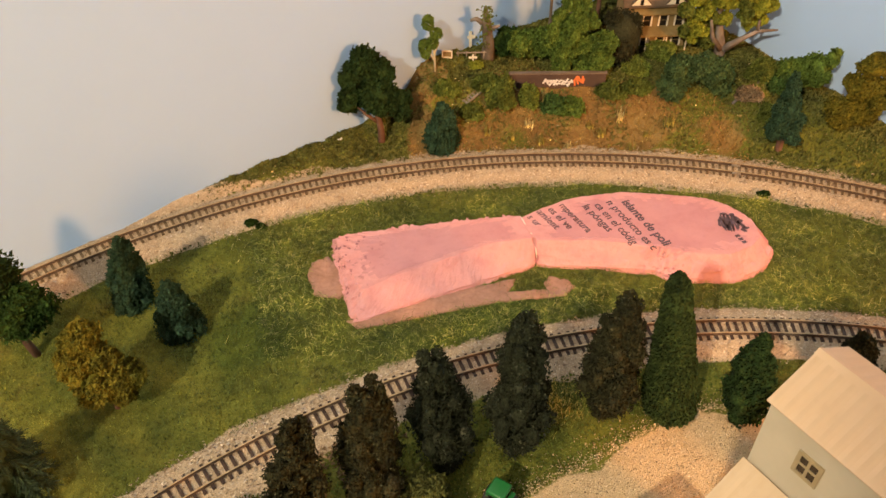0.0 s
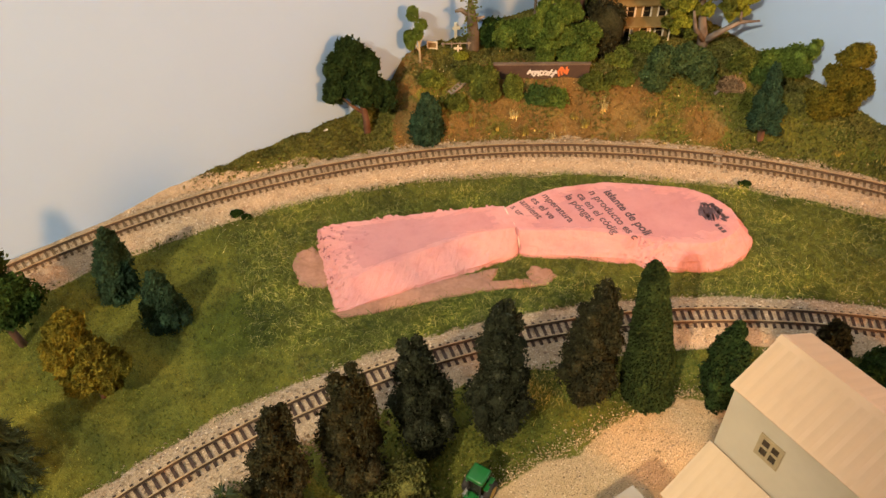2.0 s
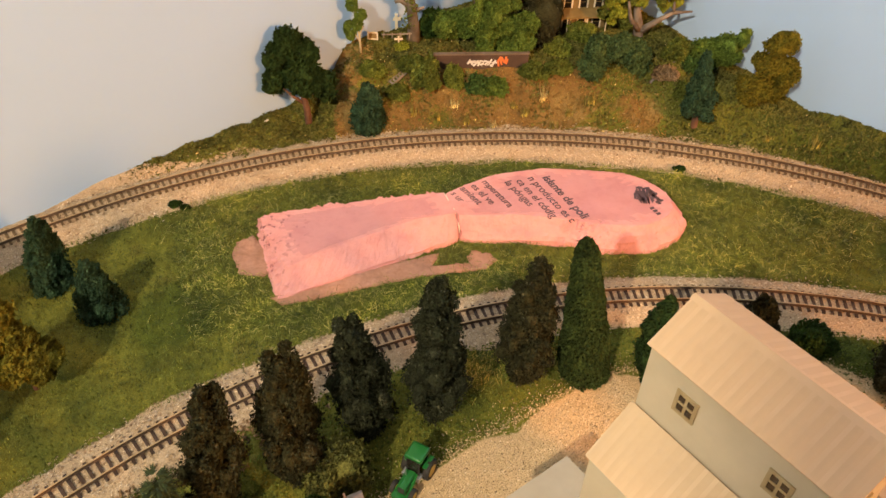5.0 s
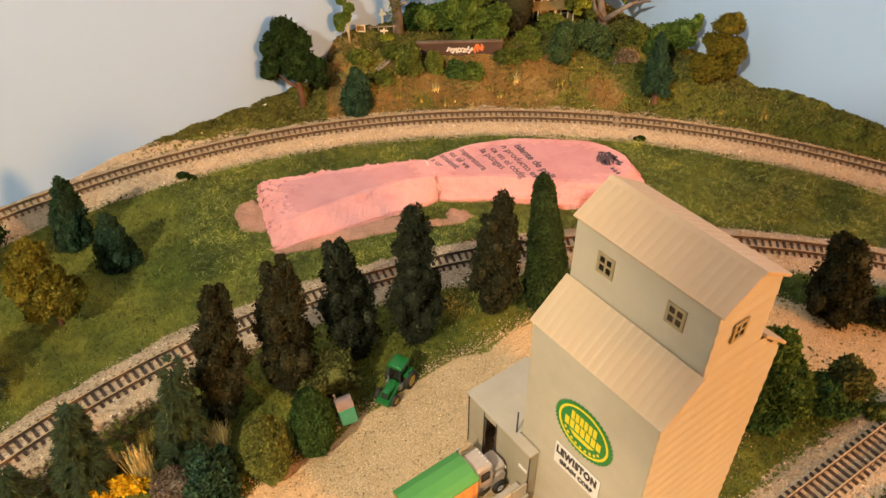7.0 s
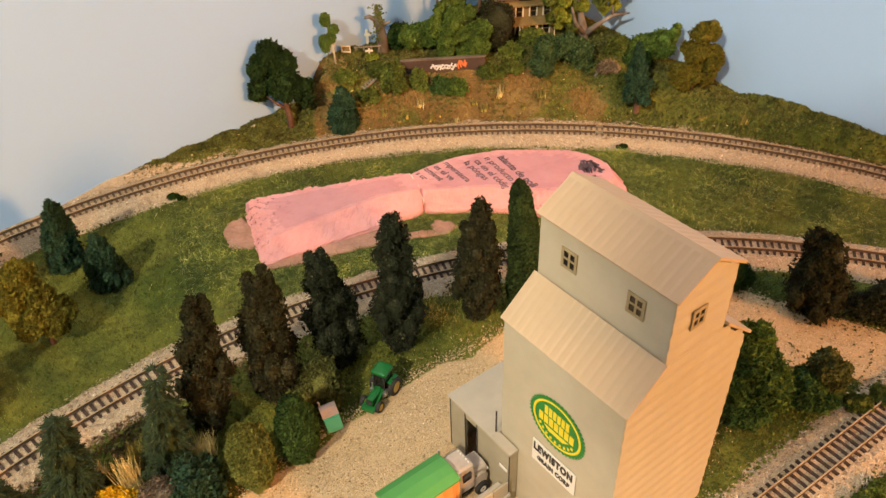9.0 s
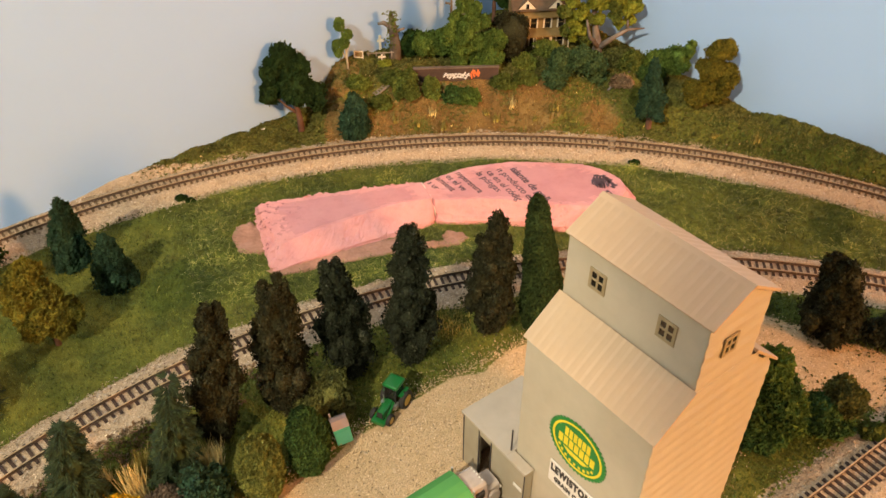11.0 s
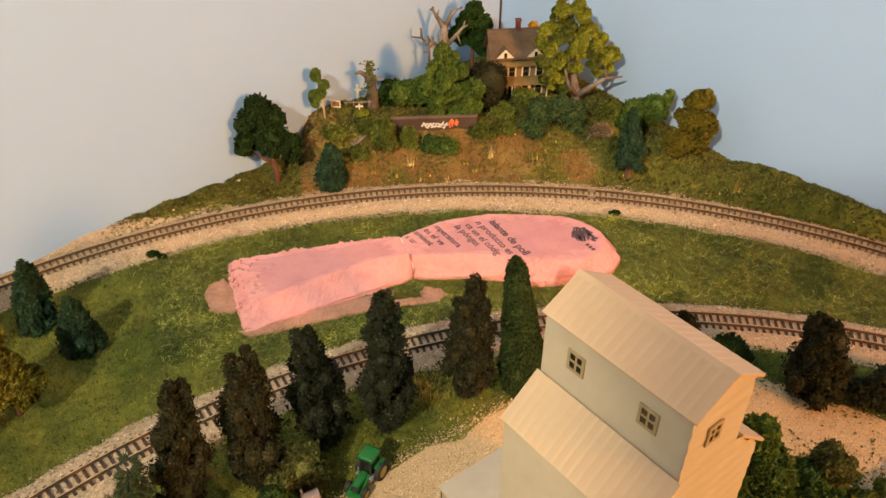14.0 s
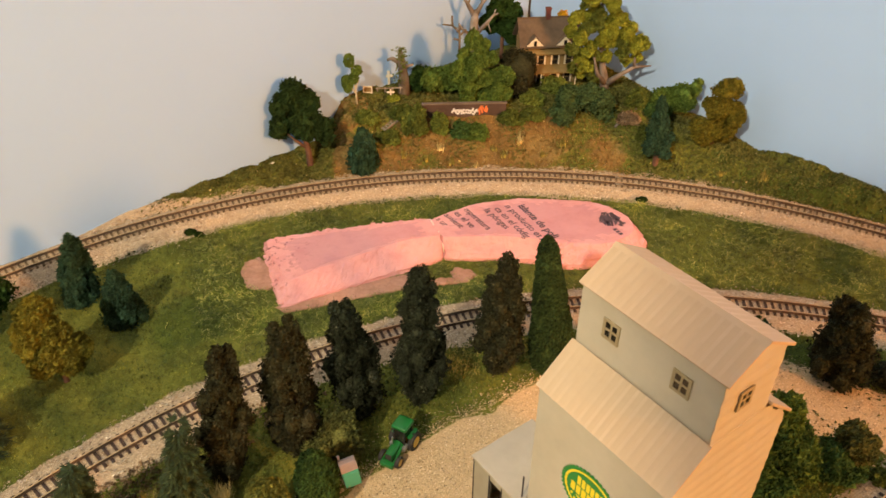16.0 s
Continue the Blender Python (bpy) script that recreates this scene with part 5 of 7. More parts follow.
def retaining_wall():
    ob = thing("retaining_wall", pose(0.044, 0.4405, 0.0175, 0, 0, 3.5), "low dark brown retaining wall with sprayed graffiti", "wall")
    part("wall_face", Build().box(0, 0, 0, 0.064, 0.0022, 0.0140), RETAINING, ob, bevel=0.0002)
    part("coping", Build().box(-0.0005, -0.0004, 0.0140, 0.0645, 0.0026, 0.0150), COPING, ob, "greyish brown coping")
    w, r = Build(), Build()
    rng = fresh(9)

    def sprayed(b, x, z, l, tilt, thick):
        b.box(-thick, 0, -l / 2, thick, 0.0003, l / 2, Matrix.Translation((x, -0.0004, z)) @ Matrix.Rotation(radians(tilt), 4, "Y"))

    for i in range(8):
        x = 0.0235 + 0.0024 * i
        sprayed(w, x, 0.0082 + rng.uniform(-0.0008, 0.0012), rng.uniform(0.0030, 0.0060), rng.uniform(12, 42), rng.uniform(0.0004, 0.0007))
        for k in range(2):
            sprayed(w, x + 0.0010, 0.0066 + rng.uniform(0, 0.0030), rng.uniform(0.0020, 0.0032), rng.uniform(70, 115), 0.00045)
    part("white_graffiti", w, GRAFFITI_WHITE, ob, "white sprayed bars")
    for i in range(8):
        sprayed(r, 0.0432 + 0.0009 * i + rng.normal(0, 0.0004), 0.0088 + rng.normal(0, 0.0010), rng.uniform(0.0026, 0.0052), rng.uniform(-60, 70), 0.0006)
    part("orange_graffiti", r, GRAFFITI_ORANGE, ob, "orange red sprayed bars")
    return ob


retaining_wall()


def cross(x, y, h, w, label):
    z = height(x, y)
    ob = thing("cross", pose(x, y, z, 0, 0, 5), label, "cross")
    t = h * 0.085
    part("upright", Build().box(-t, -t * 0.7, -0.002, t, t * 0.7, h), CREAM, ob)
    part("arm", Build().box(-w / 2, -t * 0.7, h * 0.6, -t, t * 0.7, h * 0.6 + 2 * t).box(t, -t * 0.7, h * 0.6, w / 2, t * 0.7, h * 0.6 + 2 * t), CREAM, ob)
    return ob


cross(0.0162, 0.4858, 0.0125, 0.0062, "white wooden grave cross standing on the hill")
cross(0.0189, 0.4629, 0.0070, 0.0058, "small cream grave cross beside yellow flowers")
ob = thing("notice_board", pose(0.0012, 0.4627, height(0.0012, 0.4627), 0, 0, -4), "small cream framed notice board on the hill", "sign")
part("board", Build().box(-0.0034, -0.0003, 0.0016, 0.0034, 0.0005, 0.0066), HOUSE_WALL, ob)
part("board_frame", Build().box(-0.0037, -0.0006, 0.0012, 0.0037, -0.0003, 0.0022).box(-0.0037, -0.0006, 0.0060, 0.0037, -0.0003, 0.0070).box(-0.0037, -0.0006, 0.0022, -0.0028, -0.0003, 0.0060).box(0.0028, -0.0006, 0.0022, 0.0037, -0.0003, 0.0060), CREAM, ob)
for s in (-0.003, 0.003):
    part("post", Build().box(s - 0.0004, -0.0002, -0.003, s + 0.0004, 0.0004, 0.0016), CREAM, ob)
ob = thing("hill_fence", pose(0.004, 0.4655, height(0.004, 0.4655), 0, 0, 6), "low grey wooden rail fence on the hill", "fence")
for i in range(4):
    part("post", Build().box(0.004 + 0.006 * i, 0, -0.003, 0.0048 + 0.006 * i, 0.0008, 0.0042), WOOD_GREY, ob)
part("fence_rail", Build().box(0.003, -0.0003, 0.0030, 0.024, 0.0, 0.0038), WOOD_GREY, ob)
ob = thing("plank_steps", pose(0.0215, 0.4335, height(0.0215, 0.4335) + 0.001, 0, -24, 38), "grey weathered plank steps lying on the slope", "steps")
part("side_board", Build().box(-0.009, -0.0024, 0, 0.009, -0.0016, 0.0014), WOOD_GREY, ob)
part("side_board", Build().box(-0.009, 0.0016, 0, 0.009, 0.0024, 0.0014), WOOD_GREY, ob)
for i in range(7):
    part("tread", Build().box(-0.0085 + 0.0025 * i, -0.0016, 0.0002, -0.0072 + 0.0025 * i, 0.0016, 0.0010), WOOD_GREY, ob)

# ---- plants ----


def lump_field(p, scale, seed):
    return np.array([noise.noise(Vector((a * scale + seed, b * scale, c * scale - seed))) for a, b, c in p])


def on_profile(rng, n, h, r, profile, rough, lean, scale=120.0, seed=0.0, low=0.02):
    """Points on a lumpy solid of revolution; profile(s) is the radius share at s from 0 to 1."""
    s = rng.uniform(low, 1.0, 5 * n)
    w = profile(s)
    s = s[rng.uniform(0, 1, 5 * n) < np.maximum(w / w.max(), 0.35)][:n]
    a = rng.uniform(0, 2 * np.pi, len(s))
    rad = r * profile(s)
    p = np.c_[rad * np.cos(a), rad * np.sin(a), s * h]
    k = 1 + rough * lump_field(p, scale * 0.6, seed) + rough * 0.75 * lump_field(p, scale * 1.9, seed + 3) + rough * 0.3 * lump_field(p, scale * 5.0, seed + 5) - 0.18 * rng.uniform(0, 1, len(s)) ** 2
    p[:, :2] *= k[:, None]
    p[:, :2] += np.outer(s, lean)
    return p


def core_mesh(h, r, profile, lean, shrink=0.8, sides=10, levels=9):
    v, f = [], []
    for i in range(levels):
        s = 0.02 + 0.95 * i / (levels - 1)
        q = r * float(profile(np.array([s]))[0]) * shrink
        v += [(q * math.cos(2 * math.pi * k / sides) + lean[0] * s, q * math.sin(2 * math.pi * k / sides) + lean[1] * s, h * s) for k in range(sides)]
    for i in range(levels - 1):
        for k in range(sides):
            a, b, c, d = i * sides + k, i * sides + (k + 1) % sides, (i + 1) * sides + (k + 1) % sides, (i + 1) * sides + k
            f += [(a, b, c), (a, c, d)]
    return np.array(v), np.array(f)


def ball(c, radii, sides=12, rows=7):
    """A closed low ball inside a clump."""
    v = [(c[0], c[1], c[2] - radii[2])]
    for i in range(1, rows):
        a = math.pi * i / rows
        v += [(c[0] + radii[0] * math.sin(a) * math.cos(2 * math.pi * k / sides), c[1] + radii[1] * math.sin(a) * math.sin(2 * math.pi * k / sides), c[2] - radii[2] * math.cos(a)) for k in range(sides)]
    v.append((c[0], c[1], c[2] + radii[2]))
    f = [(0, 1 + (k + 1) % sides, 1 + k) for k in range(sides)]
    for i in range(rows - 2):
        for k in range(sides):
            a, b = 1 + i * sides + k, 1 + i * sides + (k + 1) % sides
            f += [(a, b, b + sides), (a, b + sides, a + sides)]
    last = len(v) - 1
    f += [(last, last - sides + k, last - sides + (k + 1) % sides) for k in range(sides)]
    return np.array(v), np.array(f)


def joined(*pieces):
    v, f, k = [], [], 0
    for a, b in pieces:
        v.append(np.asarray(a))
        f.append(np.asarray(b) + k)
        k += len(a)
    return np.concatenate(v), np.concatenate(f)


def cypress_profile(s):
    return np.clip(np.minimum(0.44 + 1.7 * s, 1.0), 0, 1) * np.where(s < 0.38, 0.97, 0.97 - 0.60 * (np.clip(s - 0.38, 0, 1) / 0.62) ** 1.2) * np.sqrt(np.clip((1.0 - s) / 0.07, 0.05, 1))


def cone_profile(s):
    return np.clip(np.minimum(0.75 + 4 * s, 1.0), 0, 1) * (1 - 0.68 * s ** 1.45) * np.sqrt(np.clip((1.0 - s) / 0.06, 0.1, 1))


def fat_cone_profile(s):
    return np.clip(np.minimum(0.6 + 2.2 * s, 1.0), 0, 1) * (1 - 0.74 * s ** 1.25) * np.sqrt(np.clip((1.0 - s) / 0.12, 0.06, 1))


def lobes(rng, centres, radii, per, chip, ragged=0.16):
    """Foam flakes on many small lobes."""
    m = len(centres)
    d = rng.normal(size=(m, per, 3))
    d /= np.linalg.norm(d, axis=2)[:, :, None]
    k = 1 + ragged * rng.normal(size=(m, per, 1)).clip(-2.5, 2.0)
    p = (d * k * radii[:, None, :] + centres[:, None, :]).reshape(-1, 3)
    p = p[p[:, 2] > -0.001]
    bodies = []
    for c, r in zip(centres, radii):
        v, f = ball(c, r * 0.80, 7, 5)
        bodies.append((c + (v - c) * rng.uniform(0.72, 1.18, (len(v), 1)), f))
    return joined(*bodies, flakes(rng, p, chip * rng.uniform(0.5, 1.6, len(p))))


def solid_tree(name, x, y, h, r, profile, leaf, label, category="tree", lean=(0, 0), n=3000, chip=0.0011, rough=0.28, seed=1, group="", z=None, trunk=0.10, mass=0.8, knobs=0, clear=0.0):
    """A tree whose foam foliage hugs one upright body: cypress, cone or clipped bush; knobs is its number of lobes, clear the bare trunk below."""
    rng = fresh(seed)
    z = height(x, y) if z is None else z
    ob = thing(name, pose(x, y, z - 0.0006, 0, 0, 0), label, category, group)
    if knobs:
        s = (np.arange(knobs) + rng.uniform(0, 1, knobs)) / knobs
        s = 0.03 + 0.93 * (1 - (1 - s) ** 0.85)
        a = np.arange(knobs) * 2.399 + rng.normal(0, 0.5, knobs)
        w = profile(s) * (1 + rough * rng.normal(0, 0.45, knobs)).clip(0.6, 1.35)
        big = rng.uniform(0.20, 0.40, knobs) * r * (0.45 + 0.55 * w)
        rad = np.maximum(r * w - 0.9 * big, 0)
        c = np.c_[rad * np.cos(a) + lean[0] * s, rad * np.sin(a) + lean[1] * s, s * h - 0.6 * big]
        tops = lobes(rng, c, np.c_[big, big, big * rng.uniform(1.1, 1.9, knobs)], int(1.7 * n / knobs), chip * 0.62)
    else:
        p = on_profile(rng, int(1.7 * n), h, r, profile, rough, np.array(lean), seed=seed * 1.3)
        tops = flakes(rng, p, chip * 0.7 * rng.uniform(0.5, 1.6, len(p)))
    v, f = joined(core_mesh(h * (0.93 if knobs else 1), r, profile, lean, mass), tops)
    v = v + np.array((0, 0, clear))
    part("crown", raw_mesh("crown", v, f, leaf, True), leaf, ob)
    if trunk:
        part("trunk", Build().tube([(0, 0, -0.003), (lean[0] * 0.2, lean[1] * 0.2, clear + h * 0.2)], [r * trunk * 1.2, r * trunk], 7), BARK, ob)
    return ob


def blob_tree(name, x, y, blobs, leaf, label, category="tree", trunk=None, limbs=(), bark=None, n=900, chip=0.0012, seed=1, group="", z=None, rough=0.3, mass=0.62, leaves=None):
    """A tree or bush of several foam clumps. blobs: centre and radii in metres over its foot."""
    rng = fresh(seed)
    z = height(x, y) if z is None else z
    bark = bark or BARK
    ob = thing(name, pose(x, y, z - 0.0006, 0, 0, 0), label, category, group)
    total = sum((b[3] * b[5]) for b in blobs)
    for j, (cx, cy, cz, rx, ry, rz) in enumerate(blobs):
        m = max(240, int(3.4 * n * len(blobs) * (rx * rz) / total))
        size, mid = np.array((rx, ry, rz)), np.array((cx, cy, cz))
        if rough > 0.2:
            count = 15
            d = rng.normal(size=(count, 3))
            d /= np.linalg.norm(d, axis=1)[:, None]
            big = rng.uniform(0.30, 0.52, count)
            far = (1.04 - big) * rng.uniform(0.8, 1.12, count)
            leafy = lobes(rng, mid + d * far[:, None] * size, big[:, None] * size * rng.uniform(0.8, 1.2, (count, 3)), int(0.95 * m) // count, chip * 0.52, 0.18)
        else:
            d = rng.normal(size=(m, 3))
            d /= np.linalg.norm(d, axis=1)[:, None]
            k = 1 + rough * lump_field(d * size + mid, 130.0, seed) + 0.5 * rough * lump_field(d * size, 420.0, seed + j) - 0.2 * rng.uniform(0, 1, m) ** 2
            p = d * k[:, None] * size + mid
            p = p[p[:, 2] > -0.001]
            leafy = flakes(rng, p, chip * 0.62 * rng.uniform(0.5, 1.5, len(p)))
        v, f = joined(ball((cx, cy, cz), tuple(mass * size)), leafy)
        lf = leaf if leaves is None else leaves[j % len(leaves)]
        part("crown" if len(blobs) == 1 else "leaf_clump", raw_mesh("leaf_clump", v, f, lf, True), lf, ob)
    if trunk:
        part("trunk", Build().tube(*trunk, 8), bark, ob, smooth=True)
    for path, radii in limbs:
        part("limb", Build().tube(path, radii, 6), bark, ob, smooth=True)
    return ob


def sprigs(clumps, seed, count=3, size=0.60, apart=0.62):
    """Breaks each clump into a few smaller ones with gaps between."""
    rng = fresh(seed)
    out = []
    for cx, cy, cz, rx, ry, rz in clumps:
        a = rng.uniform(0, 2 * np.pi)
        for i in range(count):
            t = a + 2 * np.pi * i / count + rng.normal(0, 0.25)
            k = size * rng.uniform(0.85, 1.15)
            out.append((cx + apart * rx * math.cos(t), cy + 0.5 * ry * rng.uniform(-1, 1), max(cz + apart * rz * math.sin(t), 0.4 * rz), rx * k, ry * k, rz * k))
    return out


def needle_tree(x, y, h, r, label, lean=(0, 0), n=15000, seed=1, group=""):
    """A bottle-brush spruce: whorls of drooping sprays set with needles."""
    rng = fresh(seed)
    ob = thing("spruce_tree", pose(x, y, height(x, y) - 0.0006), label, "tree", group)
    count = 96
    s = 1 - ((np.arange(count) + rng.uniform(0, 1, count)) / count) ** 0.75 * 0.98
    s = np.round(s * 11) / 11 + rng.normal(0, 0.012, count)
    a = np.arange(count) * 2.399 + rng.normal(0, 0.3, count)
    reach = r * (1.0 - 0.84 * s) * rng.uniform(0.72, 1.2, count)
    droop = rng.uniform(0.25, 0.75, count)
    k = rng.integers(0, count, n)
    u = rng.uniform(0.12, 1.0, n) ** 0.7
    on = np.c_[np.cos(a[k]) * reach[k] * u, np.sin(a[k]) * reach[k] * u, s[k] * h - reach[k] * u * u * droop[k]]
    turn = a[k] + rng.choice((-1, 1), n) * rng.uniform(0.25, 0.95, n)
    ln = rng.uniform(0.0018, 0.0042, n) * (0.5 + r / 0.03)
    tip = on + np.c_[np.cos(turn) * ln, np.sin(turn) * ln, rng.normal(-0.25, 0.35, n) * ln]
    side = np.c_[-np.sin(turn), np.cos(turn), rng.normal(0, 0.5, n)] * 0.00034
    shift = np.outer(on[:, 2] / h, np.array([*lean, 0]))
    v = np.stack([on - side + shift, on + side + shift, tip + shift], 1).reshape(-1, 3)
    body = core_mesh(h * 0.86, r, lambda q: 0.55 * (1 - q) + 0.02, lean, 0.8)
    v, f = joined(body, (v, np.arange(3 * n).reshape(-1, 3)))
    part("crown", raw_mesh("crown", v, f, NEEDLES), NEEDLES, ob)
    part("trunk", Build().tube([(0, 0, -0.003), (0, 0, h * 0.2)], [r * 0.1, r * 0.08], 6), BARK, ob)
    return ob


def tuft(name, x, y, h, r, mat, label, n=60, seed=1):
    rng = fresh(seed)
    a, t = rng.uniform(0, 2 * np.pi, n), np.abs(rng.normal(0, 0.2, n))
    root = np.c_[rng.normal(0, r * 0.16, (n, 2)), np.full(n, -0.001)]
    tip = root + np.c_[np.cos(a) * np.sin(t), np.sin(a) * np.sin(t), np.cos(t)] * (h * rng.uniform(0.5, 1.1, n))[:, None]
    side = np.c_[-np.sin(a), np.cos(a), np.zeros(n)] * 0.00035
    v = np.stack([root - side, root + side, tip], 1).reshape(-1, 3)
    ob = new(name, raw_mesh(name, v, np.arange(3 * n).reshape(-1, 3), mat))
    ob.matrix_basis = pose(x, y, float(surface_height(x, y)))
    return tagged(ob, label, "grass tuft")


# the row of dark cypresses along the front track
ROW = "dark cypresses along the front track"
for i, (x, y, h, r, lx, leaf) in enumerate(((-0.0379, 0.1273, 0.086, 0.0112, 0.0115, LEAF_BLACK), (-0.0090, 0.1449, 0.083, 0.0120, 0.003, LEAF_BLACK), (0.0203, 0.1696, 0.072, 0.0126, -0.006, LEAF_DARKGREEN),
                                            (0.0492, 0.1785, 0.0855, 0.0126, 0.0, LEAF_DARKGREEN), (0.0882, 0.1980, 0.0775, 0.0118, 0.003, LEAF_BLACK))):
    solid_tree("cypress_tree", x, y, h, r, cypress_profile, leaf, "slender brown-black foam cypress standing beside the front track" if leaf is LEAF_BLACK else "slender blackish green foam cypress standing beside the front track", lean=(lx, 0), n=14000, chip=0.00066, rough=0.5, seed=20 + i, mass=0.5, group=ROW, knobs=110)
solid_tree("cypress_tree", 0.2660, 0.1930, 0.0555, 0.0140, cypress_profile, LEAF_BLACK, "stout leaning brown-black foam cypress beside pale gravel", lean=(-0.007, 0), n=8500, chip=0.0008, rough=0.4, seed=31, group=ROW, mass=0.62, knobs=70)
solid_tree("cone_tree", 0.1185, 0.2005, 0.0800, 0.0120, cone_profile, LEAF_CONE, "smooth tall deep green cone-shaped tree beside the front track", lean=(-0.008, 0.007), n=7500, chip=0.0007, rough=0.12, seed=33, mass=0.92)
solid_tree("round_tree", 0.1530, 0.2040, 0.052, 0.0118, fat_cone_profile, LEAF_DEEP, "small dark green foam tree beside the front track", lean=(-0.003, 0), n=4600, chip=0.0009, rough=0.5, seed=34, mass=0.6, knobs=55)
solid_tree("round_tree", 0.2085, 0.2275, 0.029, 0.0090, fat_cone_profile, LEAF_BLACK, "small brown-black foam tree beside the front track", lean=(-0.003, 0), n=3900, chip=0.0009, rough=0.4, seed=35, mass=0.6, knobs=45)
blob_tree("bush", 0.2290, 0.2150, [(0, 0, 0.010, 0.0115, 0.0105, 0.0115)], LEAF_GREEN, "dark green round foam bush beside the front track", "bush", n=1800, seed=36)
blob_tree("bush", 0.2960, 0.1870, [(0, 0, 0.010, 0.018, 0.012, 0.013), (0.022, 0.002, 0.009, 0.015, 0.012, 0.012)], LEAF_DARKGREEN, "low blackish green bushes at the gravel edge", "bush", n=1500, seed=37)
blob_tree("bush", 0.2100, 0.1270, [(-0.0045, 0.003, 0.042, 0.0085, 0.009, 0.0120), (-0.002, 0, 0.027, 0.0115, 0.011, 0.0170), (0.005, 0.001, 0.015, 0.0125, 0.011, 0.0150), (-0.004, -0.003, 0.010, 0.0110, 0.010, 0.0110)], LEAF_SAGE, "tall grey-green foam bush behind the elevator", "bush", n=2000, seed=38, leaves=(LEAF_MID, LEAF_FRESH))
blob_tree("bush", 0.2415, 0.1320, [(-0.002, 0, 0.009, 0.0130, 0.010, 0.0105), (0.005, 0.003, 0.019, 0.0085, 0.008, 0.0100), (-0.009, 0.001, 0.008, 0.0070, 0.007, 0.0075)], LEAF_MOSS_DARK, "dark olive twiggy foam bush at the gravel edge", "bush", n=1500, rough=0.5, seed=39, leaves=(LEAF_FRESH, LEAF_MOSS_DARK))
blob_tree("bush", 0.2600, 0.1265, [(0, 0, 0.003, 0.006, 0.005, 0.005), (0.012, 0.004, 0.002, 0.005, 0.005, 0.004)], LEAF_OLIVE, "low olive ground bush beside the straight track", "bush", n=500, seed=40)
blob_tree("bush", 0.2420, 0.0760, [(0, 0, 0.003, 0.006, 0.005, 0.005), (0.010, 0.006, 0.003, 0.006, 0.005, 0.005)], LEAF_LIGHT, "low yellow-green ground bush beside the straight track", "bush", n=500, seed=41)

# left slope
solid_tree("cone_tree", -0.1520, 0.2540, 0.0475, 0.0112, fat_cone_profile, LEAF_TEAL, "blue-green foam conifer on the grass slope", lean=(0.005, 0), n=6500, chip=0.0009, rough=0.3, seed=50, mass=0.7, knobs=90)
solid_tree("cone_tree", -0.1195, 0.2360, 0.0350, 0.0120, fat_cone_profile, LEAF_TEAL, "short round blue-green foam conifer on the grass slope", n=6000, chip=0.0009, rough=0.3, seed=51, mass=0.7, knobs=80)
blob_tree("leafy_tree", -0.1350, 0.1880, [(-0.0040, 0.003, 0.0440, 0.0085, 0.008, 0.0080), (-0.0075, 0.0, 0.0370, 0.0080, 0.008, 0.0085), (0.0025, 0.0, 0.0340, 0.0085, 0.008, 0.0090), (-0.0090, -0.002, 0.0250, 0.0080, 0.008, 0.0085), (0.0000, -0.003, 0.0230, 0.0085, 0.008, 0.0085), (0.0110, 0.0, 0.0230, 0.0085, 0.008, 0.0080), (-0.0065, -0.003, 0.0135, 0.0072, 0.007, 0.0062), (0.0060, -0.002, 0.0150, 0.0080, 0.007, 0.0060)], LEAF_AUTUMN, "olive-brown foam broadleaf tree on the grass slope",
          trunk=([(0.001, 0, -0.002), (0.001, 0, 0.010), (0, 0, 0.026)], [0.0018, 0.0014, 0.0012]), n=1300, chip=0.0012, rough=0.45, seed=52)
blob_tree("leafy_tree", -0.1905, 0.2170, [(-0.004, 0.004, 0.048, 0.014, 0.013, 0.012), (0.012, 0.0, 0.034, 0.013, 0.012, 0.013), (-0.014, 0.0, 0.034, 0.014, 0.012, 0.013), (0.0, -0.004, 0.026, 0.012, 0.010, 0.009)], LEAF_DARKGREEN, "dark green foam broadleaf tree with bare brown trunk",
          trunk=([(0.004, 0, -0.002), (0.001, 0, 0.012), (-0.002, 0, 0.028)], [0.0022, 0.0019, 0.0014]), n=1300, chip=0.0013, rough=0.36, seed=53, leaves=(LEAF_DEEP, LEAF_GREEN))
needle_tree(-0.1620, 0.1430, 0.050, 0.0215, "dark green bottle-brush spruce on the grass slope", lean=(0.006, 0), n=13000, seed=54)

# front left corner
needle_tree(-0.0500, 0.1065, 0.063, 0.0132, "dark green bottle-brush spruce among weeds", lean=(0.008, 0), seed=60)
needle_tree(-0.0880, 0.0925, 0.055, 0.0152, "dark green bottle-brush spruce among weeds", lean=(0.008, 0), seed=61)
needle_tree(-0.1080, 0.0800, 0.030, 0.0130, "low dark green bottle-brush spruce among weeds", n=5000, seed=62)
blob_tree("clipped_bush", -0.0110, 0.0980, [(0, 0, 0.0175, 0.0098, 0.0098, 0.0182)], LEAF_FLOWERY, "upright yellow-green flocked bush at the lot edge", "bush", n=5200, chip=0.0008, rough=0.15, seed=63, mass=0.8)
blob_tree("clipped_bush", 0.0075, 0.1095, [(0, 0, 0.0200, 0.0086, 0.0086, 0.0205)], LEAF_FLOCK, "upright green flocked bush at the lot edge", "bush", n=5200, chip=0.0008, rough=0.16, seed=64, mass=0.8)
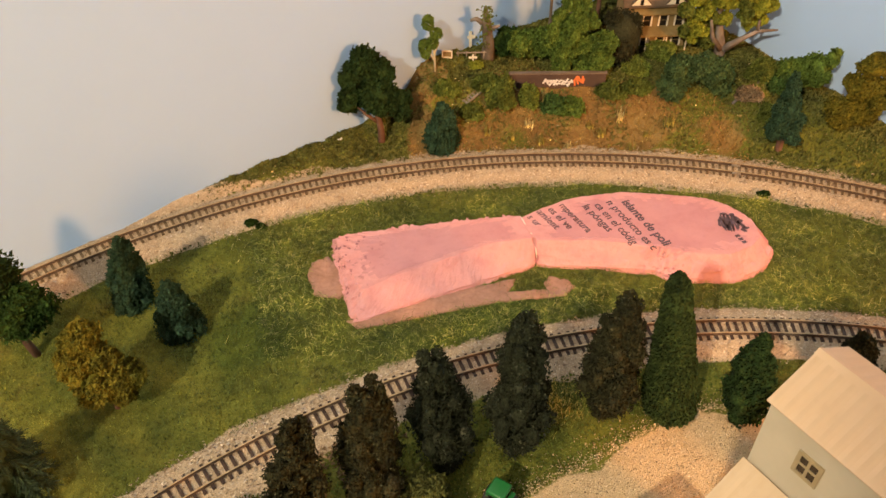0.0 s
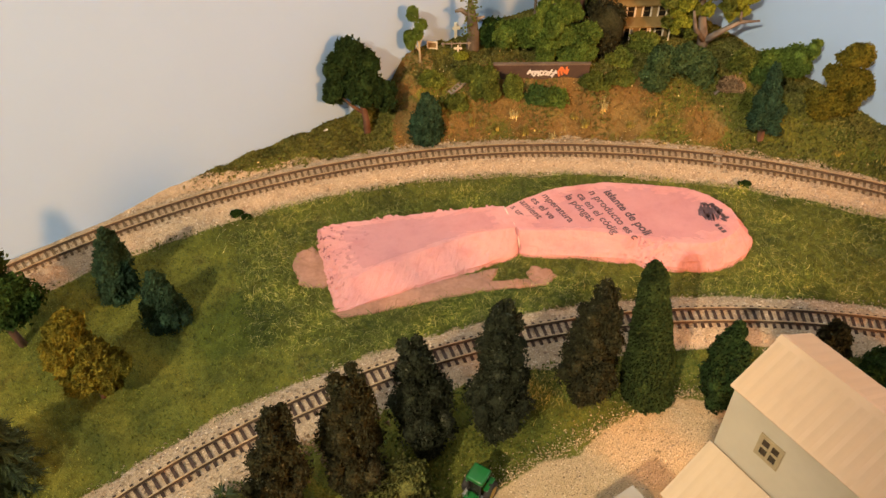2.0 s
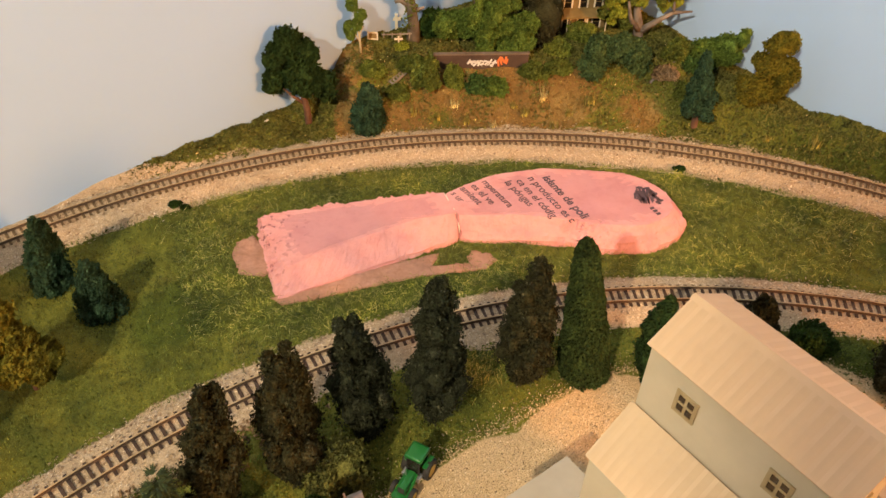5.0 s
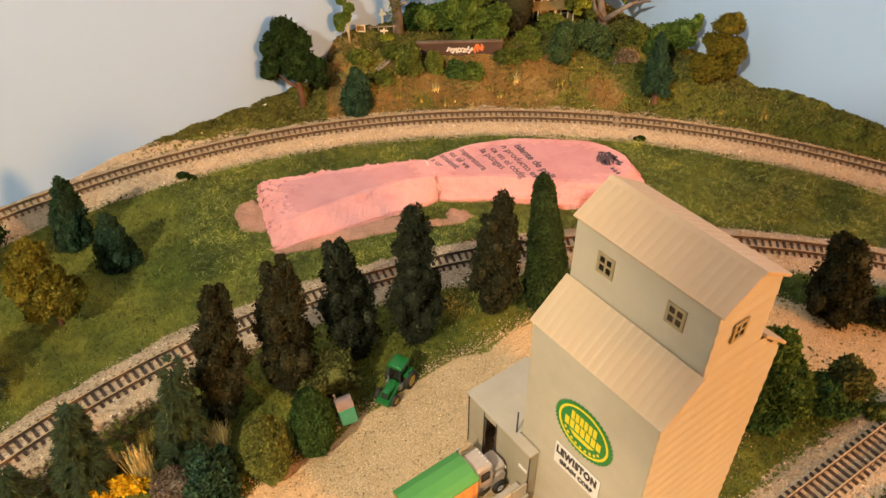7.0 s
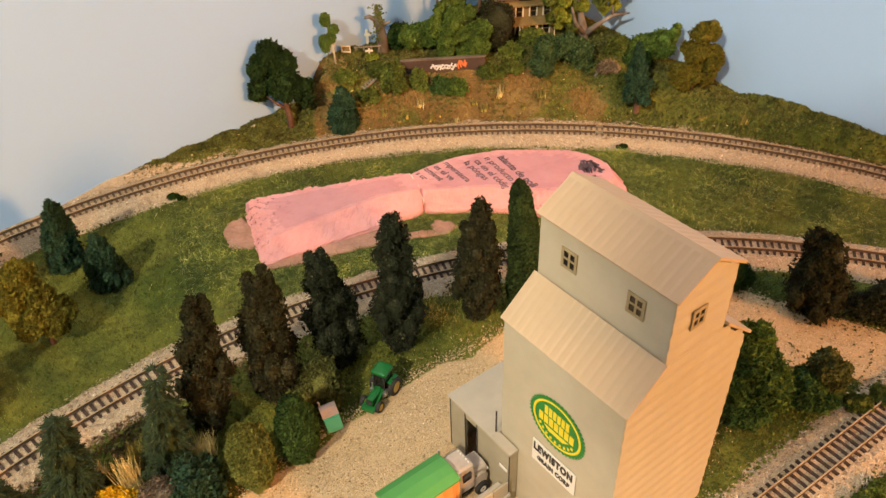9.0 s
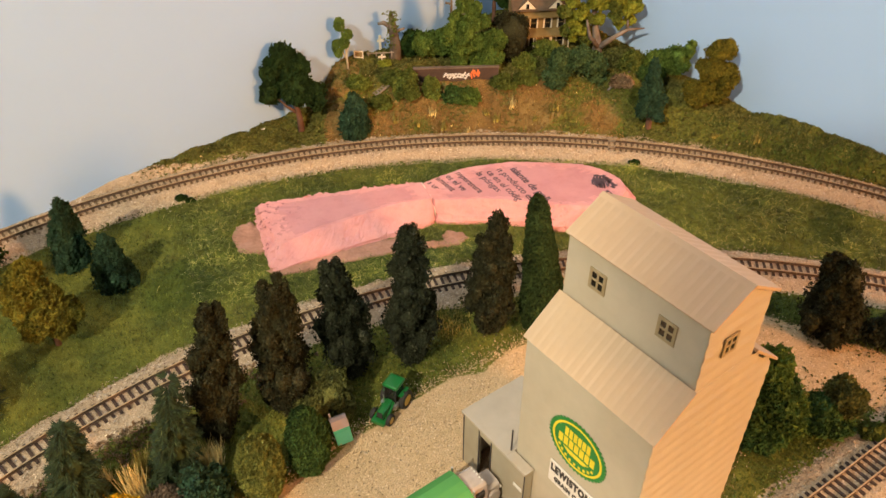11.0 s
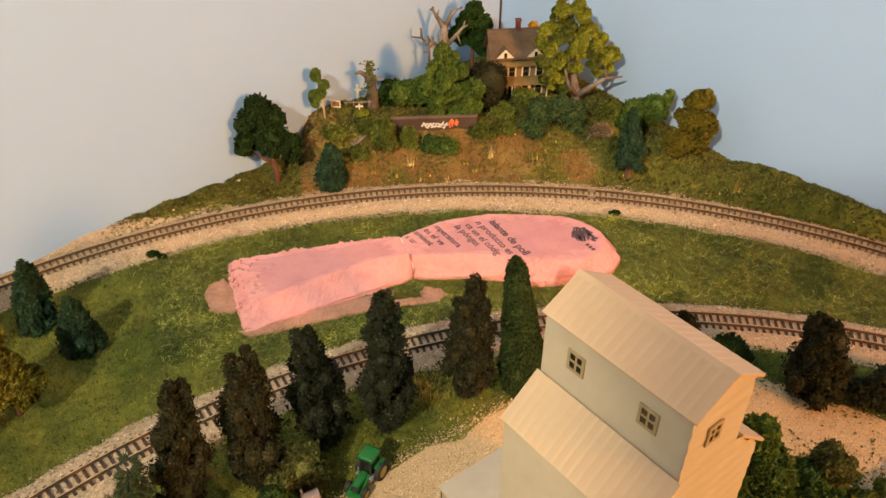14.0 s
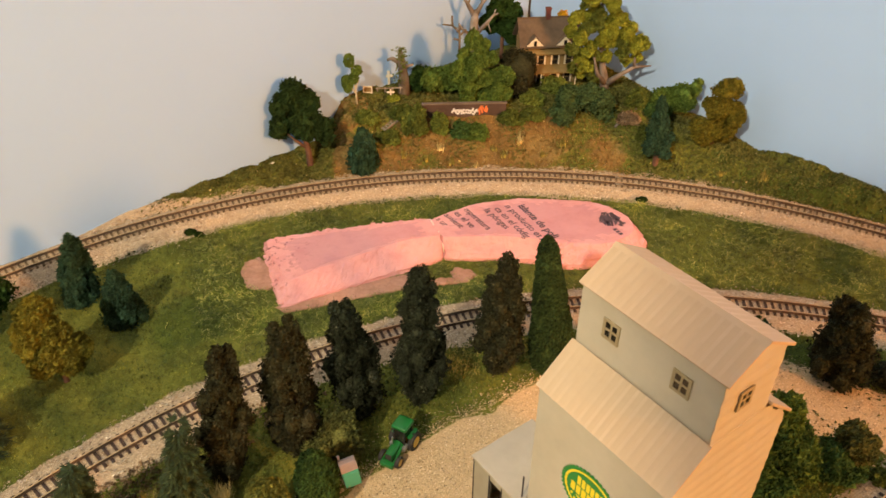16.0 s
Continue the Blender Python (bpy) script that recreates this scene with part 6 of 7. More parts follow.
blob_tree("bush", 0.0135, 0.1400, [(0, 0, 0.012, 0.0105, 0.010, 0.016), (-0.008, -0.004, 0.008, 0.008, 0.008, 0.010)], LEAF_MOSS_DARK, "olive and brown foam bush behind the portable toilet", "bush", n=1500, seed=65)
blob_tree("bush", -0.0330, 0.0880, [(0, 0, 0.012, 0.0125, 0.0115, 0.0145)], LEAF_TEAL, "dark blue-green foam bush at the lot edge", "bush", n=1700, seed=66)
blob_tree("bush", -0.0490, 0.0890, [(0, 0, 0.007, 0.0100, 0.008, 0.009)], LEAF_GREY, "dry grey-brown twig bush among weeds", "bush", n=1900, chip=0.0007, rough=0.5, seed=67, mass=0.3)
blob_tree("flower_bed", -0.0715, 0.0895, [(0, 0, 0.003, 0.0110, 0.006, 0.0055), (-0.010, -0.004, 0.002, 0.007, 0.005, 0.004)], LEAF_GOLD, "bright yellow flowering ground bush", "flowers", n=700, chip=0.0009, rough=0.5, seed=68, mass=0.5)
tuft("straw_tuft", -0.0645, 0.0970, 0.0190, 0.011, STRAW, "tall dry straw-coloured grass tuft", 340, 70)
tuft("straw_tuft", -0.0395, 0.1105, 0.0190, 0.009, STRAW, "small yellow grass tuft", 260, 71)
tuft("straw_tuft", -0.0345, 0.1125, 0.0165, 0.006, STRAW, "small pale yellow grass tuft", 260, 72)
tuft("grass_tuft", -0.0655, 0.1080, 0.0165, 0.007, TUFT, "small yellow-green grass tuft", 260, 73)
tuft("straw_tuft", -0.0800, 0.1040, 0.0120, 0.007, STRAW, "short dry straw-coloured grass tuft", 60, 74)

# hill
blob_tree("leafy_tree", -0.0405, 0.4098, [(-0.0055, 0.001, 0.0570, 0.0105, 0.009, 0.0090), (0.0045, 0.001, 0.0510, 0.0072, 0.007, 0.0078), (-0.0135, 0.001, 0.0460, 0.0090, 0.008, 0.0095), (-0.0175, -0.001, 0.0300, 0.0090, 0.008, 0.0085), (-0.0070, 0.003, 0.0400, 0.0100, 0.008, 0.0110), (0.0020, -0.004, 0.0355, 0.0108, 0.009, 0.0122), (0.0135, -0.001, 0.0290, 0.0085, 0.008, 0.0105)], LEAF_DEEP,
          "dark green broadleaf tree with reddish trunk beside the backdrop", trunk=([(0.001, 0, -0.003), (0.001, 0, 0.010), (-0.001, 0, 0.024), (-0.003, 0, 0.045)], [0.0027, 0.0022, 0.0018, 0.001]),
          limbs=(([(0.0, 0, 0.014), (-0.007, -0.001, 0.020), (-0.013, -0.001, 0.026)], [0.0013, 0.0010, 0.0006]), ([(0.0, 0, 0.018), (0.008, 0, 0.026)], [0.0012, 0.0007])), n=1500, chip=0.0014, rough=0.35, seed=80, mass=0.66)
solid_tree("cone_tree", 0.0015, 0.4045, 0.0340, 0.0125, fat_cone_profile, LEAF_TEAL, "dark blue-green foam conifer at the hill foot", n=4500, chip=0.0009, rough=0.34, seed=81, mass=0.7, knobs=60)
blob_tree("birch_tree", -0.0065, 0.4486, [(-0.0035, 0, 0.037, 0.0036, 0.003, 0.0050), (0.0015, 0, 0.029, 0.0042, 0.003, 0.0040), (-0.006, 0, 0.019, 0.0040, 0.003, 0.0070), (-0.001, 0, 0.023, 0.0040, 0.004, 0.0040)], LEAF_MID, "thin sparse birch tree with cream trunk on the hill",
          trunk=([(0.0005, 0, -0.002), (0, 0, 0.018), (-0.002, 0, 0.036)], [0.0008, 0.0007, 0.0004]), limbs=(([(0, 0, 0.010), (-0.003, -0.001, 0.017)], [0.0005, 0.0003]), ([(0, 0, 0.014), (0.003, -0.001, 0.022)], [0.0005, 0.0003])), bark=BIRCH_BARK, n=190, chip=0.0009, rough=0.15, seed=82, mass=0.05)
ob = thing("dead_tree", pose(0.0285, 0.4719, height(0.0285, 0.4719)), "broken grey dead tree stump covered in moss", "tree")
part("trunk", Build().tube([(0, 0, -0.003), (0.0005, 0, 0.012), (-0.001, 0, 0.026), (-0.002, 0, 0.037)], [0.0052, 0.0040, 0.0033, 0.0012], 9), DEAD_BARK, ob, "mossy grey-brown trunk", smooth=True)
part("limb", Build().tube([(-0.002, 0, 0.025), (-0.008, -0.001, 0.029), (-0.012, -0.001, 0.028)], [0.0020, 0.0016, 0.0010], 6), DEAD_BARK, ob, smooth=True)
part("limb", Build().tube([(0.002, 0, 0.022), (0.008, 0, 0.024)], [0.0015, 0.0008], 6), GREY_BARK, ob, smooth=True)
rng = fresh(83)
p = np.c_[rng.normal(-0.001, 0.0024, 160), rng.normal(-0.0025, 0.002, 160), rng.uniform(0.010, 0.039, 160)]
part("moss", raw_mesh("moss", *chips(rng, p, 0.0010 * rng.uniform(0.6, 1.4, 160)), LEAF_OLIVE), LEAF_OLIVE, ob)


def dead_oak(x, y, z, label):
    ob = thing("dead_tree", pose(x, y, z), label, "tree")
    part("trunk", Build().tube([(0, 0, -0.004), (0, 0, 0.022), (-0.001, 0, 0.040), (0.0, 0, 0.050)], [0.0062, 0.0050, 0.0036, 0.0026], 9), GREY_BARK, ob, smooth=True)
    for path, radii in (([(-0.0005, 0, 0.047), (-0.006, 0, 0.056), (-0.009, 0, 0.061), (-0.0095, 0, 0.064)], [0.0024, 0.0016, 0.0011, 0.0006]), ([(0.0005, 0, 0.048), (0.005, 0, 0.057), (0.009, -0.001, 0.062)], [0.0022, 0.0015, 0.0009]),
                        ([(0.002, 0, 0.033), (0.010, 0, 0.042), (0.015, 0, 0.048), (0.018, 0, 0.049)], [0.0022, 0.0015, 0.0010, 0.0005]), ([(0.010, 0, 0.042), (0.013, -0.001, 0.034)], [0.0010, 0.0004]),
                        ([(0.009, -0.001, 0.062), (0.013, -0.001, 0.063)], [0.0009, 0.0004]), ([(-0.002, 0, 0.030), (-0.010, 0, 0.036), (-0.013, 0, 0.041)], [0.0016, 0.0010, 0.0005]), ([(-0.009, 0, 0.061), (-0.012, 0, 0.062)], [0.0010, 0.0005]),
                        ([(0.015, 0, 0.048), (0.016, -0.001, 0.053)], [0.0008, 0.0004]), ([(-0.006, 0, 0.056), (-0.0045, -0.001, 0.062)], [0.0009, 0.0004]), ([(0.005, 0, 0.057), (0.004, 0, 0.064)], [0.0008, 0.0004]), ([(-0.010, 0, 0.036), (-0.015, 0.001, 0.037)], [0.0008, 0.0004])):
        part("limb", Build().tube(path, radii, 6), GREY_BARK, ob, smooth=True)
    rng = fresh(84)
    for x1, z1, r1 in ((-0.0095, 0.0635, 0.0012), (0.0130, 0.0630, 0.0010), (0.0180, 0.0490, 0.0010), (0.0, 0.0505, 0.0030), (-0.0130, 0.0405, 0.0010)):
        part("knot", raw_mesh("knot", *chips(rng, rng.normal(0, 0.35 * r1, (10, 3)) + np.array((x1, 0, z1)), r1 * rng.uniform(0.4, 0.8, 10)), DEAD_BARK), DEAD_BARK, ob, "dark brown broken end")
    return ob


dead_oak(0.0853, 0.5177, 0.0262, "large bleached bare oak with broken limbs")
ob = thing("bare_sapling", pose(0.0730, 0.5150, 0.0262), "thin grey bare sapling beside the dead oak", "tree")
part("trunk", Build().tube([(0, 0, -0.003), (0, 0, 0.030), (-0.0005, 0, 0.040)], [0.0012, 0.0010, 0.0007], 6), DEAD_BARK, ob)
for path in ([(0, 0, 0.034), (-0.006, 0, 0.040), (-0.014, 0, 0.041)], [(-0.006, 0, 0.040), (-0.0065, 0, 0.048)], [(0, 0, 0.032), (0.005, 0, 0.037)], [(0, 0, 0.028), (-0.005, 0, 0.029)]):
    part("limb", Build().tube(path, [0.0010, 0.0008, 0.0006][:len(path)], 5), DEAD_BARK, ob)
blob_tree("pine_tree", 0.1090, 0.5330, [(0.001, 0, 0.057, 0.0065, 0.006, 0.0065), (-0.005, 0, 0.047, 0.0085, 0.008, 0.0075), (0.007, 0, 0.045, 0.0080, 0.008, 0.0075), (-0.010, 0, 0.035, 0.0095, 0.009, 0.0085), (0.005, -0.002, 0.034, 0.0095, 0.009, 0.0085), (0.011, 0, 0.026, 0.0085, 0.008, 0.0080)], LEAF_GREEN, "dark green foam tree behind the house",
          trunk=([(0, 0, -0.003), (0, 0, 0.03)], [0.002, 0.0015]), n=900, chip=0.0014, rough=0.45, seed=85)
solid_tree("cone_tree", 0.1600, 0.5460, 0.0440, 0.0100, cone_profile, LEAF_GOLDEN, "golden yellow foam tree behind the house roof", n=3000, chip=0.0010, rough=0.3, seed=130, mass=0.6, knobs=40)
blob_tree("leafy_bush", 0.0864, 0.4562, sprigs([(-0.001, 0.001, 0.047, 0.0080, 0.008, 0.0080), (-0.006, 0, 0.037, 0.0085, 0.008, 0.0080), (0.006, 0, 0.035, 0.0085, 0.008, 0.0080), (-0.013, 0, 0.023, 0.0095, 0.009, 0.0090), (0.001, -0.003, 0.024, 0.0090, 0.008, 0.0085), (0.014, 0, 0.021, 0.0095, 0.009, 0.0095), (-0.006, -0.004, 0.012, 0.0105, 0.009, 0.0095), (0.011, -0.003, 0.010, 0.0110, 0.009, 0.0095)], 9, 2, 0.72, 0.5), LEAF_MID, "tall bright green foam shrub on the hill", "bush",
          n=1100, chip=0.0014, rough=0.42, seed=86)
blob_tree("leafy_bush", 0.0570, 0.4700, [(-0.004, 0, 0.013, 0.0110, 0.010, 0.010), (0.010, 0, 0.014, 0.0100, 0.009, 0.010)], LEAF_MID, "bright green foam shrub on the hill", "bush", n=900, chip=0.0014, rough=0.42, seed=87)
blob_tree("leafy_bush", 0.0430, 0.4780, [(0, 0, 0.010, 0.0100, 0.009, 0.009)], LEAF_GREEN, "dark green foam shrub on the hill", "bush", n=900, chip=0.0014, rough=0.42, seed=88)
blob_tree("round_tree", 0.1170, 0.4690, [(0, 0, 0.0185, 0.0160, 0.015, 0.0195)], LEAF_BLACK, "round brown-black foam tree before the house", n=4200, chip=0.0010, rough=0.3, seed=89, mass=0.85)
blob_tree("leafy_tree", 0.1893, 0.4831, sprigs([(-0.0134, 0, 0.079, 0.0095, 0.0086, 0.0092), (-0.0196, 0, 0.064, 0.0086, 0.0077, 0.0084), (-0.0041, -0.002, 0.063, 0.0103, 0.0086, 0.0092), (-0.0144, -0.002, 0.047, 0.009, 0.0086, 0.008), (0.0052, -0.002, 0.05, 0.0112, 0.0086, 0.0101), (0.0155, 0, 0.042, 0.0103, 0.0086, 0.0101), (0.0021, -0.004, 0.034, 0.0095, 0.0077, 0.0084), (-0.0175, -0.003, 0.031, 0.0077, 0.0069, 0.0076), (0.0175, 0, 0.028, 0.0077, 0.0069, 0.0076), (-0.0165, -0.004, 0.015, 0.0069, 0.006, 0.0067), (-0.0265, -0.004, 0.0530, 0.0085, 0.007, 0.0085), (-0.0255, -0.006, 0.0385, 0.0080, 0.007, 0.0080), (-0.0120, -0.001, 0.0560, 0.0085, 0.008, 0.0085), (-0.0250, -0.007, 0.0235, 0.0060, 0.006, 0.0070)], 7, 3, 0.54, 0.78),
          LEAF_YELLOW, "large golden-green broadleaf tree with bleached branches beside the house", trunk=([(0, 0, -0.003), (-0.001, 0, 0.008), (-0.004, 0, 0.020), (-0.008, 0.002, 0.046), (-0.010, 0.002, 0.075)], [0.0040, 0.0036, 0.0026, 0.0018, 0.001]),
          limbs=(([(0.001, -0.002, 0.006), (0.010, -0.004, 0.014), (0.020, -0.005, 0.021), (0.033, -0.005, 0.022)], [0.0028, 0.0019, 0.0014, 0.0006]), ([(0.020, -0.005, 0.021), (0.019, -0.006, 0.029)], [0.0012, 0.0007]), ([(-0.001, -0.002, 0.006), (-0.009, -0.006, 0.016), (-0.013, -0.008, 0.030)], [0.0024, 0.0016, 0.0008])),
          bark=GREY_BARK, n=850, chip=0.0014, rough=0.45, seed=90, leaves=(LEAF_YELLOW, LEAF_YELLOW, LEAF_YELLOW, LEAF_OLIVE))
blob_tree("leafy_bush", 0.1640, 0.4400, [(-0.010, 0, 0.017, 0.0100, 0.010, 0.0105), (0.003, 0, 0.019, 0.0095, 0.010, 0.0100), (0.014, 0, 0.015, 0.0100, 0.010, 0.0100), (-0.013, -0.003, 0.006, 0.010, 0.009, 0.008), (0.018, 0.002, 0.007, 0.009, 0.008, 0.008)], LEAF_GREEN, "wide dark grey-green foam shrub on the hill edge", "bush", n=1100, chip=0.0013, rough=0.42, seed=91, leaves=(LEAF_SAGE,))
for i, (x, y, r, h, leaf, text) in enumerate(((0.0385, 0.4290, 0.0092, 0.0240, LEAF_OLIVE, "olive green foam shrub before the retaining wall"), (0.0290, 0.4380, 0.0085, 0.0110, LEAF_OLIVE, "olive green foam shrub on the slope"), (0.0575, 0.4320, 0.0060, 0.0165, LEAF_LIGHT, "light yellow-green foam shrub before the retaining wall"),
                                              (0.0735, 0.4310, 0.0082, 0.0120, LEAF_FRESH, "small green foam shrub before the retaining wall"), (0.0850, 0.4300, 0.0080, 0.0120, LEAF_MID, "small green foam shrub before the retaining wall"), (0.1120, 0.4400, 0.0090, 0.0085, LEAF_OLIVE, "low olive foam shrub on the hill edge"),
                                              (0.1280, 0.4420, 0.0085, 0.0080, LEAF_OLIVE, "low olive foam shrub on the hill edge"), (0.0022, 0.4330, 0.0085, 0.0090, LEAF_LIGHT, "low olive foam shrub on the hill shoulder"),
                                              (0.1470, 0.4750, 0.0100, 0.0130, LEAF_LIGHT, "yellow-green shrub before the house porch"), (0.1280, 0.4560, 0.0090, 0.0100, LEAF_LIGHT, "low yellow-green weeds before the house"), (0.2095, 0.4500, 0.0095, 0.0165, LEAF_OLIVE, "olive foam shrub on the hill edge"),
                                              (0.2000, 0.4350, 0.0080, 0.0090, LEAF_RUST, "rusty brown foam shrub on the slope"), (0.2230, 0.4420, 0.0095, 0.0150, LEAF_FRESH, "low green foam shrub on the hill edge"), (0.2130, 0.4230, 0.0075, 0.0110, LEAF_OLIVE, "small olive shrub on the slope"), (0.0200, 0.4230, 0.0070, 0.0100, LEAF_OLIVE, "small olive shrub on the slope"))):
    blob_tree("shrub", x, y, [(0, 0, h * 0.52, r, r * 0.9, h * 0.5), (r * 0.5, -r * 0.2, h * 0.3, r * 0.6, r * 0.6, h * 0.34), (-r * 0.5, r * 0.1, h * 0.32, r * 0.6, r * 0.6, h * 0.36)], leaf, text, "bush", n=480, chip=0.0013, rough=0.45, seed=100 + i)
blob_tree("shrub", 0.0195, 0.4600, [(0.002, -0.002, 0.002, 0.0046, 0.004, 0.0032)], LEAF_YELLOW, "golden yellow flowering shrub below a cross", "flowers", n=300, chip=0.0012, rough=0.4, seed=120)
blob_tree("leafy_bush", 0.2370, 0.4470, [(-0.009, 0, 0.015, 0.0115, 0.010, 0.0115), (0.005, 0, 0.018, 0.0105, 0.009, 0.0105), (0.013, 0, 0.027, 0.0050, 0.005, 0.0055)], LEAF_MID, "bright green foam shrub on the hill edge", "bush", n=900, chip=0.0014, rough=0.42, seed=121)
solid_tree("cedar_tree", 0.2181, 0.4080, 0.0430, 0.0128, lambda q: np.clip(0.78 + 3 * q, 0, 1) * (1.0 - 0.86 * q) * (0.72 + 0.28 * ((1 - q) * 4.2 % 1.0)), LEAF_TEAL, "dark blue-green tiered cedar with short trunk at the hill foot", lean=(-0.004, 0), n=6200, chip=0.0009, rough=0.3, seed=122, mass=0.55, knobs=75, trunk=0.16, clear=0.0115)
blob_tree("leafy_tree", 0.2570, 0.4118, [(0.004, 0, 0.0440, 0.0105, 0.009, 0.0085), (-0.002, -0.001, 0.0300, 0.0110, 0.010, 0.0080), (0.011, 0, 0.0250, 0.0085, 0.009, 0.0100), (-0.007, -0.003, 0.0150, 0.0110, 0.010, 0.0100), (0.009, 0, 0.0115, 0.0085, 0.008, 0.0080)], LEAF_BROWN, "lobed golden-brown foam tree beside the backdrop",
          trunk=([(0, 0, -0.003), (0, 0, 0.03)], [0.0022, 0.0015]), n=1500, chip=0.0011, rough=0.26, seed=123, mass=0.72)

for x, y, r, text in ((0.1990, 0.3650, 0.0036, "small dark green moss clump on the ballast edge"), (-0.1070, 0.3220, 0.0034, "small dark green moss clump on the ballast edge"), (-0.1000, 0.3190, 0.0022, "tiny dark green moss clump on the ballast edge")):
    blob_tree("moss_clump", x, y, [(0, 0, 0.0008, r, r * 0.8, 0.0024), (r * 0.8, r * 0.3, 0.0006, r * 0.6, r * 0.5, 0.0017)], LEAF_GREEN, text, "moss", n=420, chip=0.0010, rough=0.4, seed=140 + int(1000 * r))
ob = thing("fallen_branch", pose(0.1900, 0.4330, float(surface_height(0.1900, 0.4330)), 0, 0, 24), "bleached fallen branch lying on the slope", "branch")
part("stem", Build().tube([(0, 0, 0.0005), (0.008, 0.002, 0.0050), (0.017, 0.003, 0.0085), (0.024, 0.004, 0.0125)], [0.0010, 0.0012, 0.0009, 0.0004], 6), GREY_BARK, ob, smooth=True)
part("twig", Build().tube([(0.013, 0.0025, 0.0068), (0.018, 0.001, 0.0060), (0.022, 0.0, 0.0068)], [0.0006, 0.0005, 0.0003], 5), GREY_BARK, ob, smooth=True)
scrap = Build().box(-0.0014, -0.0006, 0.0, 0.0014, 0.0006, 0.0005)
ob = new("paper_scrap", scrap.mesh("paper_scrap", SIGN_WHITE, bevel=0.0001))
ob.matrix_basis = pose(-0.0660, 0.4030, float(surface_height(-0.0660, 0.4030)) + 0.0004, 8, -10, 35)
tagged(ob, "tiny white scrap lying on the mossy edge", "scrap")

# ---- ground cover ----


def scatter(rng, n, box):
    return rng.uniform(box[0], box[1], n), rng.uniform(box[2], box[3], n)


def blades(name, x, y, length, width, mat, label, rng, spread_angle=0.9):
    n = len(x)
    z = surface_height(x, y) + 0.0002
    a, t = rng.uniform(0, 2 * np.pi, n), np.abs(rng.normal(0, spread_angle, n)).clip(0, 1.45)
    root = np.c_[x, y, z]
    tip = root + np.c_[np.cos(a) * np.sin(t), np.sin(a) * np.sin(t), np.cos(t)] * (length * rng.uniform(0.5, 1.2, n))[:, None]
    side = np.c_[-np.sin(a), np.cos(a), np.zeros(n)] * width
    v = np.stack([root - side, root + side, tip], 1).reshape(-1, 3)
    ob = new(name, raw_mesh(name, v, np.arange(3 * n).reshape(-1, 3), mat))
    return tagged(ob, label, "grass", kind="stuff")


def fibres(name, x, y, length, width, mat, label, rng):
    """Curly strands of long grass, mostly lying down."""
    n = len(x)
    a, bend = rng.uniform(0, 2 * np.pi, n), rng.normal(0, 0.55, n)
    ln = length * rng.uniform(0.4, 1.25, n) / 3
    up = rng.uniform(0.1, 1.0, n)
    p = [np.c_[x, y, surface_height(x, y) + 0.0002]]
    head = []
    for i in range(3):
        t = a + bend * (i + 0.5)
        head.append(t)
        q = p[-1] + np.c_[np.cos(t) * ln, np.sin(t) * ln, ln * (up * (0.95 - 0.75 * i))]
        p.append(q)
    rows = []
    for i in range(4):
        t = head[min(i, 2)]
        side = np.c_[-np.sin(t), np.cos(t), np.zeros(n)] * width * (1.0, 1.0, 0.8, 0.3)[i]
        rows += [p[i] - side, p[i] + side]
    v = np.stack(rows, 1).reshape(-1, 3)
    f = np.array([(0, 1, 3), (0, 3, 2), (2, 3, 5), (2, 5, 4), (4, 5, 7), (4, 7, 6)])[None] + 8 * np.arange(n)[:, None, None]
    ob = new(name, raw_mesh(name, v, f.reshape(-1, 3), mat))
    return tagged(ob, label, "grass", kind="stuff")


rng = fresh(200)
x, y = scatter(rng, 185000, (-0.19, 0.45, 0.17, 0.40))
db, df, dt = offsets(x, y)
foam = np.maximum(inside(x, y, LEFT_FOOT), inside(x, y, RIGHT_FOOT))
bald = np.max([inside(x, y, q) for q in PATCHES], axis=0)
thick = lumps(x, y, 30.0, 12.0)
ok = (db < -0.023) & (df > 0.017) & (foam < 0.001) & ((x < 0.19) | (dark_turf(x, y) < rng.uniform(0.1, 1.3, len(x)))) & (bald < 0.0015 * rng.uniform(-1, 1, len(x))) & ((foam > -0.045) | (x > 0.19) | (rng.uniform(0, 1, len(x)) < 0.05 * step(0.03, 0.0, -0.045 - foam))) & (thick > -0.22 + 0.55 * rng.uniform(-1, 1, len(x)))
fibres("static_grass", x[ok], y[ok], 0.0056, 0.00009, BLADES, "long curly yellow-green static grass round the foam", rng)
x, y = scatter(rng, 190000, (-0.27, 0.45, 0.06, 0.40))
db, df, dt = offsets(x, y)
lot = inside(x, y, LOT)
bald = np.max([inside(x, y, q) for q in PATCHES], axis=0)
ok = (db < -0.021) & (bald < 0) & ((df > 0.015) | ((df < -0.017) & (lot < -0.002) & (np.abs(dt) > 0.016)))
# darker blades, which also carry the painted shade beside the gravel
darkened = dark_turf(x, y) > rng.uniform(0.1, 0.9, len(x))
blades("fine_turf", x[ok & ~darkened], y[ok & ~darkened], 0.0016, 0.00024, TURF, "short green turf on the slopes", rng, 0.7)
blades("dark_turf", x[ok & darkened], y[ok & darkened], 0.0016, 0.00024, TURF_DARK_SHADE, "short dark green turf beside the foam, as painted shade beside the gravel", rng, 0.7)


def crumbs(name, x, y, size, mat, label, rng, lift=0.0003, loose=False, flat=1.0):
    p = np.c_[x, y, surface_height(x, y) + lift]
    ob = new(name, raw_mesh(name, *(flakes if loose else chips)(rng, p, size * rng.uniform(0.5, 1.4, len(p)), flat), mat))
    return tagged(ob, label, name.split("_")[-1], kind="stuff")


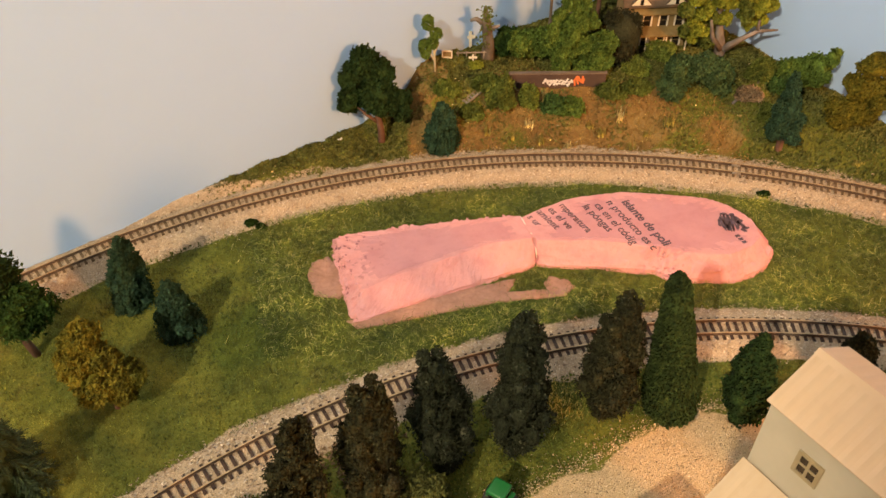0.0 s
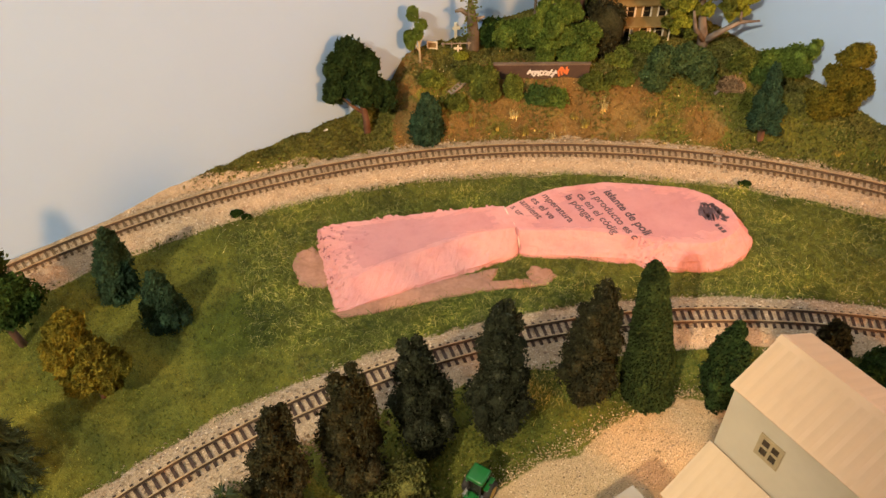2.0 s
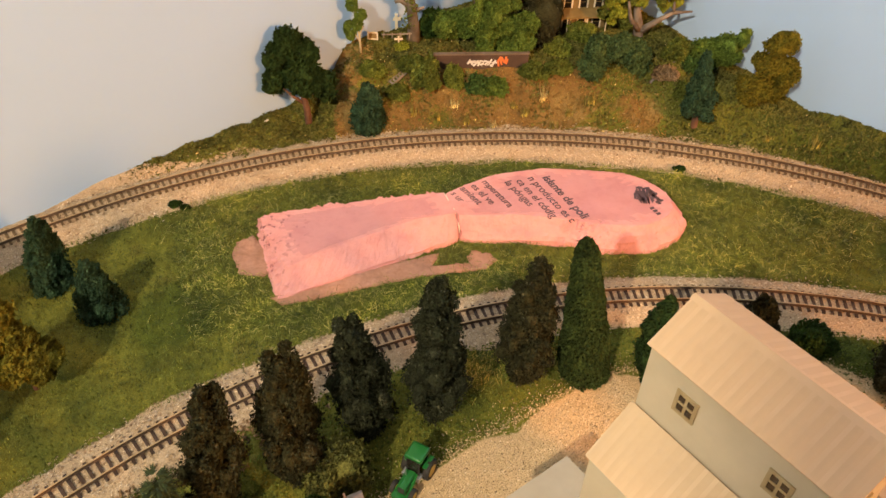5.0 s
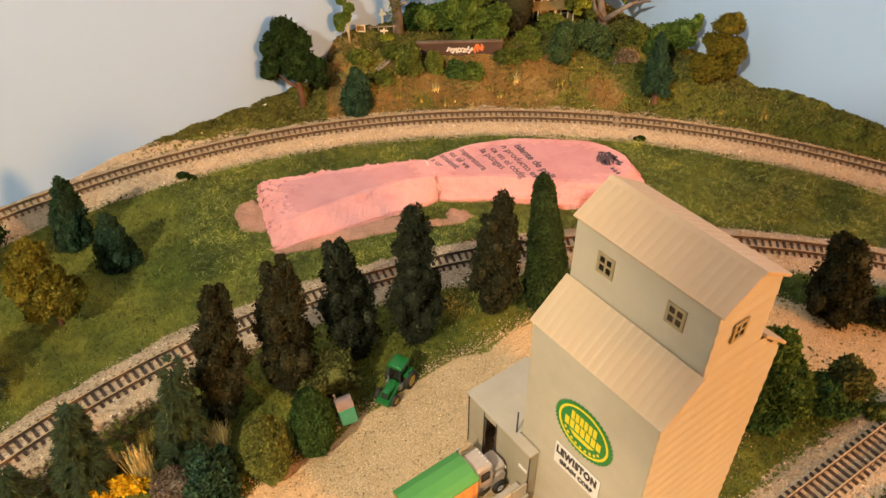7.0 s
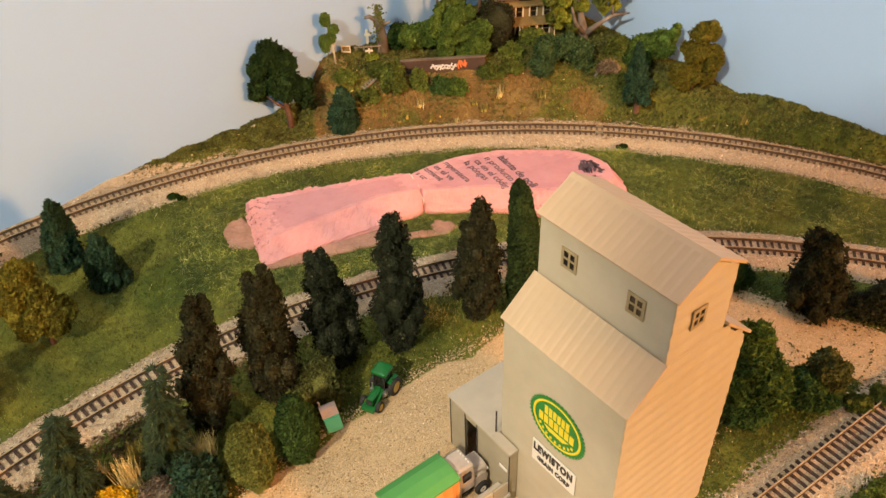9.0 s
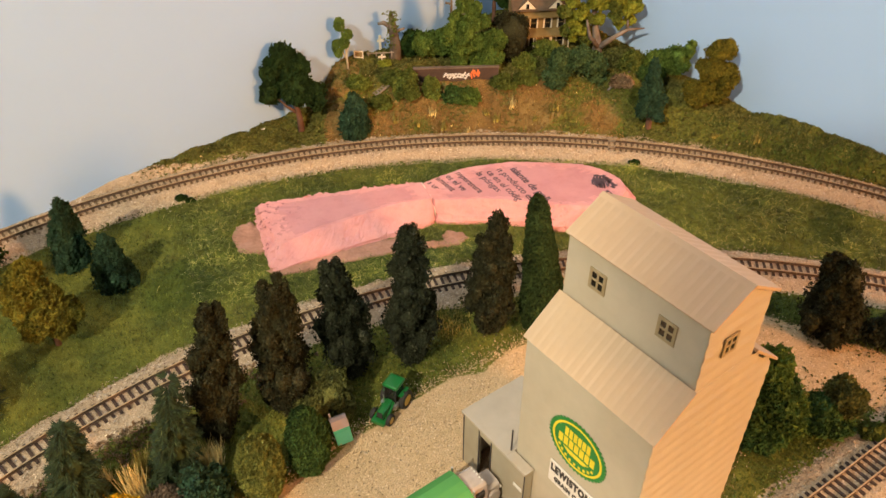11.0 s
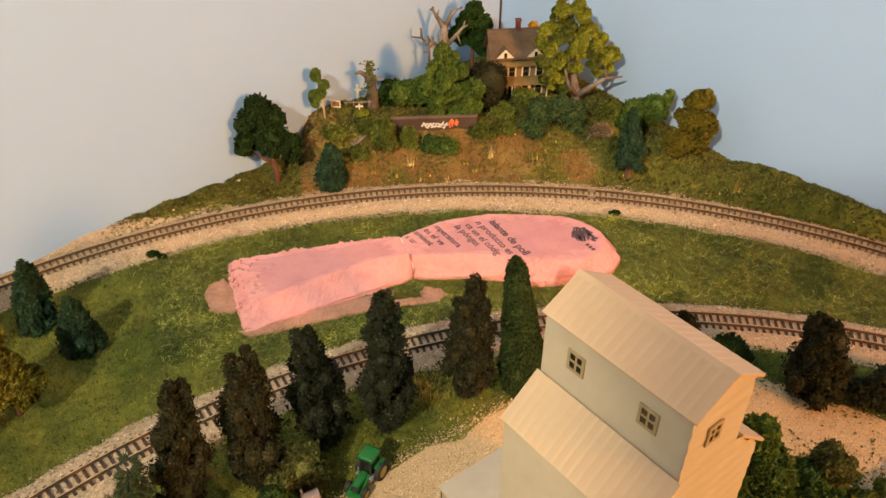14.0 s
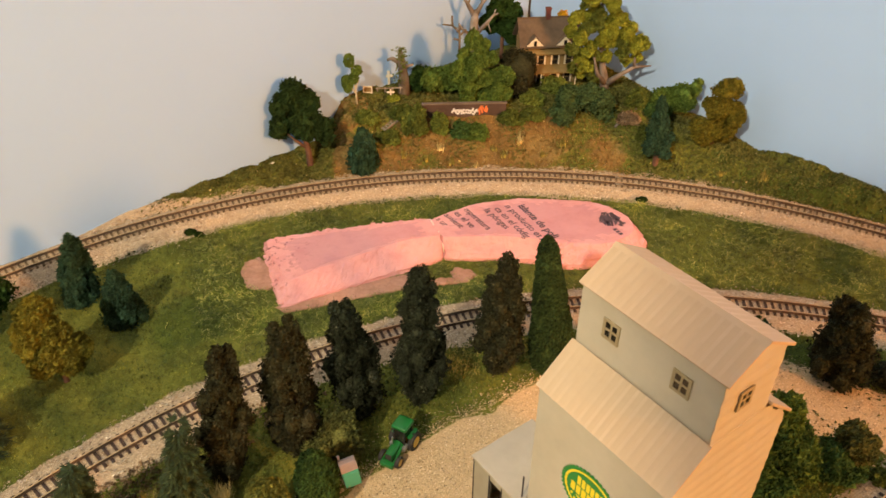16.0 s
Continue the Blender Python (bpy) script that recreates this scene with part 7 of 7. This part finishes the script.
x, y = scatter(rng, 270000, (-0.24, 0.44, 0.30, 0.56))
db, df, dt = offsets(x, y)
ok = (db > 0.016 - 0.0035 * step(0.25, 0.33, x) + 0.003 * rng.normal(size=len(x))) & (behind(x, y) > 0.0) & (x > -0.136 + 0.006 * rng.normal(size=len(x)))
tone = 0.7 * lumps(x, y, 75.0, 14.0) + 0.55 * rng.uniform(-1, 1, len(x)) + 0.12
bare = ((x > -0.02) & (x < 0.2) & (db < 0.05)) | (np.hypot(x + 0.020, y - 0.446) < 0.022)
k = ok & (tone > 0.0) & (~bare | (lumps(x, y, 48.0, 17.0) + 0.25 * rng.normal(size=len(x)) > 0.28 - 0.3 * step(0.024, 0.048, db)))
crumbs("turf_crumbs", x[k], y[k], 0.00075, LEAF_MOSS, "clumpy olive green turf on the hill and edges", rng, 0.0004, True)
k = ok & bare & (rng.uniform(0, 1, len(x)) < 0.5)
crumbs("earth_crumbs", x[k], y[k], 0.00065, LEAF_EARTH, "crumbly brown earth on the hill slope", rng, 0.0001, True)
k = ok & (tone <= 0.0) & ~bare
crumbs("dark_turf_crumbs", x[k], y[k], 0.00075, LEAF_MOSS_DARK, "clumpy dark green turf on the hill and edges", rng, 0.0002, True)
k = ok & (rng.uniform(0, 1, len(x)) < 0.003)
crumbs("straw_crumbs", x[k], y[k], 0.0005, STRAW, "straw-coloured crumbs on the hill", rng, 0.0008, True)
k = ok & bare & (db < 0.048) & (rng.uniform(0, 1, len(x)) < 0.12 + 0.4 * step(0.0, 0.3, lumps(x, y, 55.0, 31.0)))
blades("dry_grass", x[k], y[k], 0.0022, 0.00018, DRY, "short dry grass on the earth slope", rng, 0.8)
x, y = scatter(rng, 9000, (-0.2, 0.45, 0.2, 0.40))
db, df, dt = offsets(x, y)
edge = np.minimum(np.abs(db + 0.0235), np.abs(df - 0.0165))
k = (edge < 0.0022) & (lumps(x, y, 60.0, 21.0) > -0.05)
crumbs("edge_turf_crumbs", x[k], y[k], 0.0008, LEAF_OLIVE, "olive turf crumbs along the ballast edge", rng, 0.0004, True)
for i, (x, y) in enumerate(((0.047, 0.415), (0.058, 0.421), (0.066, 0.413), (0.098, 0.424), (0.106, 0.419), (0.118, 0.428), (0.136, 0.420), (0.15, 0.425), (0.03, 0.415), (0.085, 0.411), (0.125, 0.411), (0.29, 0.385), (0.262, 0.392))):
    tuft("dry_tuft", x, y, 0.0055 + 0.002 * (i % 3), 0.010, STRAW if i % 4 == 1 else TUFT, "pale dry grass tuft on the hill slope" if i % 4 == 1 else "yellow-green grass tuft on the hill slope", 45, 300 + i)
x, y = scatter(rng, 16000, (-0.12, 0.30, 0.06, 0.23))
db, df, dt = offsets(x, y)
lot = inside(x, y, LOT)
ok = (df < -0.016) & (lot < -0.003) & (np.abs(dt) > 0.014)
crumbs("weed_crumbs", x[ok], y[ok], 0.0008, LEAF_OLIVE, "olive weeds between the track and the lot", rng)
x, y = scatter(rng, 9000, (0.04, 0.15, 0.17, 0.235))
df = offsets(x, y)[1]
far = np.minimum(np.hypot((x - 0.069) / 0.013, (y - 0.203) / 0.012), np.hypot((x - 0.104) / 0.011, (y - 0.213) / 0.009))
k = (df < -0.0155) & (far < 0.75 + 0.3 * rng.normal(size=len(x)))
blades("golden_grass", x[k], y[k], 0.0034, 0.00022, TUFT, "soft yellow-green dry grass between the cypresses", rng, 0.8)
x, y = scatter(rng, 14000, (-0.12, 0.03, 0.08, 0.18))
db, df, dt = offsets(x, y)
k = (df < -0.014) & (df > -0.036) & (inside(x, y, LOT) < -0.004) & (lumps(x, y, 50.0, 41.0) > -0.15)
crumbs("brown_weed_crumbs", x[k], y[k], 0.0007, LEAF_RUST, "rusty brown dry weeds beside the front track", rng, 0.0004, True)
x, y = scatter(rng, 260000, (-0.26, 0.46, 0.04, 0.42))
db, df, dt = offsets(x, y)
edge = rng.normal(0, 0.0022, len(x))
near = ((db > -0.0235 + edge) & (db < 0.0165 + 0.05 * step(-0.125, -0.150, x) - 0.0035 * step(0.25, 0.33, x) + edge) & (behind(x, y) > 0.0)) | ((np.abs(df) < 0.0165 + edge)) | ((np.abs(dt) < 0.017 + edge) & (x > 0.1))
track_bed = (np.abs(db) < 0.008) | (np.abs(df) < 0.008) | ((np.abs(dt) < 0.008) & (x > 0.1))
back_bed = np.abs(db) < 0.0085
k = near & ~back_bed & (~track_bed | (rng.uniform(0, 1, len(x)) < 0.6))
crumbs("track_ballast", x[k], y[k], 0.00056, GRAINS, "tan and grey ballast stones along the tracks", rng, 0.0001, True, 0.45)
k = near & back_bed & (rng.uniform(0, 1, len(x)) < 0.5)
crumbs("brown_ballast", x[k], y[k], 0.00056, BROWN_GRAINS, "brown stained ballast stones between the rails", rng, 0.0001, True, 0.45)
x, y = scatter(rng, 110000, (-0.06, 0.36, 0.03, 0.22))
lot = inside(x, y, LOT)
inb = (np.maximum(np.abs((x - EO[0]) * EU[0] + (y - EO[1]) * EU[1] - 0.0285), np.abs((x - EO[0]) * EV[0] + (y - EO[1]) * EV[1] - 0.029)) < 0.029)
k = (lot > -0.0035 * rng.exponential(1.0, len(x))) & ~inb & ((lot > 0) | (rng.uniform(0, 1, len(x)) < 0.6))
crumbs("lot_gravel", x[k], y[k], 0.00034, LOT_GRAINS, "pale tan gravel on the elevator lot", rng, 0.0001, True, 0.28)
x, y = scatter(rng, 150000, (-0.04, 0.20, 0.06, 0.23))
out = -inside(x, y, LOT)
k = (out > 0.0005) & (out < 0.0033 * rng.exponential(1.0, len(x)) + 0.0005) & (offsets(x, y)[1] < -0.018)
crumbs("stray_gravel", x[k], y[k], 0.00028, LOT_GRAINS, "pale gravel crumbs strewn into the grass edge", rng, 0.0013, True, 0.6)
x, y = scatter(rng, 30000, (0.19, 0.34, 0.11, 0.22))
lot = inside(x, y, LOT)
vein = np.abs(lumps(x, y, 38.0, 61.0))
k = (lot > -0.003) & (((lot < 0.004 * rng.exponential(1.0, len(x))) & (rng.uniform(0, 1, len(x)) < 0.35)) | ((vein < 0.03) & (lumps(x, y, 22.0, 62.0) > 0.05) & (rng.uniform(0, 1, len(x)) < 0.5)))
crumbs("moss_crumbs", x[k], y[k], 0.0005, LEAF_MOSS_DARK, "dark olive crumbs strewn over the pale gravel", rng, 0.0004, True, 0.6)
